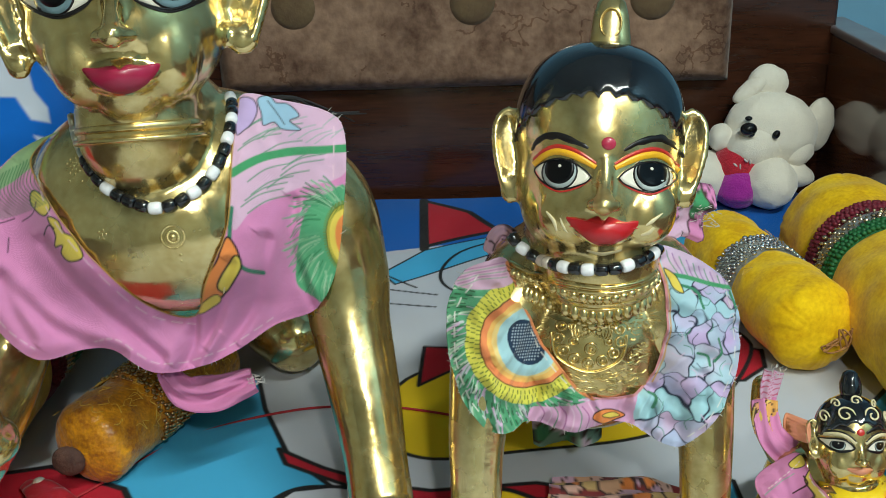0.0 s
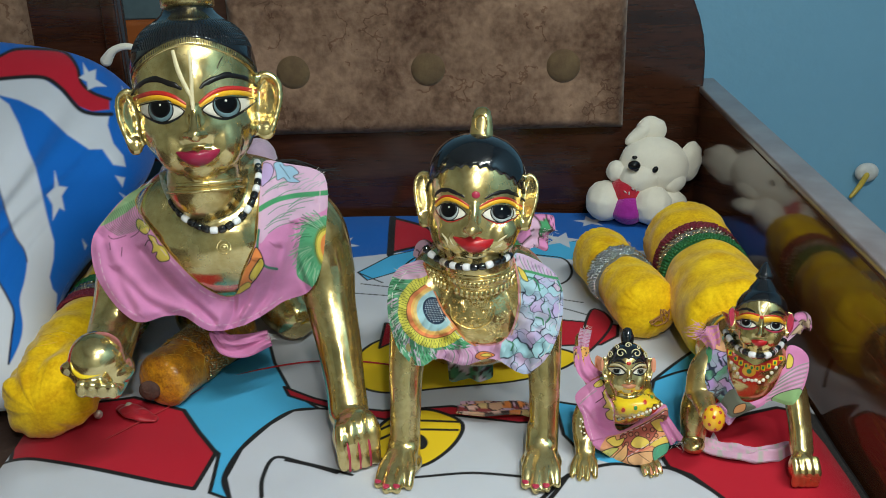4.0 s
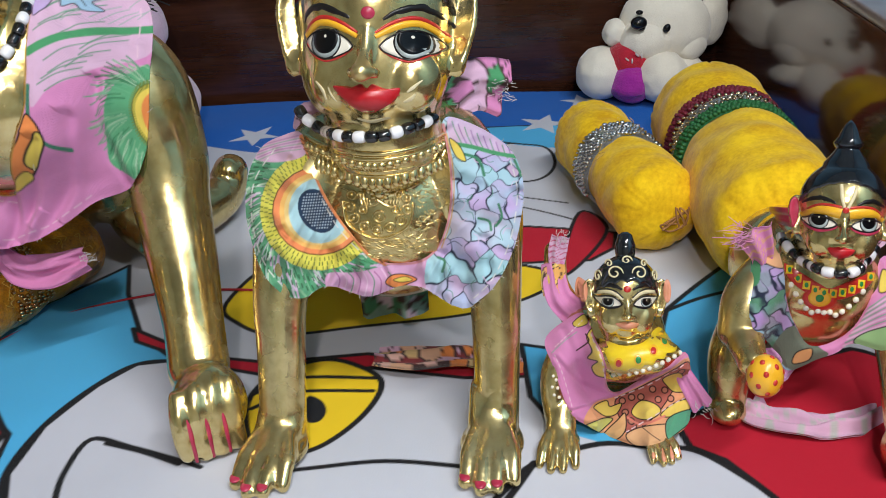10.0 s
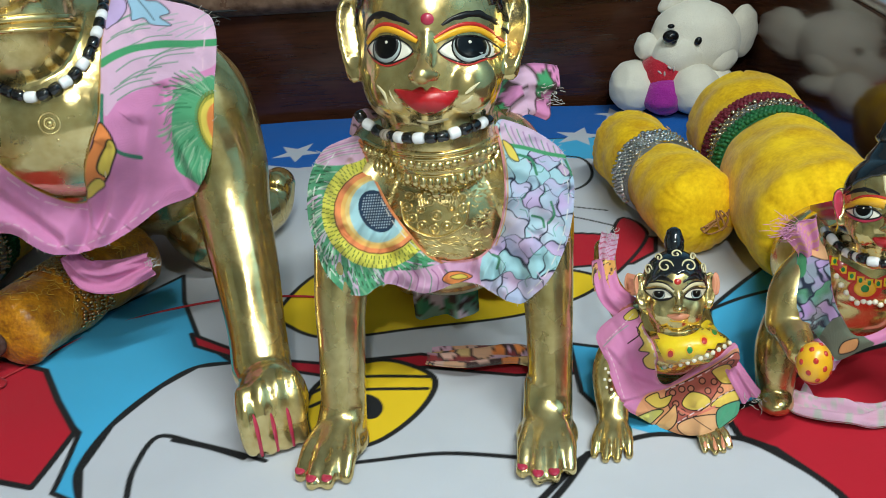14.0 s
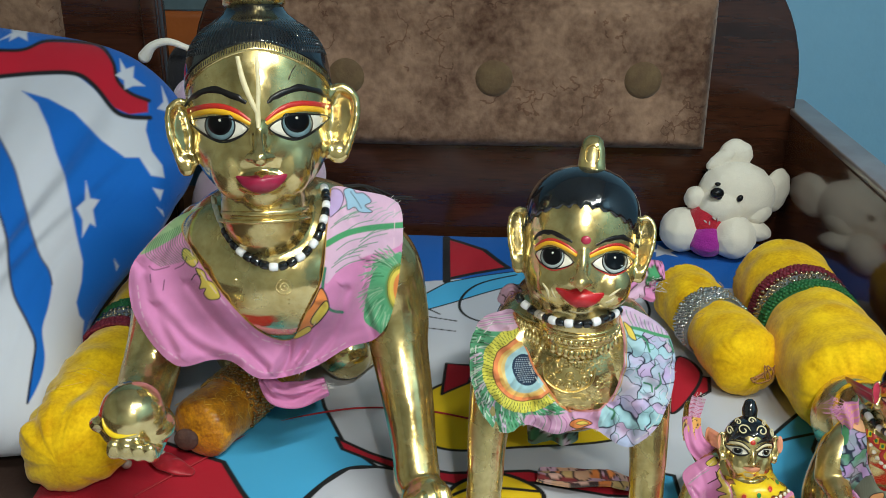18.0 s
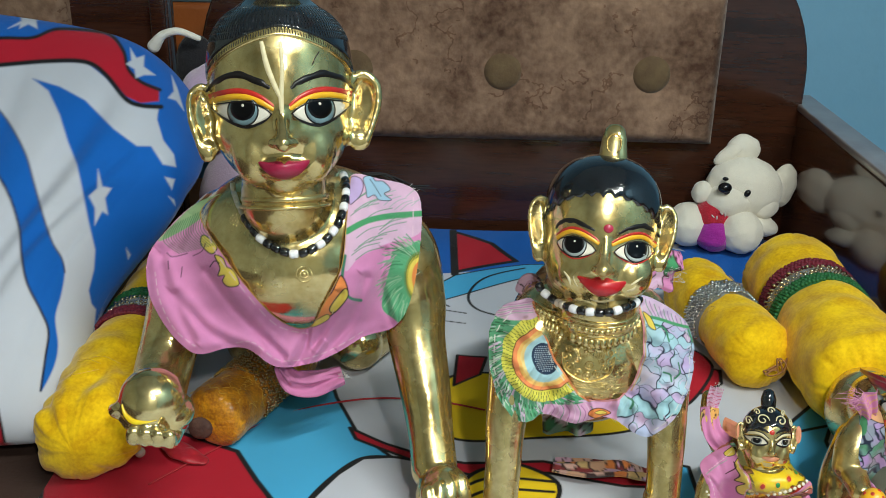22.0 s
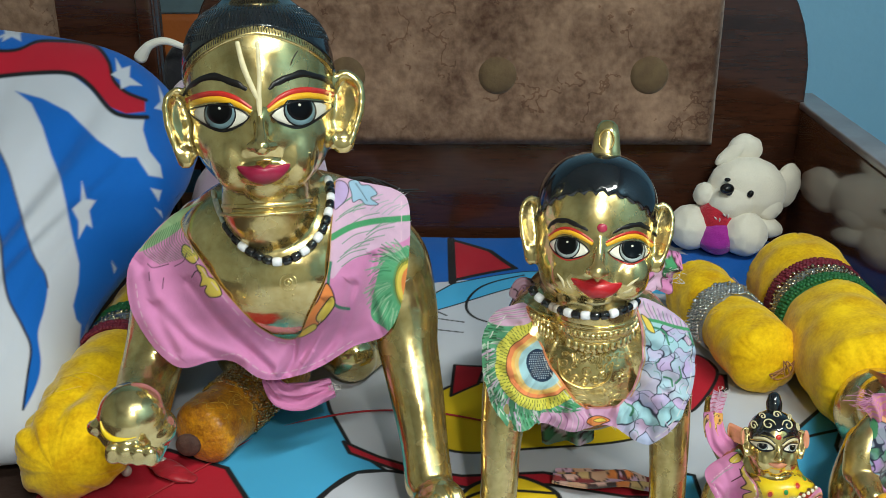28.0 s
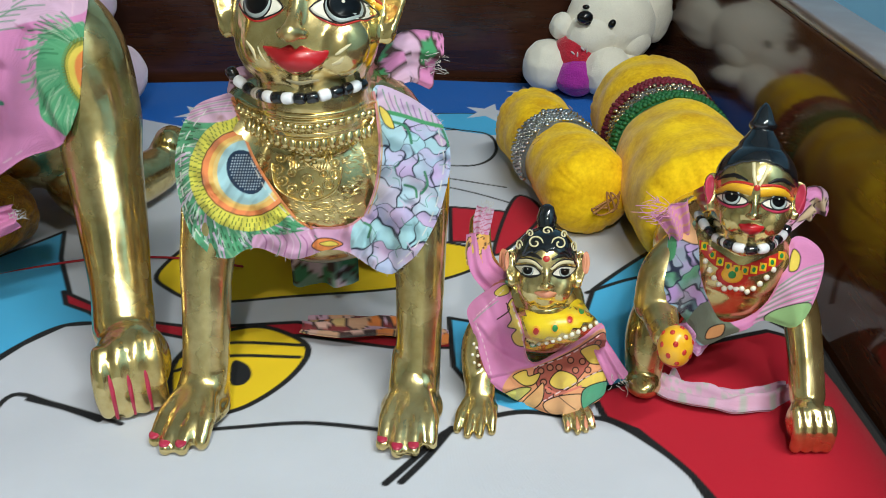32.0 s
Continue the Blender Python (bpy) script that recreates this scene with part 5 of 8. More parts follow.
big.tube([(-0.15, 0.90, 0.08), (-0.135, 0.86, 0.046), (-0.120, 0.84, 0.034)], [0.046, 0.038, 0.030], 20)
big.tube([(-0.120, 0.840, 0.032), (-0.098, 0.880, 0.030), (-0.078, 0.920, 0.032), (-0.070, 0.940, 0.050)], [0.028, 0.025, 0.022, 0.018], 18)
big.ball((-0.070, 0.935, 0.046), (0.016, 0.020, 0.022))
big.tube([(-0.21, 0.90, 0.09), (-0.235, 0.84, 0.045), (-0.25, 0.89, 0.035), (-0.26, 0.97, 0.035)], [0.055, 0.042, 0.032, 0.024], 18)
big_skin = big.welded(0.0021, 5)
big_tree = tree_of(*big_skin)
big_x = Solid()
# folds of the neck
for z_, r_, h_ in ((-0.0745, 0.0386, 0.0034), (-0.0815, 0.0400, 0.0022)):
    big_x.tube([BIG.mm(0, 0.064, z_ - h_), BIG.mm(0, 0.064, z_ - h_ * 0.5), BIG.mm(0, 0.064, z_ + h_ * 0.5), BIG.mm(0, 0.064, z_ + h_)], [r_ - 0.0035, r_, r_, r_ - 0.0035], 40, caps=False, slot=S_BRASS)
hair_cap(big_x, BIG, 0.0600, 0.090, 0.072, lambda a: 0.0660 - 0.036 * (1 - math.cos(a)) ** 0.8 if math.cos(a) > 0 else 0.0300 - 0.03 * -math.cos(a),
         [(0.0350, 0.0880), (0.0290, 0.0925), (0.0255, 0.0970), (0.0240, 0.1020)], lift=0.0026, crown=0.90, power=2.7)
hair_cap(big_x, BIG, 0.0600, 0.090, 0.072, lambda a: 0.0590 - 0.036 * (1 - math.cos(a)) ** 0.8 if math.cos(a) > 0 else 0.0230 - 0.03 * -math.cos(a),
         [(0.030, 0.086)], slot=S_BRASS, lift=0.0016, crown=0.80, power=2.7)
lathe(big_x, BIG, 0, 0.0575, [(0.019, 0.098), (0.0225, 0.0995), (0.0265, 0.1015), (0.0268, 0.1135), (0.0258, 0.1150), (0.0265, 0.1165), (0.0255, 0.1235), (0.0215, 0.1310), (0.0150, 0.1365), (0.007, 0.1390), (0.002, 0.1395)], S_BRASS)
# combed strands cut into the hair, and ticks on the gold rim below it
def strand(z_, a_, dz_, slot, lift_, r0_):
    p_ = []
    for q_ in (z_ - dz_, z_ + dz_):
        r_ = (0.0600 + lift_) * (1 - min(0.98, abs((q_ - 0.0252) / 0.0674)) ** 2.7) ** (1 / 2.7)
        p_.append(BIG.mm(r_ * math.sin(a_), 0.060 - r_ * 1.06 * math.cos(a_), q_))
    big_x.tube(p_, [r0_, r0_ * 0.8], 5, caps=False, slot=slot, smooth=False)


for ring_ in range(5):
    z_ = 0.060 + 0.0062 * ring_
    for i_ in range(64 - 6 * ring_):
        a_ = -1.45 + 2.9 * i_ / (63 - 6 * ring_) + 0.02 * (ring_ % 2)
        if z_ + 0.001 > 0.0660 - 0.036 * (1 - math.cos(a_)) ** 0.8:
            strand(z_, a_, 0.0026, S_BLACK, 0.0028, 0.0004)
for i_ in range(74):
    a_ = -1.35 + 2.7 * i_ / 73
    strand(0.0625 - 0.036 * (1 - math.cos(a_)) ** 0.8, a_ + 0.004 * math.sin(i_ * 7.0), 0.0020, S_INK, 0.0017, 0.00030)
BIG_FACE = dict(
    eye=[(18, -8), (42, 8), (70, 15), (97, 14), (121, 9), (97, -13), (66, -27), (38, -22)],
    lid=[(14, -4, 0.6), (42, 10, 1), (70, 18, 1), (98, 17, 1), (124, 13, 0.9)],
    lids=[(1, 11, S_YELLOW, 0.0006), (10, 20, S_RED, 0.0005)],
    low=[(122, 8), (97, -15), (66, -30), (36, -23), (20, -11)], iris=(67, -1, 25), line=2.2,
    brow=[(18, 36), (34, 47), (72, 61), (108, 53), (127, 36)], brow_w=[4, 11, 12, 9, 3],
    lips=[(-45, -91), (-24, -91), (-8, -90), (0, -95), (8, -90), (24, -91), (45, -91), (28, -113), (0, -123), (-28, -113)], mouth_line=-101, pout=0.0032)
face_paint(big_x, BIG, big_tree, BIG_FACE, 0)
for p_, w_ in (([(-30, 118), (-22, 75), (-9, 38), (0, 18)], [7, 10, 9, 7]), ([(3, 116), (4, 70), (1, 30), (0, 10)], [6, 8, 8, 7]), ([(0, 22), (0, 5), (0, -8)], [10, 9, 6])):
    paint_line(big_x, BIG, big_tree, p_, w_, S_CREAM, 0.0004, 0.0004)
paint_line(big_x, BIG, big_tree, [(56, 75), (62, 88), (70, 100)], 1.6, S_INK, 0.0004)
# red grooves between the fingers of the fist
for (x0_, y0_), (x1_, y1_) in zip(FIST, FIST[1:]):
    x_, y_ = (x0_ + x1_) / 2 - 0.0005, (y0_ + y1_) / 2 + 0.0010
    big_x.tube([(x_ + 0.0010, y_ - 0.0042, 0.0450), (x_ + 0.0034, y_ - 0.0078, 0.0340), (x_ + 0.0040, y_ - 0.0086, 0.0210), (x_ + 0.0040, y_ - 0.0064, 0.0060)], [0.0005, 0.0017, 0.0021, 0.0012], 8, slot=S_PINK)
# a smear of yellow paint on the held ball
ball_c, ball_n, ball_r, ball_u = (np.array(q) for q in ((-0.256, 0.511, 0.152), (0.283, -0.815, 0.505), (0.945, 0.328, 0.0), (-0.166, 0.477, 0.863)))
smear_ = [ball_c + 0.0273 * (ball_n * math.sqrt(max(0, 1 - a_ * a_ - b_ * b_)) + ball_r * a_ + ball_u * b_) for a_, b_ in ((-0.86, -0.05), (-0.80, -0.30), (-0.62, -0.52), (-0.36, -0.62), (0.05, -0.63))]
big_x.tube(smear_, [0.0010, 0.0022, 0.0034, 0.0026, 0.0006], 10, flat=0.5, slot=S_LEMON)


def raised(view, tree, solid, u_, v_, r_):
    """A small raised dot of cast brass on the skin."""
    d_ = depth_at(tree, view, np.array([float(u_)]), np.array([float(v_)]))[0]
    if not math.isnan(d_):
        solid.ball(view.at(u_, v_, d_ + r_ * 0.35), (r_, r_ * 0.7, r_), view.m, 10)


# a rosette and a ringed dot engraved on the chest
RC, RS = math.cos(math.radians(3.2)), math.sin(math.radians(3.2))
for cx_, cy_, rows_ in ((589, 604, ((0, 1, 0.0024), (7, 18, 0.0010), (14, 30, 0.0009))), (468, 508, ((0, 1, 0.0013), (5, 6, 0.0011), (10, 9, 0.0012))), (597, 626, ((0, 1, 0.0013),)), (597, 634, ((0, 1, 0.0010),)),
                        (502, 596, ((0, 1, 0.0012), (5, 5, 0.0010))), (622, 596, ((0, 1, 0.0009),)), (630, 594, ((0, 1, 0.0009),)), (615, 597, ((0, 1, 0.0009),)), (462, 526, ((0, 1, 0.0011),)), (478, 528, ((0, 1, 0.0010),))):
    for r_, n_, s_ in rows_:
        for i_ in range(n_):
            x_, y_ = cx_ + r_ * math.cos(i_ * 2 * math.pi / n_) - 547, 315 - cy_ + r_ * math.sin(i_ * 2 * math.pi / n_)
            raised(BIG, big_tree, big_x, x_ * RC + y_ * RS, y_ * RC - x_ * RS, s_)
statue("statue", big_skin, big_x, LIP_DARK, (-0.15, 0.75, 0.0), "tall polished brass crawling child statue holding a ball")

# the middle statue
MID = View((0.119, 0.558, 0.282), -8.8, 23.0, 0.000448, 0.840)
midl = Solid()
head_lumps(midl, MID, 0.0490, 0.049, 0.079, 0.020, 0.034, 2.3, -0.005, 2.6)
for k_ in (-1, 1):
    ear(midl, MID, k_, 0.0490, -0.016, 0.040, 0.016, -0.005)
midl.tube([MID.mm(-0.003, 0.054, -0.030), MID.mm(-0.002, 0.062, -0.054), (0.121, 0.640, 0.212)], [0.034, 0.036, 0.042], 24)
midl.ball((0.120, 0.644, 0.140), (0.070, 0.072, 0.068))
midl.ball((0.121, 0.650, 0.170), (0.072, 0.060, 0.052))
midl.ball((0.125, 0.715, 0.140), (0.062, 0.100, 0.056))
midl.ball((0.128, 0.790, 0.095), (0.068, 0.075, 0.070))
midl.tube([(0.084, 0.630, 0.180), (0.060, 0.605, 0.158), (0.046, 0.578, 0.110), (0.043, 0.560, 0.060), (0.041, 0.546, 0.014)], [0.034, 0.029, 0.0195, 0.0165, 0.0165], 22)
midl.tube([(0.160, 0.630, 0.180), (0.182, 0.605, 0.158), (0.190, 0.578, 0.110), (0.190, 0.560, 0.060), (0.188, 0.545, 0.014)], [0.034, 0.029, 0.0190, 0.0160, 0.0160], 22)
tips_a = hand(midl, (0.036, 0.523, 0), -12, 0.050, 0.84)
tips_b = hand(midl, (0.184, 0.520, 0), -5, 0.050, 0.84)
midl.tube([(0.10, 0.82, 0.06), (0.088, 0.765, 0.034), (0.085, 0.84, 0.03), (0.09, 0.93, 0.03)], [0.040, 0.032, 0.026, 0.02], 18)
midl.tube([(0.155, 0.82, 0.06), (0.165, 0.765, 0.034), (0.165, 0.84, 0.03), (0.16, 0.93, 0.03)], [0.040, 0.032, 0.026, 0.02], 18)
mid_skin = midl.welded(0.0019, 5)
mid_tree = tree_of(*mid_skin)
mid_x = Solid()
hair_cap(mid_x, MID, 0.0490, 0.079, 0.049, lambda a: 0.043 - 0.025 * (1 - math.cos(a)) ** 0.85 if math.cos(a) > 0 else 0.018 + 0.014 * math.cos(a),
         [(0.009, 0.0805), (0.004, 0.0812)], lift=0.0022, wave=0.005, waves=30, power=2.3, dx=-0.005)
lathe(mid_x, MID, 0, 0.034, [(0.0125, 0.070), (0.012, 0.080), (0.0105, 0.094), (0.0085, 0.102), (0.005, 0.1055), (0.001, 0.1065)], S_BRASS, 24, 0.7)
mid_x.tube([MID.mm(0.0062 * math.sin(q_), 0.0262 + 0.10 * (0.0062 * math.sin(q_)) ** 2 / 0.0062, 0.0885 - 0.0085 * math.cos(q_)) for q_ in np.linspace(0.5, 5.78, 13)], [0.0007] * 13, 8, per=3, slot=S_AGED)
MID_FACE = dict(
    eye=[(17, -9), (36, 7), (57, 14), (74, 12), (89, 2), (78, -14), (57, -24), (34, -20)],
    lid=[(12, 0, 0.7), (34, 10, 1), (57, 18, 1), (75, 15, 1), (91, 4, 0.9)],
    lids=[(1, 9, S_YELLOW, 0.0006), (9, 14, S_RED, 0.0005)],
    low=[(89, 1), (78, -16), (57, -27), (34, -22), (18, -12)], low_slot=S_RED, iris=(57, -2, 21), iris_slot=S_GREY, rise=0.17, dark=0.90, line=1.8,
    brow=[(22, 26), (45, 38), (68, 43), (86, 37), (95, 27)], brow_w=[3, 8, 9, 7, 3],
    lips=[(-47, -60), (-24, -62), (-8, -57), (0, -62), (8, -57), (24, -62), (43, -62), (29, -82), (3, -93), (-20, -86)], mouth_line=-72, pout=0.0030)
face_paint(mid_x, MID, mid_tree, MID_FACE, 0)
paint_on(mid_x, MID, mid_tree, oval(3, 33, 9, 8), S_PINK, 0.0004, 0.0012)
# traces of dried paste beside the mouth
for p_, w_ in (([(-72, -52), (-62, -64), (-58, -76)], [2, 5, 2]), ([(-54, -60), (-50, -70), (-44, -78)], [1, 3, 1]), ([(52, -66), (60, -60), (72, -50)], [2, 4.5, 1]), ([(46, -78), (56, -74), (62, -68)], [2, 5, 2]), ([(-20, -98), (0, -102), (24, -96)], [2, 4, 2])):
    paint_line(mid_x, MID, mid_tree, p_, w_, S_CREAM, 0.0002)
nails(mid_x, tips_a[:3] + tips_b[:3], 0.054, S_PINK)
# cast necklace on the chest, drawn on a plane of its own before the body
MIDTOP = View((0.1481, 0.6457, 0.0962), 1.81, 26.08, 0.0004259, 0.750)
Md = lambda pts: rel(pts, 1120, 509, 3.2)
Mt = lambda pts: rel(pts, 784, 441, 4.09)


def boss(x_, y_, ru, rv=None, turn=0.0, sink=0.45):
    """A raised dot or petal of cast brass."""
    rv = ru if rv is None else rv
    u_, v_ = Mt([(x_, y_)])[0]
    d_ = depth_at(mid_tree, MIDTOP, np.array([u_]), np.array([v_]))[0]
    if not math.isnan(d_):
        k_ = min(ru, rv)
        mid_x.ball(MIDTOP.at(u_, v_, d_ + k_ * (sink - 0.25)), (ru, k_ * 0.85, rv), MIDTOP.m @ Matrix.Rotation(radians(turn), 3, "Y"), 14)


def bead_row(a_, m_, b_, n_, ru, rv=None, fan=0.0):
    for (x_, y_), q_ in zip(spline([a_, m_, b_], False, 60)[np.linspace(0, 120, n_).astype(int)], np.linspace(-1, 1, n_)):
        boss(x_, y_, ru, rv, fan * q_)


def ridge(points, width, high=0.0010):
    paint_line(mid_x, MIDTOP, mid_tree, Mt(points), width, S_BRASS, 0.0002, high, taper=False, per=8)


ridge([(556, 238), (600, 257), (678, 266), (752, 253), (800, 228)], 10, 0.0024)
ridge([(556, 250), (600, 268), (678, 276), (752, 264), (800, 240)], 7, 0.0016)
bead_row((562, 256), (680, 286), (798, 250), 21, 0.0030)
bead_row((566, 264), (680, 294), (796, 258), 42, 0.0010)
ridge([(566, 268), (610, 288), (680, 297), (750, 286), (797, 262)], 3, 0.0010)
ridge([(570, 276), (612, 296), (682, 305), (752, 294), (796, 270)], 3, 0.0010)
bead_row((582, 286), (684, 313), (792, 281), 18, 0.0032, 0.0056, -14)
bead_row((580, 292), (684, 320), (792, 288), 34, 0.0011)
bead_row((588, 300), (684, 327), (788, 295), 17, 0.0015)
# pendant: a flower boss in a ring of circles
boss(689, 335, 0.0040)
for i_ in range(10):
    a_ = 2 * math.pi * i_ / 10
    boss(689 + 13 * math.cos(a_), 335 + 12 * math.sin(a_), 0.0017, 0.0024, math.degrees(a_) + 90)
for x_, y_, r_ in ((646, 340, 7), (642, 358, 8), (650, 376, 8), (666, 388, 8), (686, 394, 8), (706, 389, 8), (722, 377, 8), (732, 360, 8), (730, 342, 7), (664, 362, 6), (714, 360, 6), (689, 372, 9), (660, 340, 5), (718, 338, 5)):
    x_, y_, r_ = 689 + 1.14 * (x_ - 689), 345 + 1.12 * (y_ - 345), r_ + 0.8
    c_ = [(x_ + r_ * math.cos(q_), y_ + 0.92 * r_ * math.sin(q_)) for q_ in np.linspace(0, 2 * math.pi, 9)]
    ridge(c_, 4.2, 0.0022)
    boss(x_, y_, 0.0016)
for k_ in (-1, 1):
    for q_ in range(5):
        ridge([(689 + k_ * 6 * (q_ - 0.5) * 0.8, 347 + 2 * q_), (689 + k_ * (9 + 5 * q_), 356 + q_), (689 + k_ * (11 + 6 * q_), 352 - 4 * q_)], 3.2, 0.0018)
ridge([(624, 350), (632, 388), (660, 408), (688, 415), (716, 408), (742, 388), (749, 350)], 4.6, 0.0024)
# fine engraving either side of it
rnd_ = random.Random(21)
for k_ in range(380):
    x_, y_ = rnd_.uniform(598, 800), rnd_.uniform(312, 448)
    if ((x_ - 688) / 66) ** 2 + ((y_ - 362) / 56) ** 2 < 1:
        continue
    q_ = rnd_.uniform(4, 9)
    ridge([(x_ - q_, y_ + rnd_.uniform(-5, 5)), (x_, y_ + 1), (x_ + q_, y_ + rnd_.uniform(-5, 5))], rnd_.uniform(1.5, 4), rnd_.uniform(0.0003, 0.0007))
statue("statue", mid_skin, mid_x, LIP_RED, (0.12, 0.65, 0.0), "brass crawling child statue with black hair and a cast necklace")

# the smallest statue, one arm raised
SA = View((0.273, 0.534, 0.113), -4.5, 27.5, 0.000177, 0.655)
sal = Solid()
head_lumps(sal, SA, 0.0205, 0.025, 0.029, 0.0095, 0.0150)
for k_ in (-1, 1):
    ear(sal, SA, k_, 0.0205, -0.010, 0.014, 0.0072)
sal.tube([SA.mm(0, 0.021, -0.018), (0.275, 0.570, 0.085)], [0.014, 0.017], 16)
sal.ball((0.275, 0.575, 0.062), (0.032, 0.030, 0.034))
sal.ball((0.277, 0.600, 0.034), (0.036, 0.040, 0.034))
sal.tube([(0.250, 0.570, 0.075), (0.229, 0.558, 0.045), (0.230, 0.545, 0.012)], [0.012, 0.0090, 0.0078], 14)
sal.tube([(0.245, 0.585, 0.075), (0.234, 0.592, 0.095), (0.233, 0.598, 0.118)], [0.010, 0.0085, 0.0075], 14)
sal.ball(SA.mm(0.008, 0.0250, -0.0350), (0.0290, 0.0220, 0.0135), SA.m, 32)
sa_tips = hand(sal, (0.230, 0.527, 0), -10, 0.031)
sa_tips += hand(sal, (0.298, 0.527, 0), 8, 0.024)
sal.tube([(0.293, 0.580, 0.030), (0.298, 0.545, 0.012)], [0.014, 0.009], 14)
sa_skin = sal.welded(0.0011, 4)
sa_tree = tree_of(*sa_skin)
sa_x = Solid()
hair_cap(sa_x, SA, 0.0205, 0.029, 0.025, lambda a: 0.0135 - 0.012 * (1 - math.cos(a)) if math.cos(a) > 0 else 0.0, [(0.004, 0.0302), (0.002, 0.0304)], lift=0.0012, wave=0.002, waves=16, seg=64)
lathe(sa_x, SA, 0, 0.018, [(0.0055, 0.026), (0.0065, 0.031), (0.0068, 0.036), (0.0055, 0.040), (0.0045, 0.043), (0.002, 0.0448), (0.0005, 0.045)], S_BLACK, 24)
for a_, z_, r0_, k_ in ((-0.42, 0.0185, 0.0056, 1), (0.42, 0.0185, 0.0056, -1), (-1.10, 0.0165, 0.0048, 1), (1.10, 0.0165, 0.0048, -1), (0.0, 0.0265, 0.0036, 1), (-0.85, 0.0245, 0.0034, -1), (0.85, 0.0245, 0.0034, 1)):
    q_ = math.sqrt(max(0.05, 1 - ((z_ - 0.0074) / 0.0228) ** 2))
    c_ = np.array([0.0222 * q_ * math.sin(a_), 0.0205 - 0.0234 * q_ * math.cos(a_), z_])
    pts_ = []
    for t_ in np.linspace(0, 7.6, 15):
        r_ = r0_ * (1 - t_ / 9.5)
        pts_.append(SA.mm(c_[0] + k_ * r_ * math.cos(t_) * math.cos(a_), c_[1] + k_ * r_ * math.cos(t_) * math.sin(a_) + 0.62 * r_ * math.sin(t_), c_[2] + 0.85 * r_ * math.sin(t_)))
    sa_x.tube(pts_, [0.0003] + [0.0006] * 13 + [0.0003], 6, per=3, slot=S_CREAM)
SA_FACE = dict(
    eye=[(20, -8), (45, 16), (70, 22), (92, 20), (112, 16), (92, -8), (68, -18), (42, -16)],
    lid=[(16, 4, 0.7), (44, 24, 1), (70, 31, 1), (94, 29, 1), (118, 24, 0.8)], lids=[(0, 14, S_CREAM, 0.0003), (13, 18, S_INK, 0.0004)],
    low=[(112, 14), (92, -10), (68, -21), (42, -19), (22, -11)], iris=(68, 0, 19), iris_slot=S_GREY, line=4.5,
    brow=[(18, 45), (50, 60), (85, 60), (112, 48)], brow_w=[6, 15, 13, 5],
    lips=[(-42, -78), (-20, -72), (-6, -70), (0, -73), (6, -70), (20, -72), (42, -78), (24, -92), (0, -98), (-24, -92)], mouth_line=-81, pout=0.0012)
face_paint(sa_x, SA, sa_tree, SA_FACE, 0)
paint_on(sa_x, SA, sa_tree, oval(-2, 47, 13, 12), S_RED, 0.0003, 0.0005)
for k_ in (-1, 1):
    paint_on(sa_x, SA, sa_tree, oval(k_ * 147, 36, 14, 42), S_PEACH, 0.0004)
paint_on(sa_x, SA, sa_tree, spline([(-88, -138), (-45, -152), (0, -156), (48, -148), (92, -122), (132, -98), (178, -152), (170, -178), (142, -182), (130, -202), (104, -203), (90, -224), (62, -224), (44, -240), (14, -238), (-8, -256), (-38, -252), (-62, -218)], True, 5), S_LEMON, 0.0006, 0.0006, rings=6, centre=(40, -178))
for u_, v_, k_ in ((-30, -218, S_RED), (38, -204, S_GREEN), (92, -170, S_RED), (136, -136, S_GREEN)):
    paint_on(sa_x, SA, sa_tree, oval(u_, v_, 15, 20), S_YELLOW, 0.0014)
    paint_on(sa_x, SA, sa_tree, oval(u_, v_ - 2, 10, 13), k_, 0.0016, 0.0004)
for i_ in range(11):
    q_ = i_ / 10
    u_, v_ = -32 + 222 * q_, -268 + 86 * q_ ** 1.4
    d_ = depth_at(sa_tree, SA, np.array([u_]), np.array([v_]))[0]
    if not math.isnan(d_):
        sa_x.ball(SA.at(u_, v_, d_), 0.0017, seg=10, slot=S_WHITE)
for p_ in sa_tips:
    sa_x.tube([(p_[0], p_[1] + 0.009, 0.0080), (p_[0], p_[1] + 0.003, 0.0055), (p_[0], p_[1], 0.0030)], [0.0006, 0.0015, 0.0010], 8, slot=S_PEACH)
for x_, z_ in ((0.2270, 0.050), (0.2300, 0.047), (0.2265, 0.042), (0.2310, 0.041), (0.2280, 0.036), (0.2315, 0.034)):
    p_, n_, _, _ = sa_tree.find_nearest((x_, 0.545, z_))
    sa_x.ball(p_ + n_ * 0.0004, 0.0012, seg=8, slot=S_WHITE)
statue("statue", sa_skin, sa_x, PEACH_PAINT, (0.275, 0.57, 0.0), "tiny brass child statue with painted yellow collar and curled black hair")

# the small statue in front of the side board
SB = View((0.400, 0.530, 0.1655), -16.5, 23.5, 0.000236, 0.650)
sbl = Solid()
head_lumps(sbl, SB, 0.0245, 0.0265, 0.036, 0.0105, 0.0180)
for k_ in (-1, 1):
    ear(sbl, SB, k_, 0.0245, -0.010, 0.014, 0.0075)
sbl.tube([SB.mm(0, 0.025, -0.020), (0.408, 0.575, 0.130)], [0.0165, 0.021], 18)
sbl.ball((0.410, 0.582, 0.100), (0.040, 0.036, 0.036))
sbl.ball((0.407, 0.583, 0.082), (0.037, 0.034, 0.034))
sbl.ball((0.418, 0.630, 0.085), (0.038, 0.060, 0.034))
sbl.ball((0.420, 0.690, 0.055), (0.040, 0.040, 0.045))
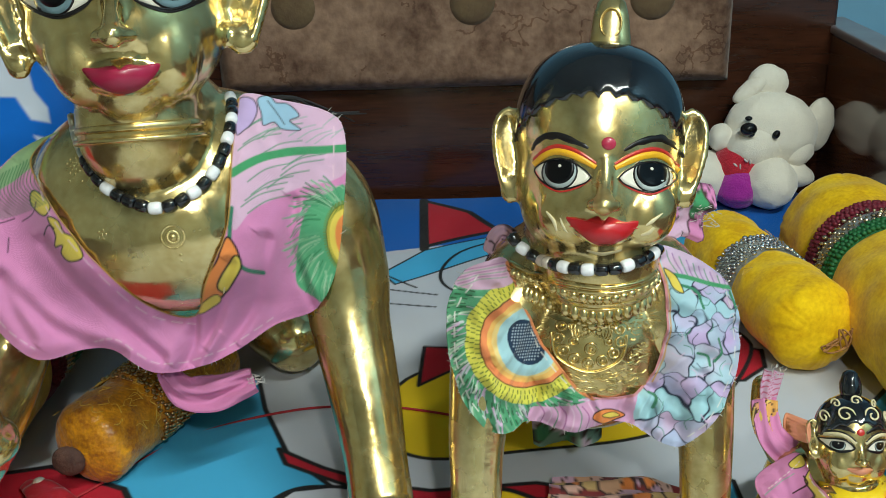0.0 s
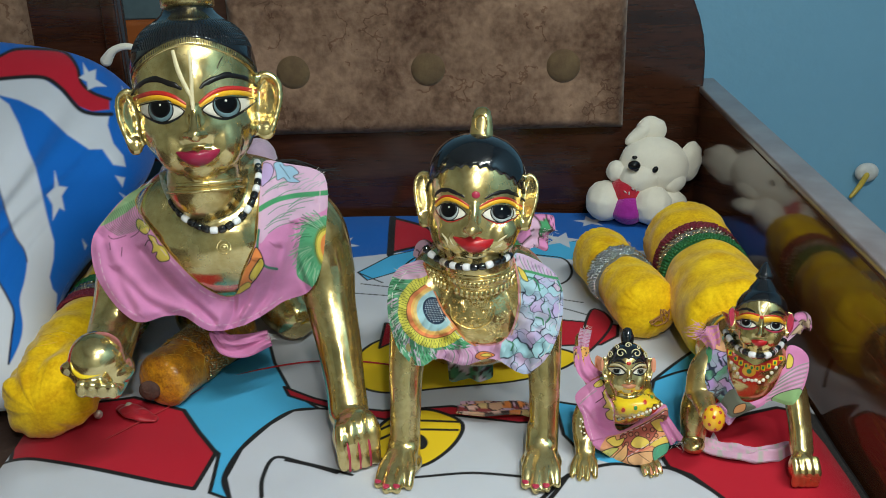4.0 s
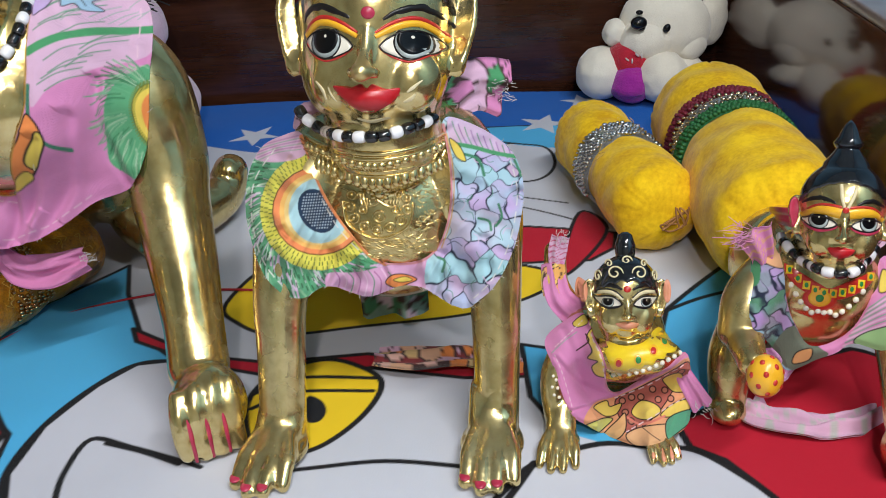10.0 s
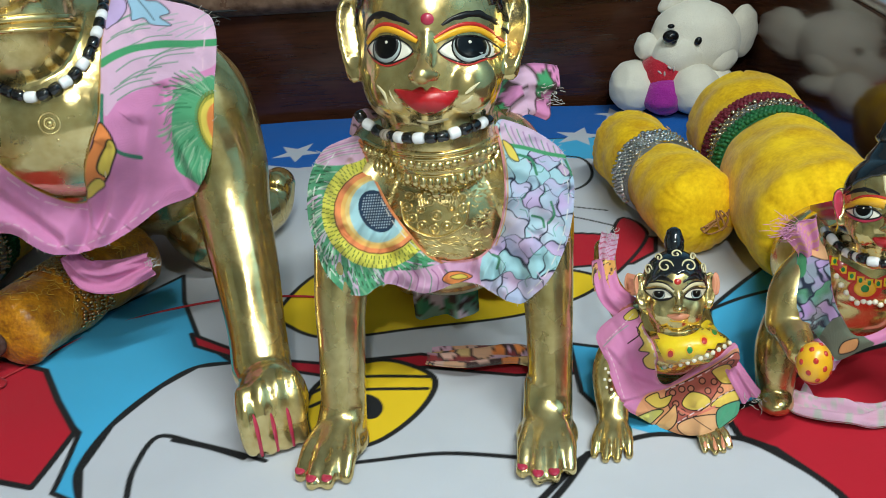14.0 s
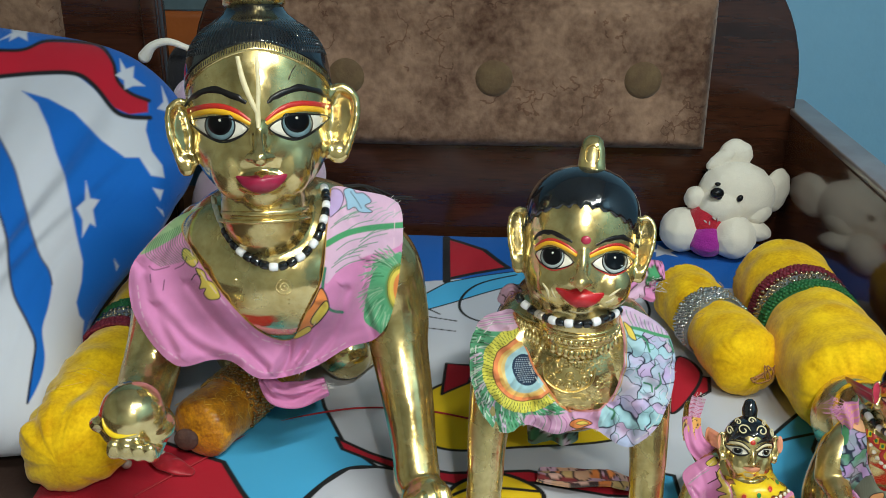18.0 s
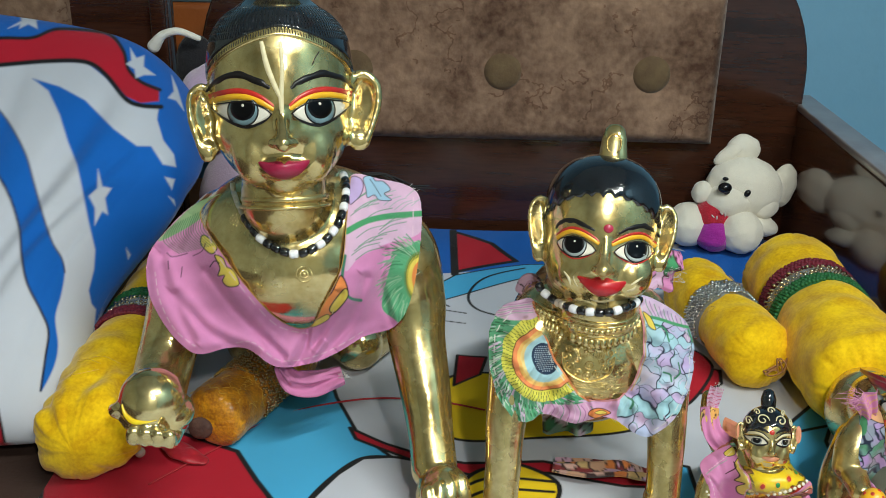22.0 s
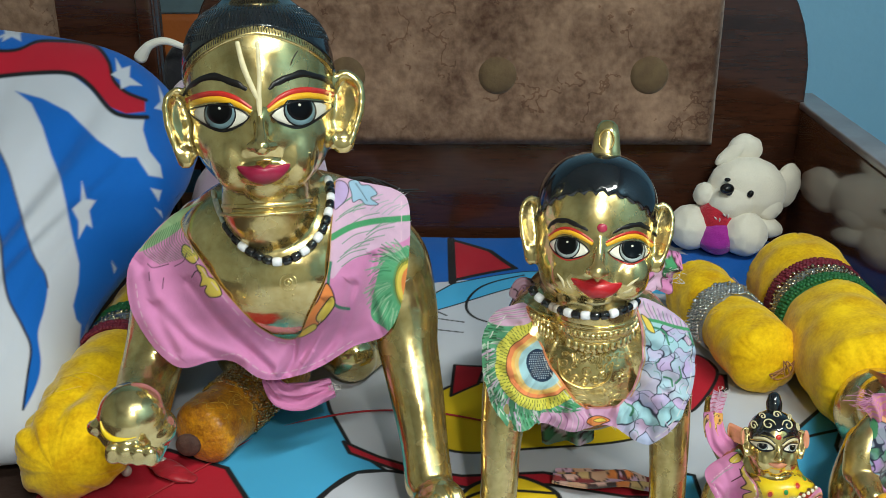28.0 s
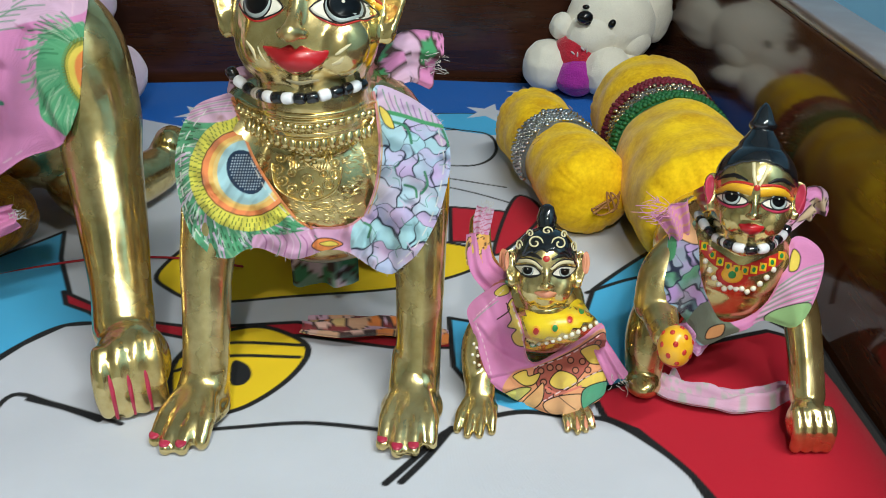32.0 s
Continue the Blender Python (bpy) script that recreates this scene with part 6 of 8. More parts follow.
sbl.tube([(0.432, 0.575, 0.105), (0.449, 0.550, 0.075), (0.449, 0.512, 0.030)], [0.0165, 0.0125, 0.0115], 16)
sbl.ball((0.447, 0.500, 0.018), (0.0138, 0.0145, 0.0175))
for i_ in range(4):
    x_ = 0.4365 + 0.0068 * i_
    sbl.tube([(x_, 0.4945, 0.030), (x_, 0.4860, 0.021), (x_ + 0.0005, 0.4885, 0.006)], [0.0040, 0.0045, 0.0040], 10)
sbl.tube([(0.378, 0.575, 0.112), (0.358, 0.560, 0.098), (0.350, 0.550, 0.080)], [0.017, 0.0175, 0.0145], 16)
sbl.tube([(0.352, 0.550, 0.078), (0.351, 0.520, 0.074)], [0.0135, 0.0095], 14)
sbl.tube([(0.385, 0.62, 0.06), (0.357, 0.582, 0.042), (0.352, 0.568, 0.012)], [0.021, 0.017, 0.013], 16)
sbl.ball((0.350, 0.560, 0.009), (0.013, 0.016, 0.009))
sb_skin = sbl.welded(0.0012, 4)
sb_tree = tree_of(*sb_skin)
sb_x = Solid()
hair_cap(sb_x, SB, 0.0245, 0.036, 0.0265, lambda a: 0.0245 - 0.016 * (1 - math.cos(a)) if math.cos(a) > 0 else 0.006, [(0.0135, 0.0360), (0.0100, 0.0405), (0.0072, 0.0445), (0.0062, 0.0465)], lift=0.0016, wave=0.0008, waves=18, seg=72, crown=0.84)
lathe(sb_x, SB, 0, 0.0245, [(0.006, 0.044), (0.0085, 0.0465), (0.0090, 0.0485), (0.0065, 0.052), (0.0055, 0.055), (0.0030, 0.0600), (0.0006, 0.0625)], S_BLACK, 24)
SB_FACE = dict(
    eye=[(17, -8), (36, 5), (60, 10), (80, 8), (96, 0), (82, -14), (60, -21), (34, -18)],
    lid=[(10, 10, 1.2), (34, 14, 1.2), (58, 16, 1.1), (78, 14, 0.9), (98, 4, 0.5)], lids=[(-2, 20, S_YELLOW, 0.0004), (19, 25, S_RED, 0.0004)],
    low=[(96, -2), (82, -18), (60, -26), (34, -22), (16, -12)], low_slot=S_PINK, low_w=2.2, iris=(60, 0, 21), iris_slot=S_GREY, dark=0.82, line=3.5,
    brow=[(26, 46), (50, 56), (75, 55), (98, 42)], brow_w=[4, 11, 11, 4],
    lips=[(-33, -70), (-16, -66), (-5, -64), (0, -67), (5, -64), (16, -66), (33, -70), (20, -88), (0, -94), (-20, -88)], mouth_line=-77, pout=0.0012)
face_paint(sb_x, SB, sb_tree, SB_FACE, 0)
for p_ in ([(-16, 96), (-11, 60), (-2, 32)], [(22, 92), (14, 60), (3, 32)]):
    paint_line(sb_x, SB, sb_tree, p_, [9, 9, 6], S_CREAM, 0.0004, 0.0003)
paint_on(sb_x, SB, sb_tree, oval(0, 30, 8, 8), S_RED, 0.0008, 0.0004)
for k_ in (-1, 1):
    paint_on(sb_x, SB, sb_tree, oval(k_ * 117, 14, 13, 40), S_PINK, 0.0005)
# painted collar
coll_ = [(-118, -120), (-80, -150), (-30, -172), (20, -172), (70, -150), (105, -118), (98, -150), (70, -180), (20, -202), (-30, -202), (-80, -180), (-112, -148)]
paint_on(sb_x, SB, sb_tree, spline(coll_, True, 5), S_RED, 0.0004, rings=6, centre=(-5, -178))
paint_on(sb_x, SB, sb_tree, oval(-25, -205, 42, 30), S_RED, 0.0005)
paint_on(sb_x, SB, sb_tree, oval(-25, -203, 28, 22), S_YELLOW, 0.0007)
paint_on(sb_x, SB, sb_tree, oval(-25, -203, 10, 10), S_GREEN, 0.0009, 0.0004)
for i_ in range(10):
    q_ = i_ / 4.5 - 1
    u_, v_ = -5 + 100 * q_, -188 + 52 * q_ * q_
    paint_on(sb_x, SB, sb_tree, [(u_ - 9, v_ - 11), (u_ + 9, v_ - 11), (u_ + 9, v_ + 11), (u_ - 9, v_ + 11)], S_YELLOW if i_ % 2 else S_LEMON, 0.0007)
    paint_on(sb_x, SB, sb_tree, oval(u_, v_, 5, 7, 8), S_GREEN, 0.0009, 0.0004)
for i_ in range(13):
    q_ = i_ / 6 - 1
    u_, v_ = -10 + 88 * q_, -250 + 75 * q_ * q_ + (12 if abs(q_) < 0.3 else 0)
    d_ = depth_at(sb_tree, SB, np.array([u_]), np.array([v_]))[0]
    if not math.isnan(d_):
        sb_x.ball(SB.at(u_, v_, d_), 0.0021, seg=10, slot=S_WHITE)
statue("statue", sb_skin, sb_x, LIP_RED, (0.405, 0.57, 0.0), "small brass statue with pointed black topknot and painted collar")

# ---- clothes ----
PINK, PPALE, PGREEN = (0.66, 0.245, 0.48), (0.67, 0.43, 0.59), (0.07, 0.30, 0.13)
PYEL, PORANGE, PLILAC, PMAROON = (0.76, 0.58, 0.10), (0.78, 0.25, 0.07), (0.46, 0.30, 0.62), (0.26, 0.045, 0.05)


CUT = {}


def garment(name, V, tree, outline, step, base, label, dye, rise=0.002, soften=10, sag=None, per=5, parent=None, most=None, curl=0.003):
    line = spline(outline, True, per)
    v, f, u, w = drape(V, tree, line, step, rise, soften, 0.0012, sag, most=most, curl=curl)
    d = Dye(u, w, PINK, step * 1.1)
    dye(d)
    ob = mesh_object(name, v, f, [PRINT_CLOTH], parent=parent, base=base, colours=d.c)
    n = len(u) // 2
    CUT[label] = (V, u[:n], w[:n], np.asarray(v)[:n])
    return ob if parent else tagged(ob, label, "clothing", "statue clothes")


def folds(amp, fu, fv):
    """Soft creases that wander over the cloth, sharper in places."""

    def fn(u, v):
        a = np.sin(u * fu + 2.2 * np.sin(v * fv)) + 0.6 * np.sin(v * fv * 2.1 + u * fu * 0.6)
        b = np.sin((u + 0.7 * v) * fu * 1.9 + 1.5 * np.sin(u * fv)) * np.sin((v - 0.4 * u) * fv * 1.3)
        c = -np.abs(np.sin((u * 0.8 - v) * fu * 1.1 + 2 * np.sin(u * fu * 0.5))) ** 6
        return amp * (a + 0.9 * b + 0.9 * c)

    return fn


def creases(lines, base):
    """Pulled folds along given lines, each with a depth and a width, over soft ones."""
    lines = [(spline(p, False, 6), deep, wide) for p, deep, wide in lines]

    def fn(u, v):
        h = base(u, v)
        for line, deep, wide in lines:
            d, near = away(line, u, v)
            side = np.where(u - near[:, 0] + (v - near[:, 1]) > 0, 1.0, -1.0)
            h = h + deep * np.exp(-(d / wide) ** 2) - 0.55 * deep * np.exp(-((d * side - 1.7 * wide) / wide) ** 2)
        return h

    return fn


def fray(top, label, line, n, length, material, seed):
    """Short loose threads along a cut edge of a garment."""
    V, u, w, pts = CUT[label]
    rnd = random.Random(seed)
    edge = spline(line, False, 12)
    mid = np.array([u.mean(), w.mean()])
    s = Solid()
    for _ in range(n):
        p = edge[rnd.randrange(len(edge))]
        k = int(np.argmin((u - p[0]) ** 2 + (w - p[1]) ** 2))
        o = p - mid
        o = o / (np.linalg.norm(o) + 1e-9)
        way = o[0] * V.x + o[1] * V.z - 0.3 * V.y
        a = pts[k] - way * 0.0005
        jig = np.array([rnd.gauss(0, 1) for _ in range(3)])
        ln = length * rnd.uniform(0.3, 1.2)
        s.tube([a, a + way * ln * 0.5 + jig * ln * 0.12, a + way * ln + jig * ln * 0.35], [0.00022, 0.0002, 0.00014], 4, per=3, caps=False)
    o = s.object("frayed_thread", [material], top)
    o["kind"] = "stuff"


def ribbon(name, line, width, colour_fn, parent=None, base=None, ruck=0.0, up=(0, 0, 1), seed=1):
    """A narrow strip of cloth along a line in space, rucked a little; printed across its own length and width."""
    c = spline(line, False, 14)
    d = np.gradient(c, axis=0)
    d /= np.linalg.norm(d, axis=1)[:, None]
    side = np.cross(d, np.asarray(up, float))
    side /= np.linalg.norm(side, axis=1)[:, None] + 1e-9
    nrm = np.cross(side, d)
    m = 15
    n = len(c)
    v, u_, w_ = [], [], []
    wd = np.interp(np.linspace(0, 1, n), np.linspace(0, 1, len(width)), width)
    for i in range(n):
        for j in range(m):
            q = j / (m - 1) * 2 - 1
            h = ruck * (math.sin(q * 5.0 + i * 0.10 + seed) + 1.4 * noise.noise((i * 0.09, q * 2.5, seed)) + 0.5 * math.sin(q * 11 - i * 0.07)) - abs(ruck) * q * q
            v.append(c[i] + side[i] * q * wd[i] / 2 + nrm[i] * h)
            u_.append(i / n)
            w_.append(q)
    v = np.array(v)
    nn = np.repeat(nrm, m, 0)
    back = v - nn * 0.0012
    f = [(i * m + j, (i + 1) * m + j, (i + 1) * m + j + 1, i * m + j + 1) for i in range(n - 1) for j in range(m - 1)]
    N = len(v)
    faces = f + [tuple(k + N for k in reversed(q)) for q in f]
    rim = [i * m for i in range(n)] + [(n - 1) * m + j for j in range(1, m)] + [i * m + m - 1 for i in range(n - 2, -1, -1)] + [j for j in range(m - 2, 0, -1)]
    faces += [(rim[i], rim[(i + 1) % len(rim)], rim[(i + 1) % len(rim)] + N, rim[i] + N) for i in range(len(rim))]
    col = colour_fn(np.array(u_), np.array(w_))
    return mesh_object(name, np.vstack([v, back]), faces, [PRINT_CLOTH], parent=parent, base=base, colours=np.vstack([col, col]))


def plain(colour, ink=None, n=5.0):
    def fn(u, w):
        c = np.tile(np.asarray(colour, float), (len(u), 1))
        if ink is not None:
            k = np.sin(u * 40 + 3 * np.sin(w * n) + w * 6) > 0.72
            c[k] = ink
        return c
    return fn


def motley(colours, nu=7.0, nw=2.2):
    def fn(u, w):
        rnd = random.Random(int(nu * 10 + nw))
        n = int(nu * nw * 1.6) + 4
        seeds = [(rnd.random(), rnd.uniform(-1, 1), rnd.uniform(0.6, 1.6)) for _ in range(n)]
        d = np.stack([np.hypot((u - a) * nu, (w - b) * nw * 0.5 * k) for a, b, k in seeds])
        o = np.sort(d, 0)
        c = np.asarray(colours, float)[np.argmin(d, 0) % len(colours)]
        c[o[1] - o[0] < 0.07] = (0.07, 0.04, 0.04)
        return c
    return fn


def fringe(parent, at, way, n, length, spread, material, seed, name="frayed_thread"):
    """Loose threads at a frayed edge."""
    rnd = random.Random(seed)
    s = Solid()
    at, way = np.array(at, float), np.array(way, float)
    for _ in range(n):
        a = at + np.array([rnd.uniform(-1, 1) for _ in range(3)]) * spread
        b = a + way * length * rnd.uniform(0.3, 1.0) + np.array([rnd.gauss(0, 1) for _ in range(3)]) * length * 0.2
        m_ = (a + b) / 2 + np.array([rnd.gauss(0, 1) for _ in range(3)]) * length * 0.1
        s.tube([a, m_, b], [0.00025, 0.0002, 0.00015], 5, per=3, caps=False)
    o = s.object(name, [material], parent)
    o["kind"] = "stuff"
    return o


# the tall statue's top
B = lambda pts: rel(pts, 547, 315, 3.2)
BIG_LINE = B([(452, 456), (395, 480), (345, 530), (317, 575), (320, 640), (350, 700), (385, 738), (412, 746), (455, 735), (492, 738), (540, 770), (600, 765), (650, 745), (700, 715), (755, 697), (782, 650), (797, 560), (797, 470), (775, 440), (720, 428), (668, 425), (663, 500), (655, 590), (625, 655), (597, 698), (545, 684), (490, 628), (440, 558), (408, 500), (425, 470)])


BIG_PULLS = [(B(p), dp, wd) for p, dp, wd in (
    ([(597, 702), (592, 735), (572, 768)], 0.0045, 6), ([(420, 600), (470, 668), (552, 752)], 0.0040, 8), ([(365, 640), (420, 705), (500, 745)], 0.0035, 9),
    ([(655, 640), (628, 700), (588, 760)], 0.0040, 7), ([(700, 610), (672, 690), (612, 762)], 0.0035, 8), ([(335, 560), (352, 630), (392, 720)], 0.0030, 9),
    ([(735, 560), (728, 620), (748, 690)], 0.0035, 7), ([(690, 470), (720, 500), (770, 505)], 0.0020, 7), ([(395, 500), (372, 545), (345, 570)], 0.0025, 7))]


def big_dye(d):
    d.fill(B([(668, 420), (800, 435), (800, 520), (740, 545), (690, 570), (660, 590)]), PPALE)
    rnd = random.Random(4)
    for i in range(17):
        x = 668 + rnd.uniform(-2, 70)
        y = 455 + i * 8
        d.stroke(B([(x, y + 10), (x + 22, y - 6), (x + 50, y - 14)]), 1.5, (0.10, 0.28, 0.16))
    for i in range(10):
        x, y = 690 + 10 * i, 470 + rnd.uniform(-14, 18)
        d.stroke(B([(x, y), (x + 14, y - 12), (x + 30, y - 18)]), 1.2, (0.30, 0.42, 0.36))
    d.stroke(B([(664, 526), (700, 506), (745, 495), (800, 489)]), 11, PGREEN)
    d.fill(B([(692, 428), (706, 423), (714, 432), (728, 433), (741, 447), (730, 455), (743, 466), (722, 467), (712, 458), (700, 463), (697, 447)]), (0.34, 0.52, 0.68), True, 1.4)
    d.stroke(B([(704, 430), (714, 444), (724, 460)]), 1.2)
    d.fill(B([(668, 430), (684, 427), (692, 440), (688, 458), (678, 470), (668, 474)]), (0.52, 0.38, 0.66), True, 1.4)
    d.fill(B([(730, 660), (738, 610), (752, 570), (780, 548), (800, 545), (800, 640), (776, 692), (748, 680)]), (0.10, 0.34, 0.17))
    for i in range(120):
        a = math.pi * (0.52 + 0.95 * rnd.random())
        r0, r1 = rnd.uniform(0.55, 0.85), rnd.uniform(0.85, 1.12)
        p, q = (800 + 62 * r0 * math.cos(a), 610 - 80 * r0 * math.sin(a)), (800 + 74 * r1 * math.cos(a + 0.22), 612 - 84 * r1 * math.sin(a + 0.22))
        d.stroke(B([p, ((p[0] + q[0]) / 2 + rnd.uniform(-3, 3), (p[1] + q[1]) / 2 - 3), q]), rnd.uniform(0.8, 2.0), ((0.36, 0.52, 0.36), (0.04, 0.18, 0.08), (0.13, 0.38, 0.20), (0.07, 0.28, 0.14), (0.20, 0.42, 0.24))[i % 5])
    cx, cy = B([(800, 608)])[0]
    d.disc((cx, cy), (27, 44), PYEL, 0, 1.2)
    for i in range(40):
        a = math.pi * (0.5 + i / 39)
        d.stroke([(cx + 24 * math.cos(a), cy + 39 * math.sin(a)), (cx + 30 * math.cos(a), cy + 48 * math.sin(a))], 1.6, (0.16, 0.20, 0.03), False)
    d.disc((cx + 2, cy), (18, 32), PORANGE)
    d.disc((cx + 4, cy), (8, 18), (0.36, 0.55, 0.58))
    d.stroke(B([(662, 570), (658, 600), (659, 628), (672, 646), (692, 650)]), 5.5, (0.05, 0.20, 0.13))
    d.fill(B([(655, 606), (668, 640), (642, 674), (622, 686), (600, 693), (612, 664), (638, 638)]), PORANGE, True, 2.4)
    d.fill(B([(662, 630), (668, 645), (645, 672), (636, 664)]), PYEL, True, 2.2)
    d.fill(B([(600, 694), (630, 676), (634, 684), (610, 697)]), PYEL, True, 1.2)
    d.fill(B([(411, 534), (424, 540), (436, 556), (429, 567), (418, 562), (408, 548)]), PYEL, True, 2.0)
    d.fill(B([(432, 570), (446, 575), (453, 590), (465, 598), (475, 622), (456, 626), (446, 616), (449, 606), (438, 606), (441, 592)]), PYEL, True, 2.0)
    d.stroke(B([(424, 590), (432, 580), (440, 584)]), 2.0)
    d.fill(B([(452, 452), (398, 478), (352, 524), (336, 545), (372, 528), (412, 500)]), (0.28, 0.42, 0.22))
    for i in range(18):
        x0 = 345 + 4.2 * i
        d.stroke(B([(x0 + 8, 520 - 2.2 * i), (x0, 545 - 1.5 * i), (x0 + 26, 566 - i)]), 1.3, (0.06, 0.18, 0.08))
    for p in ([(350, 565), (360, 572), (385, 566)], [(352, 580), (353, 594)], [(376, 590), (374, 608)], [(395, 570), (410, 562), (416, 548)]):
        d.stroke(B(p), 1.6, (0.06, 0.03, 0.05))
    d.stroke(B([(425, 470), (408, 500), (440, 558), (490, 628), (545, 684), (597, 698), (625, 655), (655, 590), (663, 500), (668, 425)]), 3.4, (0.42, 0.24, 0.05))
    for p in ([(330, 600), (338, 650), (362, 700), (398, 732)], [(415, 505), (432, 560), (482, 632), (540, 694), (598, 710)], [(470, 726), (500, 726), (545, 758), (600, 754), (650, 734), (700, 704)], [(783, 460), (784, 540)]):
        pts = spline(B(p), False, 16)
        for i in range(0, len(pts) - 3, 5):
            d.stroke(pts[i:i + 4], 1.3, (0.76, 0.52, 0.62), False)


big_top = garment("cotton_top", BIG, big_tree, BIG_LINE, 1.5, (-0.15, 0.66, 0.22), "pink cotton top with green leaf print on the tall statue", big_dye, sag=creases(BIG_PULLS, folds(0.0017, 0.037, 0.022)), soften=800, rise=0.0055, most=0.115)
fray(big_top, "pink cotton top with green leaf print on the tall statue", BIG_LINE[15:20], 16, 0.003, THREAD, 33)
fray(big_top, "pink cotton top with green leaf print on the tall statue", BIG_LINE[4:15], 22, 0.0018, THREAD, 34)
ribbon("tie", [(-0.172, 0.634, 0.118), (-0.160, 0.634, 0.100), (-0.140, 0.640, 0.095), (-0.113, 0.648, 0.101)], [0.014, 0.026, 0.026, 0.018], plain((0.62, 0.21, 0.42)), big_top, ruck=0.004, up=(0, -1, 0.3))
fringe(big_top, (-0.114, 0.648, 0.101), (0.8, 0.1, 0.2), 24, 0.007, 0.004, THREAD, 5)
fringe(big_top, (-0.050, 0.712, 0.272), (0.3, -0.1, 0.3), 14, 0.005, 0.004, THREAD, 6)

# the middle statue's top
MID_LINE = Mt([(549, 232), (520, 238), (485, 256), (465, 290), (456, 330), (457, 380), (470, 432), (488, 478), (512, 506), (535, 519), (562, 520), (588, 503), (612, 500), (640, 509), (672, 516), (700, 508), (730, 496), (764, 498), (790, 512), (818, 528), (845, 533), (866, 518), (888, 498), (908, 466), (926, 420), (936, 370), (939, 325), (932, 288), (914, 254), (880, 228), (840, 209), (806, 200), (795, 212), (801, 240), (809, 285), (812, 330), (807, 380), (794, 420), (770, 446), (740, 455), (702, 456), (672, 440), (640, 405), (605, 358), (580, 310), (562, 266)])


MID_PULLS = [(Mt(p), dp, wd) for p, dp, wd in (
    ([(590, 504), (602, 480), (612, 440)], 0.0035, 7), ([(640, 508), (650, 484), (648, 452)], 0.0030, 6), ([(535, 518), (520, 480), (512, 440)], 0.0030, 8),
    ([(700, 508), (704, 484), (694, 462)], 0.0030, 6), ([(735, 496), (748, 478), (758, 456)], 0.0030, 6), ([(785, 510), (796, 480), (800, 440)], 0.0035, 7),
    ([(845, 532), (846, 492), (838, 450)], 0.0025, 8), ([(890, 496), (880, 455), (872, 410)], 0.0025, 8), ([(932, 330), (900, 320), (870, 290)], 0.0025, 8),
    ([(465, 300), (500, 300), (530, 280)], 0.0025, 7), ([(470, 432), (500, 420), (520, 400)], 0.0020, 7))]


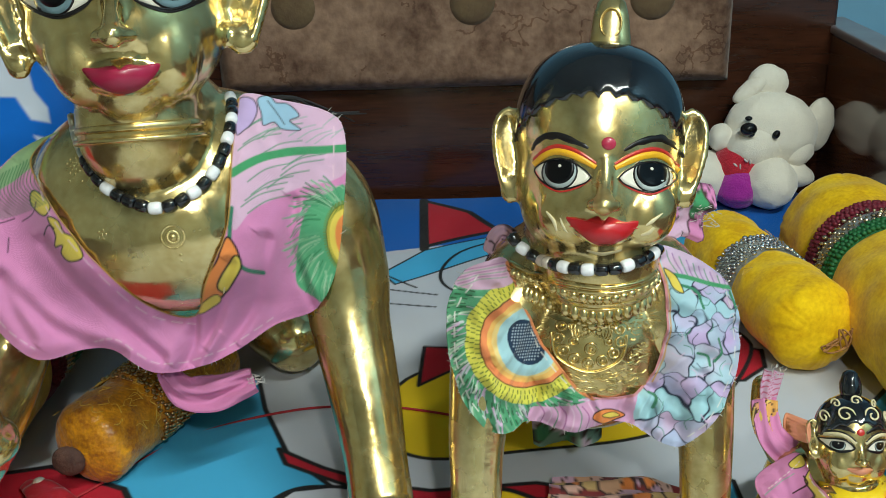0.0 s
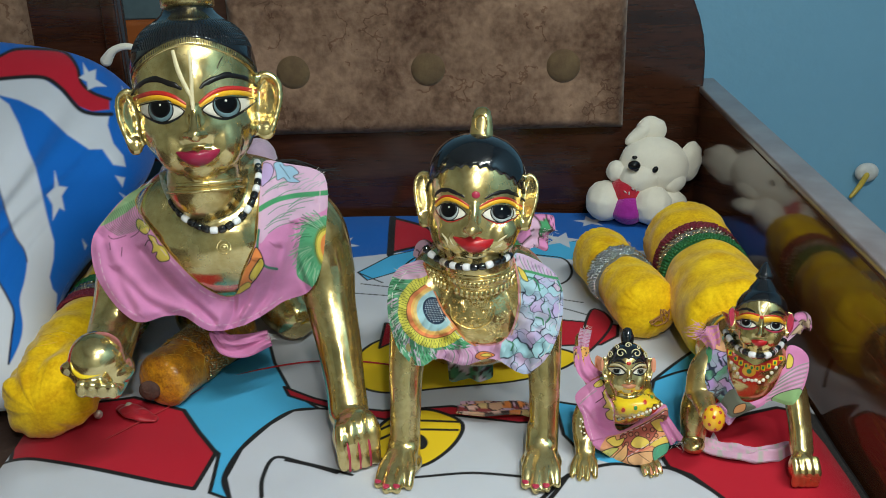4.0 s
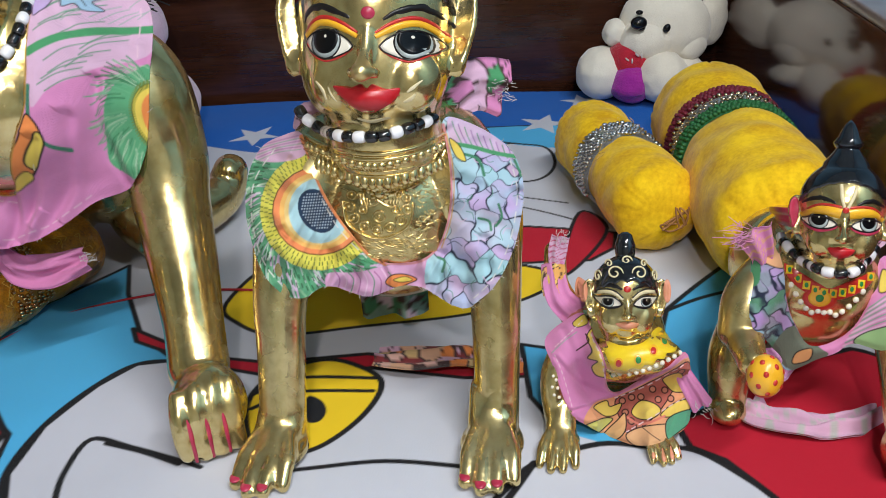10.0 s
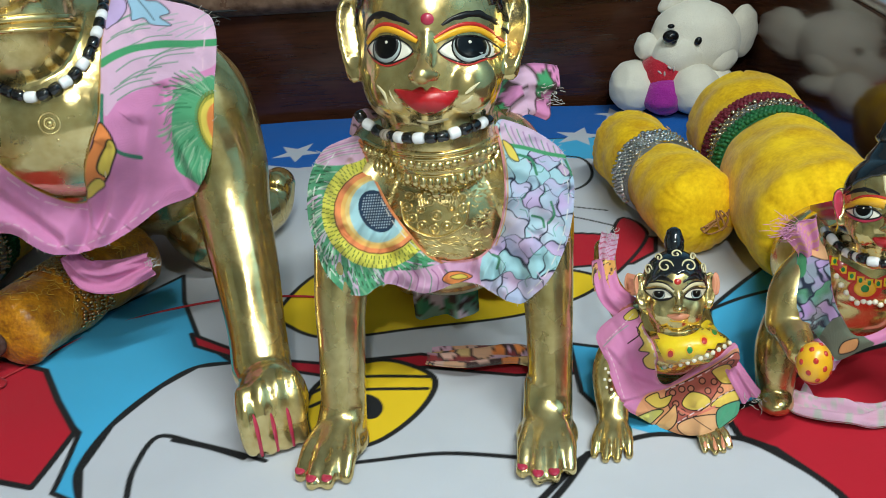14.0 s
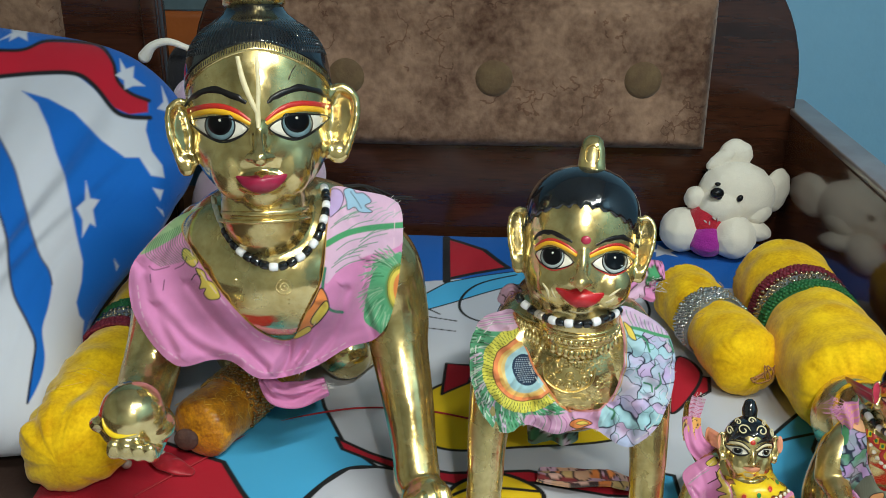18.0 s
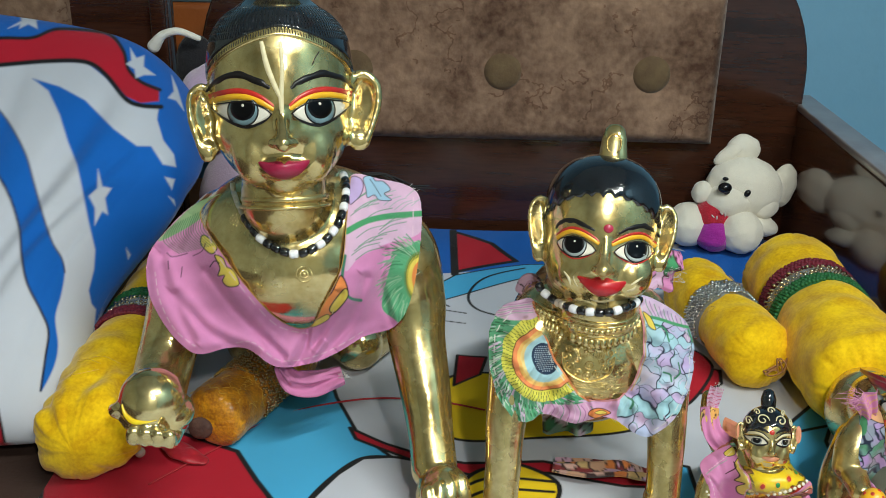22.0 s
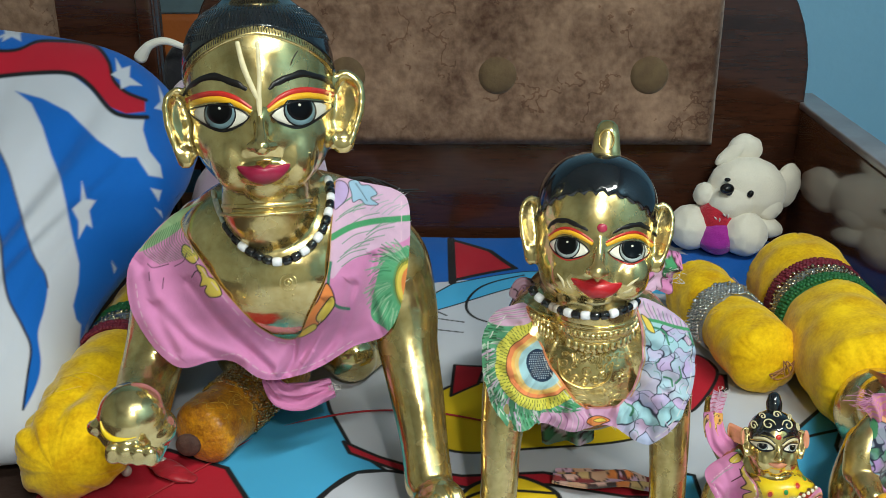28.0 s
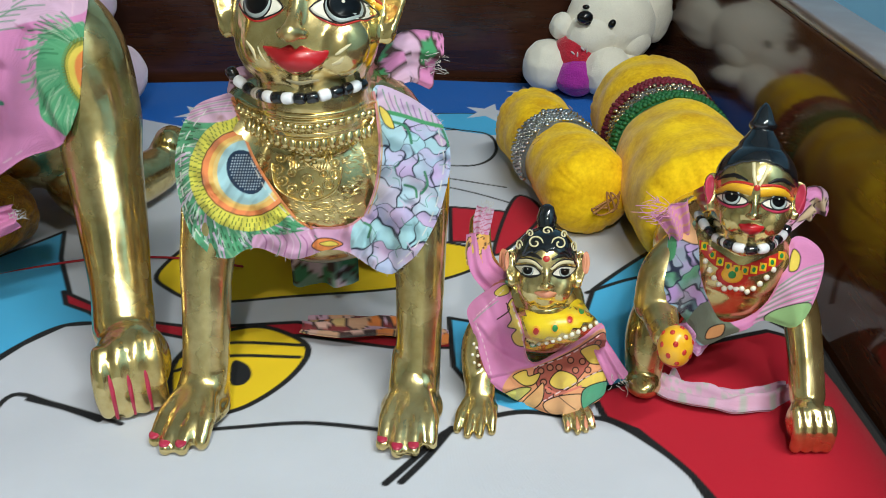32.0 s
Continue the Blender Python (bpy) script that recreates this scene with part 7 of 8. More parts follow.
def mid_dye(d):
    d.c[:] = (0.58, 0.40, 0.60)
    rnd = random.Random(9)
    d.fill(Mt([(560, 250), (500, 262), (455, 300), (445, 380), (470, 480), (520, 530), (600, 520), (690, 470), (640, 400)]), (0.10, 0.32, 0.17))
    cx, cy = Mt([(584, 368)])[0]
    for i in range(230):
        a = radians(66 + 243 * rnd.random())
        r0 = rnd.uniform(92, 150)
        r1 = r0 + rnd.uniform(10, 30)
        bend = rnd.uniform(0.003, 0.010)
        pts = [(cx + r * math.cos(a + bend * (r - 100)), cy + r * math.sin(a + bend * (r - 100))) for r in (r0, (r0 + r1) / 2, r1)]
        d.stroke(pts, rnd.uniform(1.0, 4.2), ((0.52, 0.64, 0.50), (0.03, 0.14, 0.06), (0.62, 0.42, 0.60), (0.06, 0.28, 0.13), (0.22, 0.44, 0.26), (0.58, 0.56, 0.62))[i % 6])
    for k in range(2):
        for i in range(60):
            a = radians(70 + 235 * i / 59)
            r = 116 + 16 * k + rnd.uniform(-2, 2)
            d.stroke([(cx + r * math.cos(a), cy + r * math.sin(a)), (cx + (r + 6) * math.cos(a + 0.03), cy + (r + 6) * math.sin(a + 0.03))], 2.0, (0.03, 0.08, 0.04), False)
    d.disc((cx, cy), (103, 104), (0.72, 0.66, 0.10))
    for i in range(70):
        a = 2 * math.pi * i / 70
        for r in (82, 90, 98):
            aa = a + 0.02 * (r - 82) + rnd.uniform(-0.02, 0.02)
            d.stroke([(cx + r * math.cos(aa), cy + r * math.sin(aa)), (cx + (r + 5) * math.cos(aa), cy + (r + 5) * math.sin(aa))], 1.8, (0.10, 0.16, 0.03), False)
    d.disc((cx, cy), (81, 77), (0.80, 0.26, 0.10), 0, 2.0, (0.12, 0.05, 0.02))
    d.disc((cx + 1, cy), (70, 68), (0.82, 0.48, 0.14))
    d.disc((cx, cy), (61, 60), (0.80, 0.60, 0.24))
    d.disc((cx, cy), (53, 57), (0.40, 0.62, 0.68))
    ex, ey = Mt([(581, 368)])[0]
    d.disc((ex, ey), (31, 41), (0.02, 0.04, 0.08), 28)
    for i in range(-6, 7):
        for j in range(-6, 7):
            x, y = i * 4.6 + j * 1.2, j * 5.0
            if (x * 0.9 + y * 0.42) ** 2 / 25 ** 2 + (y * 0.9 - x * 0.42) ** 2 / 34 ** 2 < 1:
                d.disc((ex + x, ey + y), 1.3, (0.40, 0.47, 0.54))
    d.fill(Mt([(548, 232), (500, 246), (470, 280), (520, 284), (560, 268)]), PPALE)
    for i in range(6):
        d.stroke(Mt([(474, 284 - 5 * i), (510, 268 - 4 * i), (550, 262 - 5 * i)]), 1.5, ((0.30, 0.42, 0.32), (0.46, 0.20, 0.40))[i % 2])
    d.fill(Mt([(600, 478), (650, 474), (700, 462), (770, 452), (790, 500), (700, 520), (610, 512)]), (0.62, 0.34, 0.52))
    for i in range(9):
        d.stroke(Mt([(610 + 12 * i, 470 + rnd.uniform(-3, 3)), (622 + 12 * i, 488), (614 + 13 * i, 514)]), 2, ((0.35, 0.12, 0.28), (0.70, 0.48, 0.62), (0.12, 0.26, 0.16))[i % 3])
    d.fill(Mt([(702, 492), (712, 478), (735, 476), (756, 484), (742, 492), (722, 500)]), PORANGE, True, 2)
    d.fill(Mt([(715, 486), (735, 480), (748, 486), (730, 490)]), PYEL, True, 1.4)
    zone = Mt([(795, 200), (850, 205), (900, 235), (945, 290), (945, 370), (920, 450), (880, 520), (845, 540), (780, 515), (772, 455), (806, 400), (816, 330), (806, 260)])
    seeds = [(*Mt([(x + rnd.uniform(-15, 15), y + rnd.uniform(-15, 15))])[0], rnd.uniform(0.6, 1.5)) for x in range(793, 955, 36) for y in range(288, 545, 35)]
    seeds += [(*Mt([(rnd.uniform(815, 930), rnd.uniform(215, 290))])[0], rnd.uniform(1.2, 2.4)) for _ in range(8)]
    d.cells(zone, seeds, [(0.36, 0.58, 0.66), (0.40, 0.55, 0.70), (0.52, 0.40, 0.66), (0.44, 0.60, 0.70), (0.56, 0.42, 0.66), (0.38, 0.60, 0.66), (0.62, 0.44, 0.62), (0.44, 0.50, 0.70)], 1.8, wob=5.0)
    for i in range(46):
        x, y, a = rnd.uniform(800, 935), rnd.uniform(275, 520), rnd.uniform(0, 6.28)
        n = rnd.uniform(6, 15)
        d.stroke(Mt([(x, y), (x + n * math.cos(a), y + n * math.sin(a)), (x + 1.8 * n * math.cos(a + 0.5), y + 1.8 * n * math.sin(a + 0.5))]), rnd.uniform(0.8, 1.5), ((0.03, 0.04, 0.08), (0.66, 0.48, 0.66), (0.06, 0.24, 0.14))[i % 3])
    for p in ([(896, 350), (902, 372), (892, 388)], [(792, 445), (804, 452), (800, 470)], [(915, 262), (925, 280), (934, 300)], [(862, 375), (880, 380), (884, 395)]):
        d.stroke(Mt(p), 4.5, (0.06, 0.22, 0.12))
    d.fill(Mt([(806, 202), (850, 212), (890, 236), (925, 270), (880, 262), (840, 246), (812, 246)]), (0.60, 0.44, 0.62))
    for i in range(10):
        d.stroke(Mt([(812 + 11 * i, 208 + 5 * i), (818 + 11 * i, 224 + 5 * i), (830 + 10 * i, 246 + 3 * i)]), 1.8, ((0.12, 0.30, 0.18), (0.30, 0.16, 0.36))[i % 2])
    d.stroke(Mt([(812, 246), (850, 252), (890, 262), (930, 268)]), 7, PGREEN)
    d.stroke(Mt([(822, 262), (858, 272), (870, 300)]), 5, (0.05, 0.22, 0.12))
    d.fill(Mt([(808, 238), (826, 250), (838, 276), (820, 268)]), PYEL, True, 1.8)
    d.stroke(Mt([(551, 240), (563, 268), (580, 312), (605, 360), (640, 406), (672, 442), (700, 458)]), 8, (0.72, 0.26, 0.10))
    for i in range(24):
        t = i / 23
        x, y = 552 + 140 * t ** 1.25, 244 + 208 * t
        d.stroke(Mt([(x - 3, y - 1), (x + 4, y + 4)]), 2.0, (0.12, 0.05, 0.03), False)
    d.stroke(Mt([(797, 214), (803, 240), (811, 285), (813, 330), (808, 380), (795, 420), (772, 447), (742, 457), (702, 457)]), 5, (0.58, 0.24, 0.26))
    d.stroke(Mt([(803, 230), (815, 285), (818, 335), (812, 385), (798, 428)]), 2.0, (0.62, 0.34, 0.08))
    for p in ([(505, 262), (470, 320), (468, 390), (490, 460), (530, 508)], [(915, 275), (928, 330), (918, 410), (888, 480), (850, 520)], [(590, 350), (620, 400), (668, 448)]):
        pts = spline(Mt(p), False, 14)
        for i in range(0, len(pts) - 3, 5):
            d.stroke(pts[i:i + 4], 1.7, (0.74, 0.72, 0.68), False)


mid_top = garment("cotton_top", MIDTOP, mid_tree, MID_LINE, 1.4, (0.12, 0.62, 0.17), "cotton top printed with a peacock feather and blue flowers", mid_dye, sag=creases(MID_PULLS, folds(0.0019, 0.06, 0.045)), soften=800, rise=0.0042, most=-0.072, curl=0.003)
ML = "cotton top printed with a peacock feather and blue flowers"
fray(mid_top, ML, MID_LINE[2:24], 50, 0.0024, THREAD, 31)
fray(mid_top, ML, MID_LINE[24:30], 16, 0.003, THREAD, 32)
ribbon("bow", [(0.166, 0.632, 0.214), (0.184, 0.650, 0.222), (0.204, 0.656, 0.216)], [0.018, 0.036, 0.040], motley([PINK, PPALE, PINK, PGREEN], 4, 2), mid_top, ruck=0.004, up=(0, -1, 0.2))
fringe(mid_top, (0.199, 0.655, 0.217), (0.8, -0.1, 0.1), 50, 0.006, 0.009, THREAD, 14)
ribbon("bow", [(0.078, 0.640, 0.196), (0.066, 0.650, 0.206), (0.060, 0.652, 0.192)], [0.012, 0.018, 0.018], motley([PPALE, PPALE, PLILAC], 4, 2), mid_top, ruck=0.003, up=(0, -1, 0.2), seed=3)
ribbon("hem_tail", [(0.114, 0.660, 0.110), (0.113, 0.668, 0.070), (0.114, 0.664, 0.032)], [0.048, 0.054, 0.052], motley([(0.34, 0.36, 0.40), (0.06, 0.20, 0.11), (0.52, 0.40, 0.50), (0.20, 0.32, 0.26), (0.40, 0.38, 0.46)], 5, 5), mid_top, ruck=0.004, up=(0, -1, 0.1))

# the tiny statue's wrap
Sa = lambda pts: rel(pts, 370, 290)
SA_LINE = Sa([(228, 337), (153, 375), (96, 440), (122, 530), (185, 695), (250, 745), (333, 785), (433, 812), (540, 780), (612, 722), (607, 585), (581, 470), (480, 548), (345, 625), (300, 520), (262, 408)])
SA_PULLS = [(Sa(p), dp, wd) for p, dp, wd in (
    ([(130, 500), (220, 590), (345, 640)], 0.0012, 9), ([(190, 690), (270, 670), (350, 640)], 0.0016, 7), ([(160, 400), (200, 500), (235, 600)], 0.0008, 12),
    ([(345, 650), (470, 590), (580, 505)], 0.0012, 6), ([(390, 765), (500, 700), (610, 640)], 0.0010, 7), ([(250, 740), (330, 720), (390, 690)], 0.0010, 7), ([(520, 780), (560, 700), (575, 620)], 0.0010, 8))]


def sa_dye(d):
    ink = (0.05, 0.02, 0.02)
    peach, amber, rust = (0.78, 0.36, 0.18), (0.80, 0.60, 0.12), (0.44, 0.12, 0.09)
    d.fill(Sa([(192, 372), (232, 342), (245, 372), (206, 388)]), PYEL, True, 3)
    d.fill(Sa([(240, 422), (262, 392), (290, 430), (302, 482), (328, 548), (312, 568), (278, 562), (260, 532), (270, 506), (243, 498), (254, 468)]), amber, True, 4)
    d.fill(Sa([(235, 735), (275, 665), (350, 640), (470, 580), (590, 490), (640, 600), (640, 790), (430, 850), (300, 800)]), peach)
    d.fill(Sa([(352, 652), (420, 615), (500, 570), (590, 505), (606, 580), (560, 610), (522, 665), (440, 748), (392, 770), (364, 710)]), rust, True, 4)
    for x, y in ((375, 655), (408, 642), (440, 640), (482, 612), (525, 615), (546, 645), (386, 696), (405, 726), (432, 742), (500, 648), (540, 580), (575, 545)):
        d.disc(Sa([(x, y)])[0], 11, (0.56, 0.22, 0.14), 0, 4.5, ink)
    for p, c in (([(408, 692), (440, 653), (490, 664), (506, 690), (470, 716), (428, 716)], amber), ([(518, 572), (575, 552), (608, 612), (560, 622), (530, 597)], amber),
                 ([(275, 676), (320, 655), (332, 676), (372, 664), (356, 702), (320, 712), (285, 692)], amber), ([(240, 746), (300, 720), (342, 720), (320, 747), (282, 776), (250, 766)], (0.60, 0.58, 0.16)),
                 ([(308, 782), (358, 725), (386, 700), (382, 762), (346, 797)], (0.80, 0.46, 0.20)), ([(386, 774), (450, 742), (542, 735), (546, 772), (500, 802), (418, 812)], (0.78, 0.44, 0.22)),
                 ([(505, 702), (560, 660), (612, 648), (612, 686), (560, 708)], amber), ([(530, 718), (614, 684), (620, 722), (565, 764), (528, 784)], (0.10, 0.36, 0.22))):
        d.fill(Sa(p), c, True, 4)
    d.stroke(Sa([(440, 745), (470, 770), (500, 790)]), 3, ink)
    d.stroke(Sa([(395, 715), (440, 735), (520, 705)]), 8, (0.72, 0.22, 0.16))
    d.stroke(Sa([(205, 472), (246, 438), (236, 412)]), 5, ink)
    d.stroke(Sa([(118, 482), (160, 440), (205, 405)]), 4, (0.34, 0.36, 0.36))
    d.stroke(Sa([(262, 408), (300, 520), (345, 625), (480, 552), (581, 474)]), 12, (0.60, 0.22, 0.34))
    for p, w in (([(128, 490), (165, 580), (192, 680)], 2.6), ([(350, 645), (480, 590), (580, 512)], 4), ([(388, 764), (500, 694), (602, 640)], 4), ([(255, 412), (290, 520), (335, 625)], 4), ([(130, 460), (180, 410), (228, 360)], 2.6)):
        pts = spline(Sa(p), False, 18)
        for i in range(0, len(pts) - 3, 4):
            d.stroke(pts[i:i + 3], w, (0.80, 0.62, 0.66), False)


sa_top = garment("wrapped_shawl", SA, sa_tree, SA_LINE, 2.0, (0.275, 0.56, 0.06), "pink and orange printed cotton wrap on the tiny statue", sa_dye, curl=0.002, sag=creases(SA_PULLS, folds(0.0005, 0.03, 0.022)), rise=0.0020, soften=350, most=0.06)
ribbon("sleeve", [(0.246, 0.572, 0.082), (0.234, 0.574, 0.096), (0.231, 0.586, 0.116)], [0.020, 0.018, 0.015], plain(PINK), sa_top, ruck=0.002, up=(0.2, -1, 0.2))
ribbon("sleeve_tip", [(0.233, 0.586, 0.112), (0.234, 0.587, 0.124), (0.236, 0.588, 0.134)], [0.010, 0.013, 0.012], plain(PPALE, (0.55, 0.10, 0.20)), sa_top, ruck=0.001, up=(0, -1, 0.2))
ribbon("cuff", [(0.2325, 0.577, 0.097), (0.2310, 0.580, 0.106), (0.2325, 0.584, 0.116)], [0.019, 0.018, 0.013], motley([(0.80, 0.42, 0.12), (0.80, 0.55, 0.14), (0.72, 0.34, 0.16)], 3, 2), sa_top, ruck=0.0015, up=(0.1, -1, 0.2))
fringe(sa_top, (0.236, 0.586, 0.134), (0.2, -0.2, 0.8), 24, 0.004, 0.004, THREAD, 8)
ribbon("shawl_end", [(0.308, 0.562, 0.060), (0.318, 0.556, 0.040), (0.331, 0.550, 0.018)], [0.008, 0.012, 0.016], plain((0.68, 0.26, 0.50)), sa_top, ruck=0.002, up=(0, -1, 0.3))
fringe(sa_top, (0.331, 0.550, 0.018), (0.4, -0.1, -0.6), 20, 0.008, 0.006, THREAD, 9)

# the small statue's top
Sb = lambda pts: rel(pts, 406, 289)
SB_LINE = Sb([(252, 335), (215, 370), (203, 440), (212, 580), (250, 604), (290, 640), (330, 690), (400, 650), (440, 630), (480, 600), (560, 606), (600, 520), (608, 420), (568, 375), (522, 376), (514, 450), (484, 542), (440, 594), (380, 618), (340, 578), (300, 500), (283, 420)])


def sb_dye(d):
    rnd = random.Random(12)
    zone = Sb([(190, 330), (300, 330), (300, 470), (345, 570), (385, 610), (345, 700), (180, 620)])
    seeds = [(*Sb([(rnd.uniform(190, 350), rnd.uniform(380, 690))])[0], rnd.uniform(0.7, 1.3)) for _ in range(40)]
    d.cells(zone, seeds, [(0.30, 0.50, 0.56), PLILAC, (0.34, 0.46, 0.62), (0.50, 0.38, 0.62), (0.10, 0.26, 0.16)], 4, wob=7.0)
    d.fill(Sb([(250, 335), (285, 360), (288, 420), (240, 415), (212, 385)]), (0.76, 0.42, 0.22), True, 3)
    d.fill(Sb([(205, 380), (222, 385), (226, 460), (206, 470)]), (0.06, 0.22, 0.10))
    d.fill(Sb([(330, 570), (400, 620), (420, 640), (350, 690), (285, 640)]), (0.14, 0.16, 0.12))
    d.fill(Sb([(345, 640), (380, 625), (378, 655), (340, 670)]), (0.62, 0.30, 0.12), True, 3)
    for i in range(12):
        d.stroke(Sb([(610 - 2 * i, 430 + 10 * i), (560 - 4 * i, 455 + 11 * i), (500 - 4 * i, 510 + 9 * i)]), 4, (0.68, 0.44, 0.60) if i % 2 else (0.24, 0.34, 0.28))
    d.fill(Sb([(480, 590), (520, 560), (590, 540), (575, 610), (500, 608)]), (0.30, 0.50, 0.22), True, 3)
    d.fill(Sb([(528, 405), (548, 420), (545, 455), (524, 460)]), PYEL, True, 3)
    d.stroke(Sb([(300, 430), (306, 500), (345, 575), (385, 610), (440, 590), (484, 540), (512, 450)]), 12, (0.66, 0.22, 0.40))


sb_top = garment("cotton_top", SB, sb_tree, SB_LINE, 2.2, (0.405, 0.56, 0.11), "printed cotton top with pink edging on the small statue", sb_dye, curl=0.002, sag=folds(0.0006, 0.025, 0.02), rise=0.0018, soften=350, most=0.06)
ribbon("shoulder_tie", [(0.366, 0.566, 0.108), (0.364, 0.560, 0.128), (0.356, 0.560, 0.146)], [0.008, 0.016, 0.026], plain(PINK, (0.72, 0.40, 0.20)), sb_top, ruck=0.003, up=(0, -1, 0.2))
fringe(sb_top, (0.350, 0.556, 0.146), (-0.9, -0.1, 0.2), 40, 0.014, 0.007, mat("pink_cotton_thread", (0.72, 0.30, 0.52), 0.9, scale=300), 10)
ribbon("shoulder_tie", [(0.445, 0.585, 0.120), (0.462, 0.590, 0.138), (0.470, 0.595, 0.124)], [0.010, 0.020, 0.018], motley([PPALE, (0.6, 0.45, 0.3), PINK], 4, 2), sb_top, ruck=0.002, up=(0, -1, 0.2))
ribbon("hem_tail", [(0.376, 0.560, 0.060), (0.384, 0.556, 0.048), (0.382, 0.556, 0.036)], [0.018, 0.020, 0.016], plain((0.55, 0.25, 0.5), PPALE), sb_top, ruck=0.002, up=(0, -1, 0.2))

# loose strips of cloth on the sheet
tagged(ribbon("cloth_strip", [(0.098, 0.640, 0.012), (0.130, 0.632, 0.016), (0.165, 0.636, 0.014), (0.192, 0.632, 0.008), (0.212, 0.632, 0.006)], [0.020, 0.032, 0.030, 0.016, 0.014],
       motley([PORANGE, PMAROON, (0.70, 0.40, 0.26), PPALE, (0.74, 0.46, 0.40), (0.66, 0.44, 0.20), PPALE], 9, 3), base=(0.16, 0.635, 0.0), ruck=0.002), "crumpled orange and pink printed cotton strip on the sheet", "cloth strip")
tagged(ribbon("cloth_strip", [(0.364, 0.572, 0.010), (0.372, 0.556, 0.010), (0.395, 0.543, 0.010), (0.425, 0.540, 0.009), (0.456, 0.556, 0.009)], [0.026, 0.024, 0.022, 0.016, 0.014],
       plain((0.66, 0.39, 0.55), (0.47, 0.46, 0.44), 3.0), base=(0.41, 0.55, 0.0), ruck=0.0042), "crumpled pink striped cotton strip on the sheet", "cloth strip")

# ---- bead necklaces ----


def necklace(V, tree, line, sequence, radius, label, gap=1.0, seg=14, deep=0.05):
    """Short glass beads strung along a line over the skin."""
    pts = spline(line, False, 30)
    dep = depth_at(tree, V, pts[:, 0], pts[:, 1])
    ok = ~np.isnan(dep)
    dep = np.interp(np.arange(len(dep)), np.nonzero(ok)[0], dep[ok])
    dep = np.minimum(dep, dep.min() + deep)
    for _ in range(30):
        dep[1:-1] = np.minimum((dep[:-2] + dep[2:]) / 2, dep[1:-1])
    P = V.at(pts[:, 0], pts[:, 1], dep - radius * 0.9)
    run = np.r_[0, np.cumsum(np.linalg.norm(np.diff(P, axis=0), axis=1))]
    root = thing("bead_necklace", tuple(P[len(P) // 2]), label, "necklace", "bead necklaces")
    wide = run[-1] / len(sequence)
    meshes = {}
    cord = Solid().tube(P[::6], [radius * 0.18] * len(P[::6]), 6, per=3)
    cord.object("cord", [THREAD_BLACK], root)
    for i, c in enumerate(sequence):
        s0 = (i + 0.5) * wide
        p = np.array([np.interp(s0, run, P[:, k]) for k in range(3)])
        q = np.array([np.interp(s0 + wide * 0.3, run, P[:, k]) for k in range(3)])
        if c not in meshes:
            rr = radius * (0.62 if c == "s" else 1.0)
            hw_ = wide * 0.49 * gap
            prof = [(0.35, -1.0), (0.75, -0.98), (0.95, -0.7), (1.0, -0.2), (1.0, 0.2), (0.95, 0.7), (0.75, 0.98), (0.35, 1.0)]
            v = [(rr * r * math.cos(2 * math.pi * j / seg), rr * r * math.sin(2 * math.pi * j / seg), hw_ * z) for r, z in prof for j in range(seg)]
            f = [(a * seg + j, a * seg + (j + 1) % seg, (a + 1) * seg + (j + 1) % seg, (a + 1) * seg + j) for a in range(len(prof) - 1) for j in range(seg)]
            me = bpy.data.meshes.new("bead")
            me.from_pydata(v, [], f)
            me.materials.append({"b": BEAD_BLACK, "w": BEAD_WHITE, "s": BEAD_STEEL, "c": PEARL}[c])
            me.polygons.foreach_set("use_smooth", [True] * len(f))
            meshes[c] = me
        o = new("bead", meshes[c])
        o.parent = root
        rot = Vector(q - p).to_track_quat("Z", "Y").to_matrix().to_4x4()
        wob = Matrix.Rotation(random.Random(i).uniform(-0.15, 0.15), 4, "X")
        o.matrix_local = Matrix.Translation(Vector(p) - root.location) @ rot @ wob
    return root


necklace(BIG, big_tree, B([(462, 440), (466, 462), (476, 488), (490, 512), (512, 540), (540, 558), (572, 568), (602, 559), (630, 538), (650, 508), (660, 470), (661, 440), (655, 420)]),
         "sssssbbbwbbbwbbwbwbbwbwbbw", 0.0040, "black and white glass bead necklace on the tall statue")
necklace(MID, mid_tree, Md([(1006, 592), (1016, 604), (1038, 618), (1070, 629), (1104, 632), (1140, 628), (1170, 615), (1188, 602), (1196, 592)]),
         "bwbccbwbwbbwbbwb", 0.0039, "black and white glass bead choker on the middle statue", deep=0.028)
necklace(SB, sb_tree, Sb([(276, 335), (286, 358), (318, 392), (355, 412), (398, 422), (440, 416), (474, 396), (500, 366), (508, 345)]),
         "wbwbwbwbwbwbwbwbwb", 0.0034, "black and white glass bead necklace on the small statue")

# ---- small things on the bed ----
ball = Solid().ball((0.352, 0.497, 0.079), (0.0112, 0.0112, 0.0143), None, 28)
dots = Solid()
for i, fc in enumerate(ball.f):
    if np.mean([ball.v[k][2] for k in fc]) < 0.0705:
        ball.m[i] = 1
for i in range(20):
    th, ph = 2 * math.pi * i * 0.618, math.acos(1 - 1.5 * (i + 0.5) / 20)
    n_ = np.array([math.sin(ph) * math.cos(th), math.sin(ph) * math.sin(th), math.cos(ph)])
    dots.ball(np.array([0.352, 0.497, 0.079]) + n_ * np.array([0.0098, 0.0098, 0.0126]), (0.0021, 0.0021, 0.0026), None, 12, 0)
painted = ball.object("painted_ball", [YELLOW_PAINT, RED_PAINT], base=(0.352, 0.497, 0.068))
dots.object("painted_dots", [RED_PAINT], painted, "dark red painted dots")["kind"] = "stuff"
tagged(painted, "yellow painted ball with red dots in the small statue's hand", "ball")
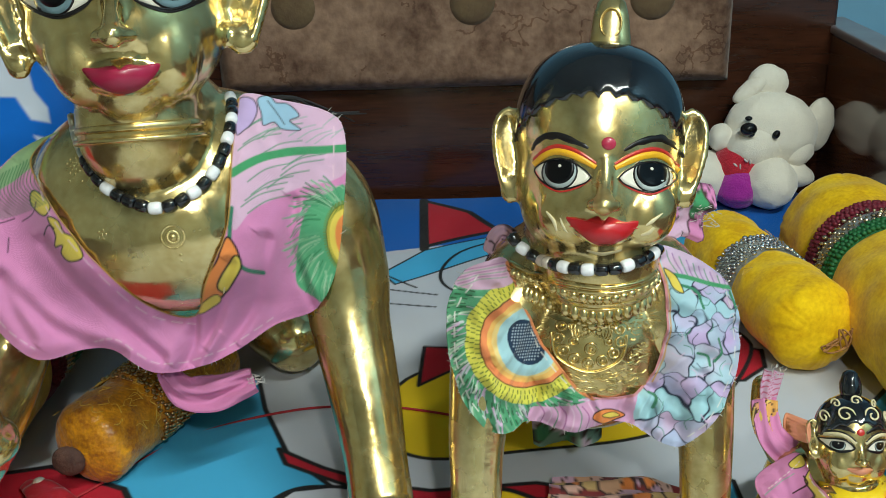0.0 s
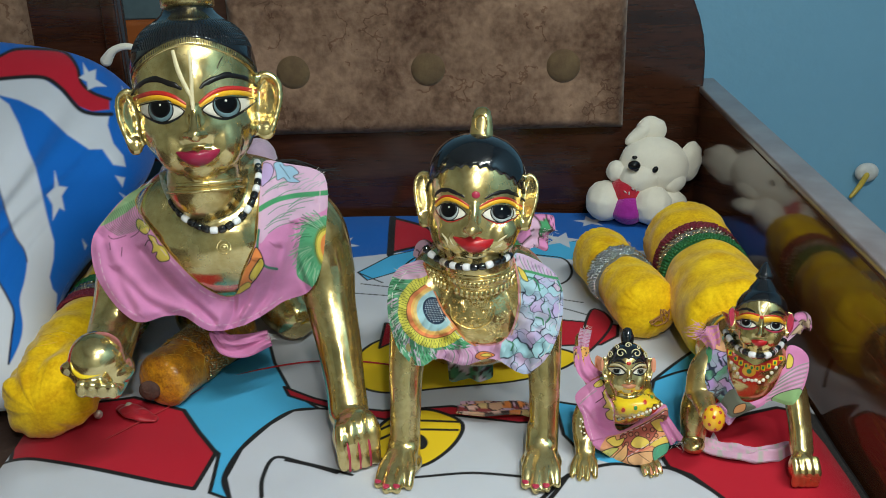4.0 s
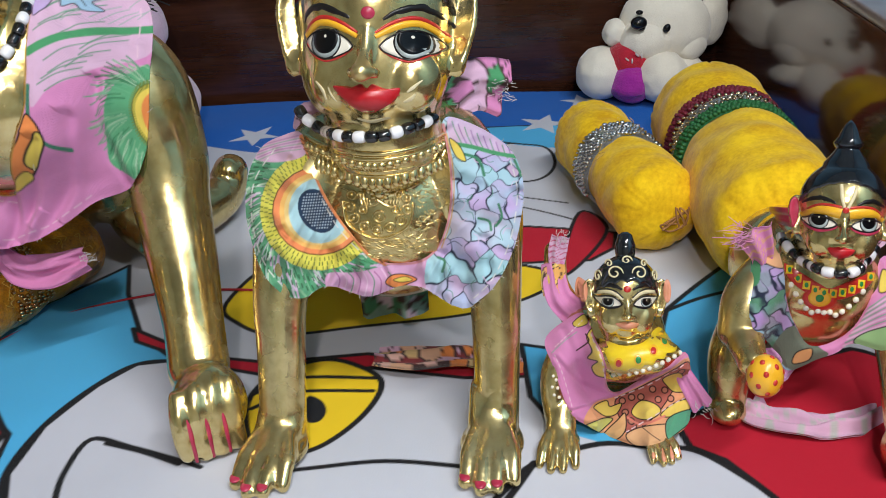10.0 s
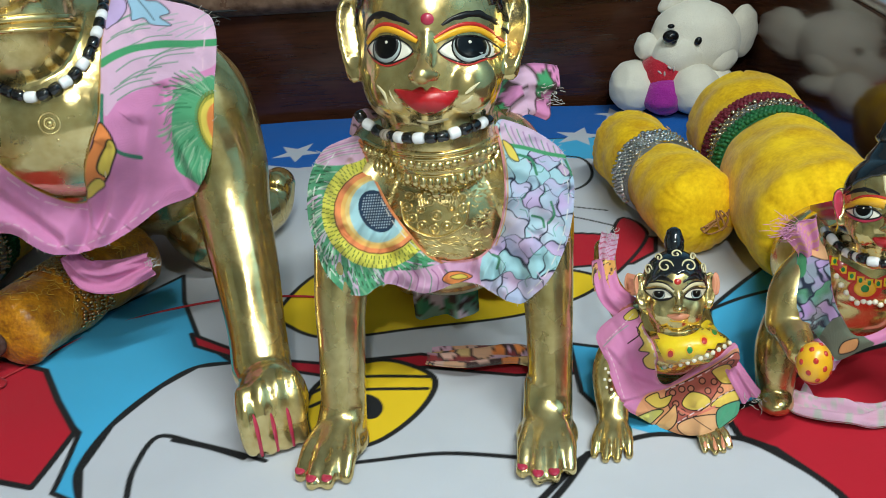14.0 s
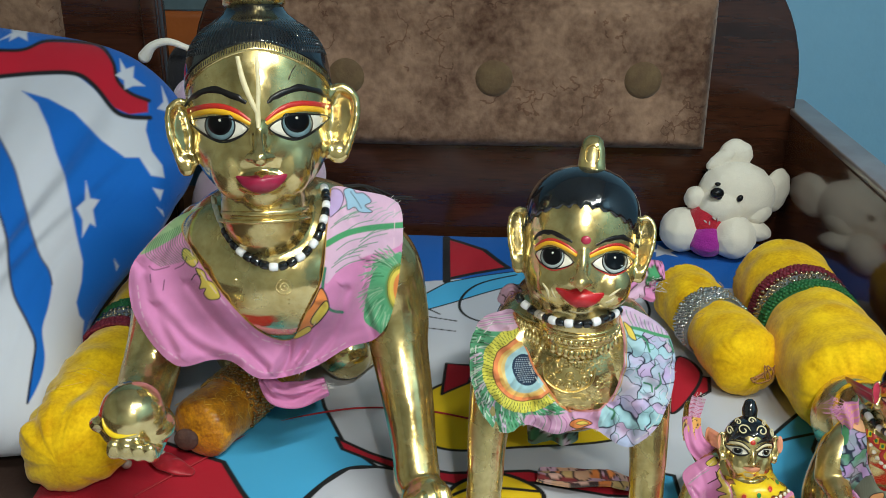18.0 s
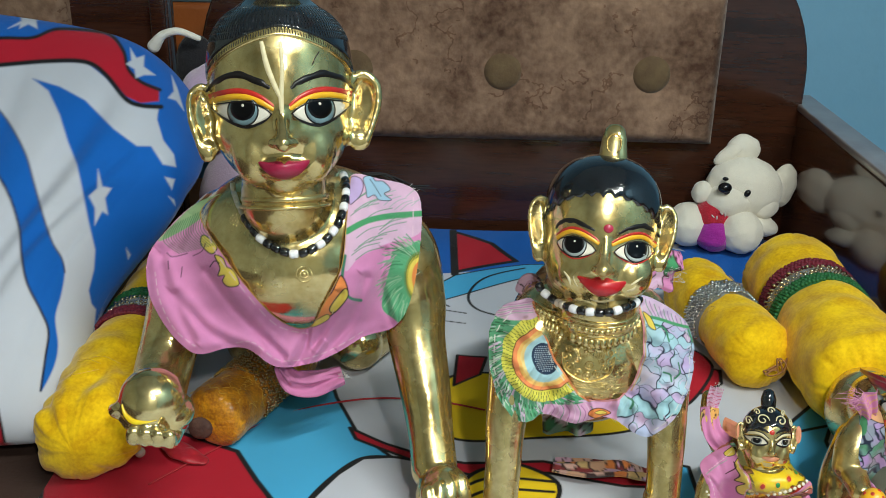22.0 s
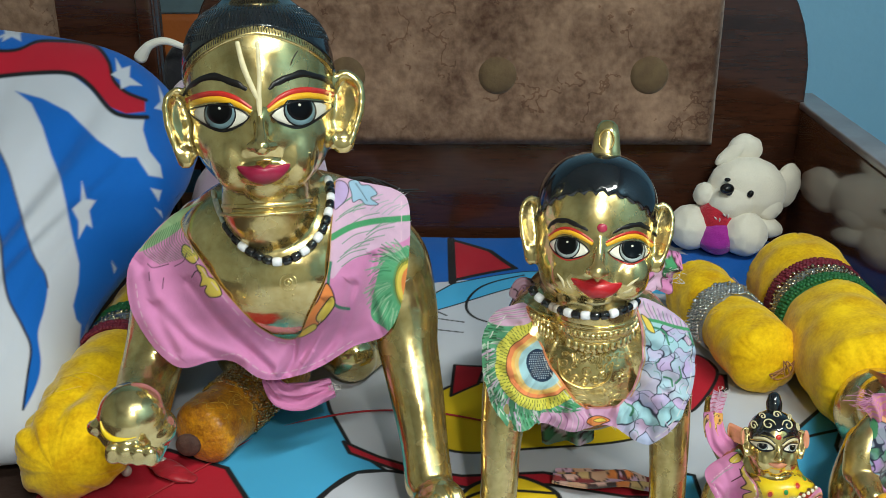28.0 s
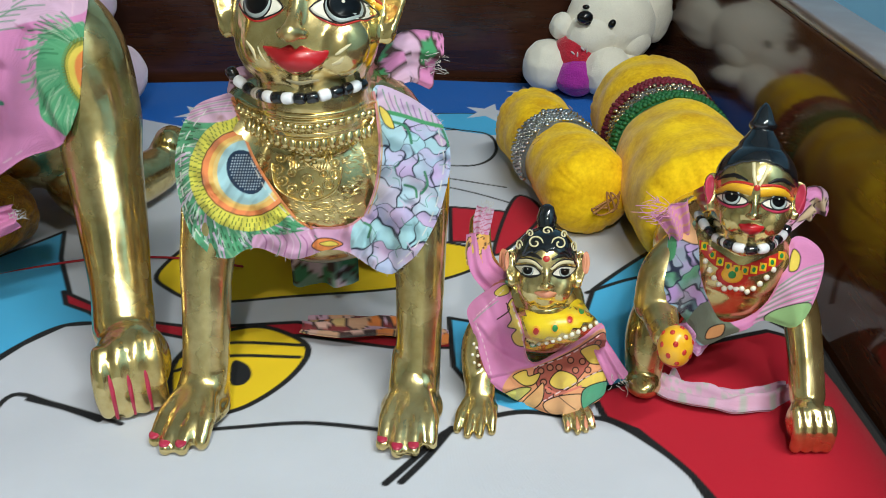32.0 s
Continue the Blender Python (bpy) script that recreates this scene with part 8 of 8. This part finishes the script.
tagged(Solid().tube([(-0.300, 0.600, 0.0016), (-0.252, 0.661, 0.0016), (-0.194, 0.731, 0.0016), (-0.110, 0.770, 0.0016), (-0.031, 0.772, 0.0016), (0.03, 0.755, 0.0016)], [0.0011] * 6, 8, per=14).object("red_thread", [THREAD_RED], base=(-0.12, 0.72, 0)), "red cotton thread lying across the bedsheet", "thread")
tuft = thing("wool_tassel", (-0.07, 0.70, 0.27), "loose black wool tassel behind the tall statue's neck", "tassel")
for i in range(22):
    s_ = Solid()
    r_ = random.Random(i)
    s_.tube([(-0.105 + r_.uniform(-.012, .012), 0.690, 0.292 + r_.uniform(-.006, .006)), (-0.080 + r_.uniform(-.01, .01), 0.695, 0.288 + r_.uniform(-.008, .008)), (-0.055 + r_.uniform(-.012, .03), 0.700 + r_.uniform(-.01, .01), 0.279 + r_.uniform(-.006, .006))], [0.0011, 0.0010, 0.0005], 6, per=4)
    s_.object("strand", [THREAD_BLACK], tuft)
red = Solid()
red.tube([(-0.300, 0.665, 0.003), (-0.285, 0.652, 0.005), (-0.272, 0.644, 0.005), (-0.258, 0.640, 0.003)], [0.008, 0.012, 0.012, 0.007], 16, flat=0.35)
red.v = [tuple(np.array(p) + np.array([0, 0, 0.004 * abs(noise.noise(Vector(p) * 70))])) for p in red.v]
tagged(red.object("red_cloth", [RED_CLOTH], base=(-0.28, 0.61, 0)), "crumpled red satin cloth beside the amber bolster", "cloth")
for p_ in ((-0.2915, 0.662, 0.0065), (-0.3230, 0.646, 0.0065)):
    tagged(Solid().ball(p_, 0.0055, None, 20).object("pearl_bead", [PEARL], base=(p_[0], p_[1], p_[2] - 0.0055)), "loose pearl bead on the red cloth", "bead", "pearl beads")

# ---- soft toys ----


def toy(name, lumps, at, label):
    root = thing(name, at, label, "soft toy", "soft toys")
    for pname, mt, pieces, lab in lumps:
        s = Solid()
        for c, r, rot in pieces:
            s.ball(c, r, rot, 28)
        if mt not in (NOSE_BLACK, THREAD):
            s.v = [tuple(np.array(p) * (1 + 0.0) + 0.0016 * np.array(noise.noise_vector(Vector(p) * 80))) for p in s.v]
        s.object(pname, [mt], root, lab)
    return root


R = lambda ax, deg: Matrix.Rotation(radians(deg), 3, ax)
toy("teddy_bear", [
    ("body", PLUSH_WHITE, [((0.417, 1.288, 0.052), (0.052, 0.036, 0.052), None)], ""),
    ("head", PLUSH_WHITE, [((0.439, 1.284, 0.092), (0.060, 0.043, 0.051), R("Y", 12)), ((0.412, 1.260, 0.080), (0.036, 0.027, 0.028), None), ((0.466, 1.272, 0.070), (0.026, 0.026, 0.024), None)], ""),
    ("ear", PLUSH_WHITE, [((0.434, 1.297, 0.152), (0.026, 0.013, 0.024), R("Y", 10)), ((0.412, 1.292, 0.146), (0.028, 0.011, 0.011), R("Y", -36))], "folded white plush ear"),
    ("ear", PLUSH_WHITE, [((0.501, 1.290, 0.096), (0.020, 0.014, 0.036), R("Y", 8))], ""),
    ("leg", PLUSH_WHITE, [((0.355, 1.268, 0.036), (0.033, 0.036, 0.035), None)], ""),
    ("leg", PLUSH_WHITE, [((0.431, 1.243, 0.035), (0.034, 0.038, 0.034), None)], ""),
    ("arm", PLUSH_WHITE, [((0.372, 1.272, 0.088), (0.016, 0.018, 0.018), None)], ""),
    ("arm", PLUSH_WHITE, [((0.466, 1.262, 0.040), (0.028, 0.022, 0.016), R("Y", 14))], ""),
    ("waistcoat", PLUSH_RED, [((0.392, 1.262, 0.052), (0.031, 0.028, 0.034), R("Y", 20))], "red fabric chest panel"),
    ("trousers", PLUSH_MAGENTA, [((0.392, 1.250, 0.028), (0.030, 0.032, 0.027), None)], "magenta plush trousers"),
    ("stitching", THREAD, [((0.384 + 0.006 * i, 1.2338 + 0.0012 * abs(i - 2), 0.062 - 0.005 * (i % 2) + 0.003 * i), (0.0036, 0.002, 0.0012), R("Y", 40 + 50 * (i % 2))) for i in range(5)], "white scribbled stitching"),
    ("nose", NOSE_BLACK, [((0.397, 1.237, 0.108), (0.0105, 0.008, 0.0085), None), ((0.400, 1.238, 0.104), (0.006, 0.007, 0.007), None)], "black plastic nose"),
    ("eye", NOSE_BLACK, [((0.433, 1.2405, 0.099), (0.0046, 0.004, 0.006), R("Y", 30))], "small dark eye"),
    ("eye", NOSE_BLACK, [((0.399, 1.2475, 0.119), (0.0046, 0.004, 0.003), None)], "small dark eye"),
], (0.418, 1.26, 0.0), "white plush teddy bear in a red and magenta suit")
puppy = toy("plush_puppy", [
    ("body", PLUSH_LILAC, [((-0.305, 1.20, 0.085), (0.090, 0.075, 0.095), None)], ""),
    ("head", PLUSH_LILAC, [((-0.350, 1.19, 0.235), (0.062, 0.055, 0.060), None)], ""),
    ("leg", PLUSH_LILAC, [((-0.200, 1.18, 0.048), (0.042, 0.060, 0.040), None)], ""),
    ("leg", PLUSH_LILAC, [((-0.225, 1.22, 0.135), (0.030, 0.030, 0.040), None)], ""),
    ("ear", PLUSH_BLACK, [((-0.385, 1.20, 0.285), (0.030, 0.018, 0.045), None)], "black plush ear"),
], (-0.30, 1.19, 0.0), "lilac plush toy with black ears propped against the headboard")
Solid().tube([(-0.435, 1.17, 0.318), (-0.420, 1.165, 0.334), (-0.398, 1.165, 0.340), (-0.372, 1.17, 0.330)], [0.009, 0.006, 0.005, 0.004], 12).object("edging", [PLUSH_WHITE], puppy, "white plush edging")

# ---- behind the bed ----
chair = thing("office_chair", (-0.46, 1.58, -0.62), "orange-brown chair with a slate blue back opening", "chair")
fr = Solid()
fr.tube([(-0.60, 1.58, 0.10), (-0.60, 1.58, 0.36), (-0.57, 1.58, 0.445), (-0.48, 1.58, 0.465), (-0.415, 1.58, 0.43), (-0.405, 1.58, 0.34), (-0.44, 1.58, 0.20), (-0.46, 1.58, 0.08)], [0.030, 0.030, 0.030, 0.030, 0.030, 0.030, 0.035, 0.035], 16, flat=0.7)
fr.object("back_frame", [CHAIR_ORANGE], chair)
part("back_panel", bevelled((-0.60, 1.575, 0.03), (-0.425, 1.60, 0.315), 0.012, 3), CHAIR_ORANGE, chair)
# added pane, coloured as the dark grey-blue wall seen through the opening
part("back_opening", bevelled((-0.585, 1.583, 0.316), (-0.42, 1.592, 0.44), 0.003), CHAIR_PANE, chair, "slate blue pane standing in for the wall behind the opening")
part("seat", bevelled((-0.70, 1.41, -0.14), (-0.32, 1.74, -0.06), 0.03, 4), CHAIR_ORANGE, chair)
for dx, dy in ((-0.17, -0.14), (0.17, -0.14), (-0.17, 0.14), (0.17, 0.14)):
    part("leg", bevelled((-0.51 + dx - 0.015, 1.575 + dy - 0.015, -0.62), (-0.51 + dx + 0.015, 1.575 + dy + 0.015, -0.141), 0.004), WOOD, chair)
hook = thing("wall_hook", (1.0, 1.76, -0.10), "white wall hook with a yellow stick on the blue wall", "wall hook")
Solid().ball((1.010, 1.766, -0.088), (0.026, 0.014, 0.022), None, 18).object("base", [WHITE_PLASTIC], hook)
Solid().tube([(1.005, 1.752, -0.090), (0.985, 1.735, -0.110), (0.965, 1.725, -0.130)], [0.006, 0.006, 0.004], 12).object("stick", [YELLOW_PLASTIC], hook, "thin yellow stick")

# ---- the lamps that light the room ----
lamp = thing("tube_light", (0.70, -0.50, 1.99), "white fluorescent tube light hung below the ceiling", "lamp")
part("batten", bevelled((0.09, -0.525, 1.985), (1.31, -0.475, 2.03), 0.006), WHITE_PLASTIC, lamp)
Solid().tube([(0.13, -0.50, 1.965), (1.27, -0.50, 1.965)], [0.013, 0.013], 16, smooth=False).object("tube", [glowing("tube_glow", (1.0, 0.98, 0.94), 9.0)], lamp)
for x_ in (0.25, 1.15):
    part("hanger", bevelled((x_ - 0.006, -0.506, 2.031), (x_ + 0.006, -0.494, 2.349), 0.002), WHITE_PLASTIC, lamp)
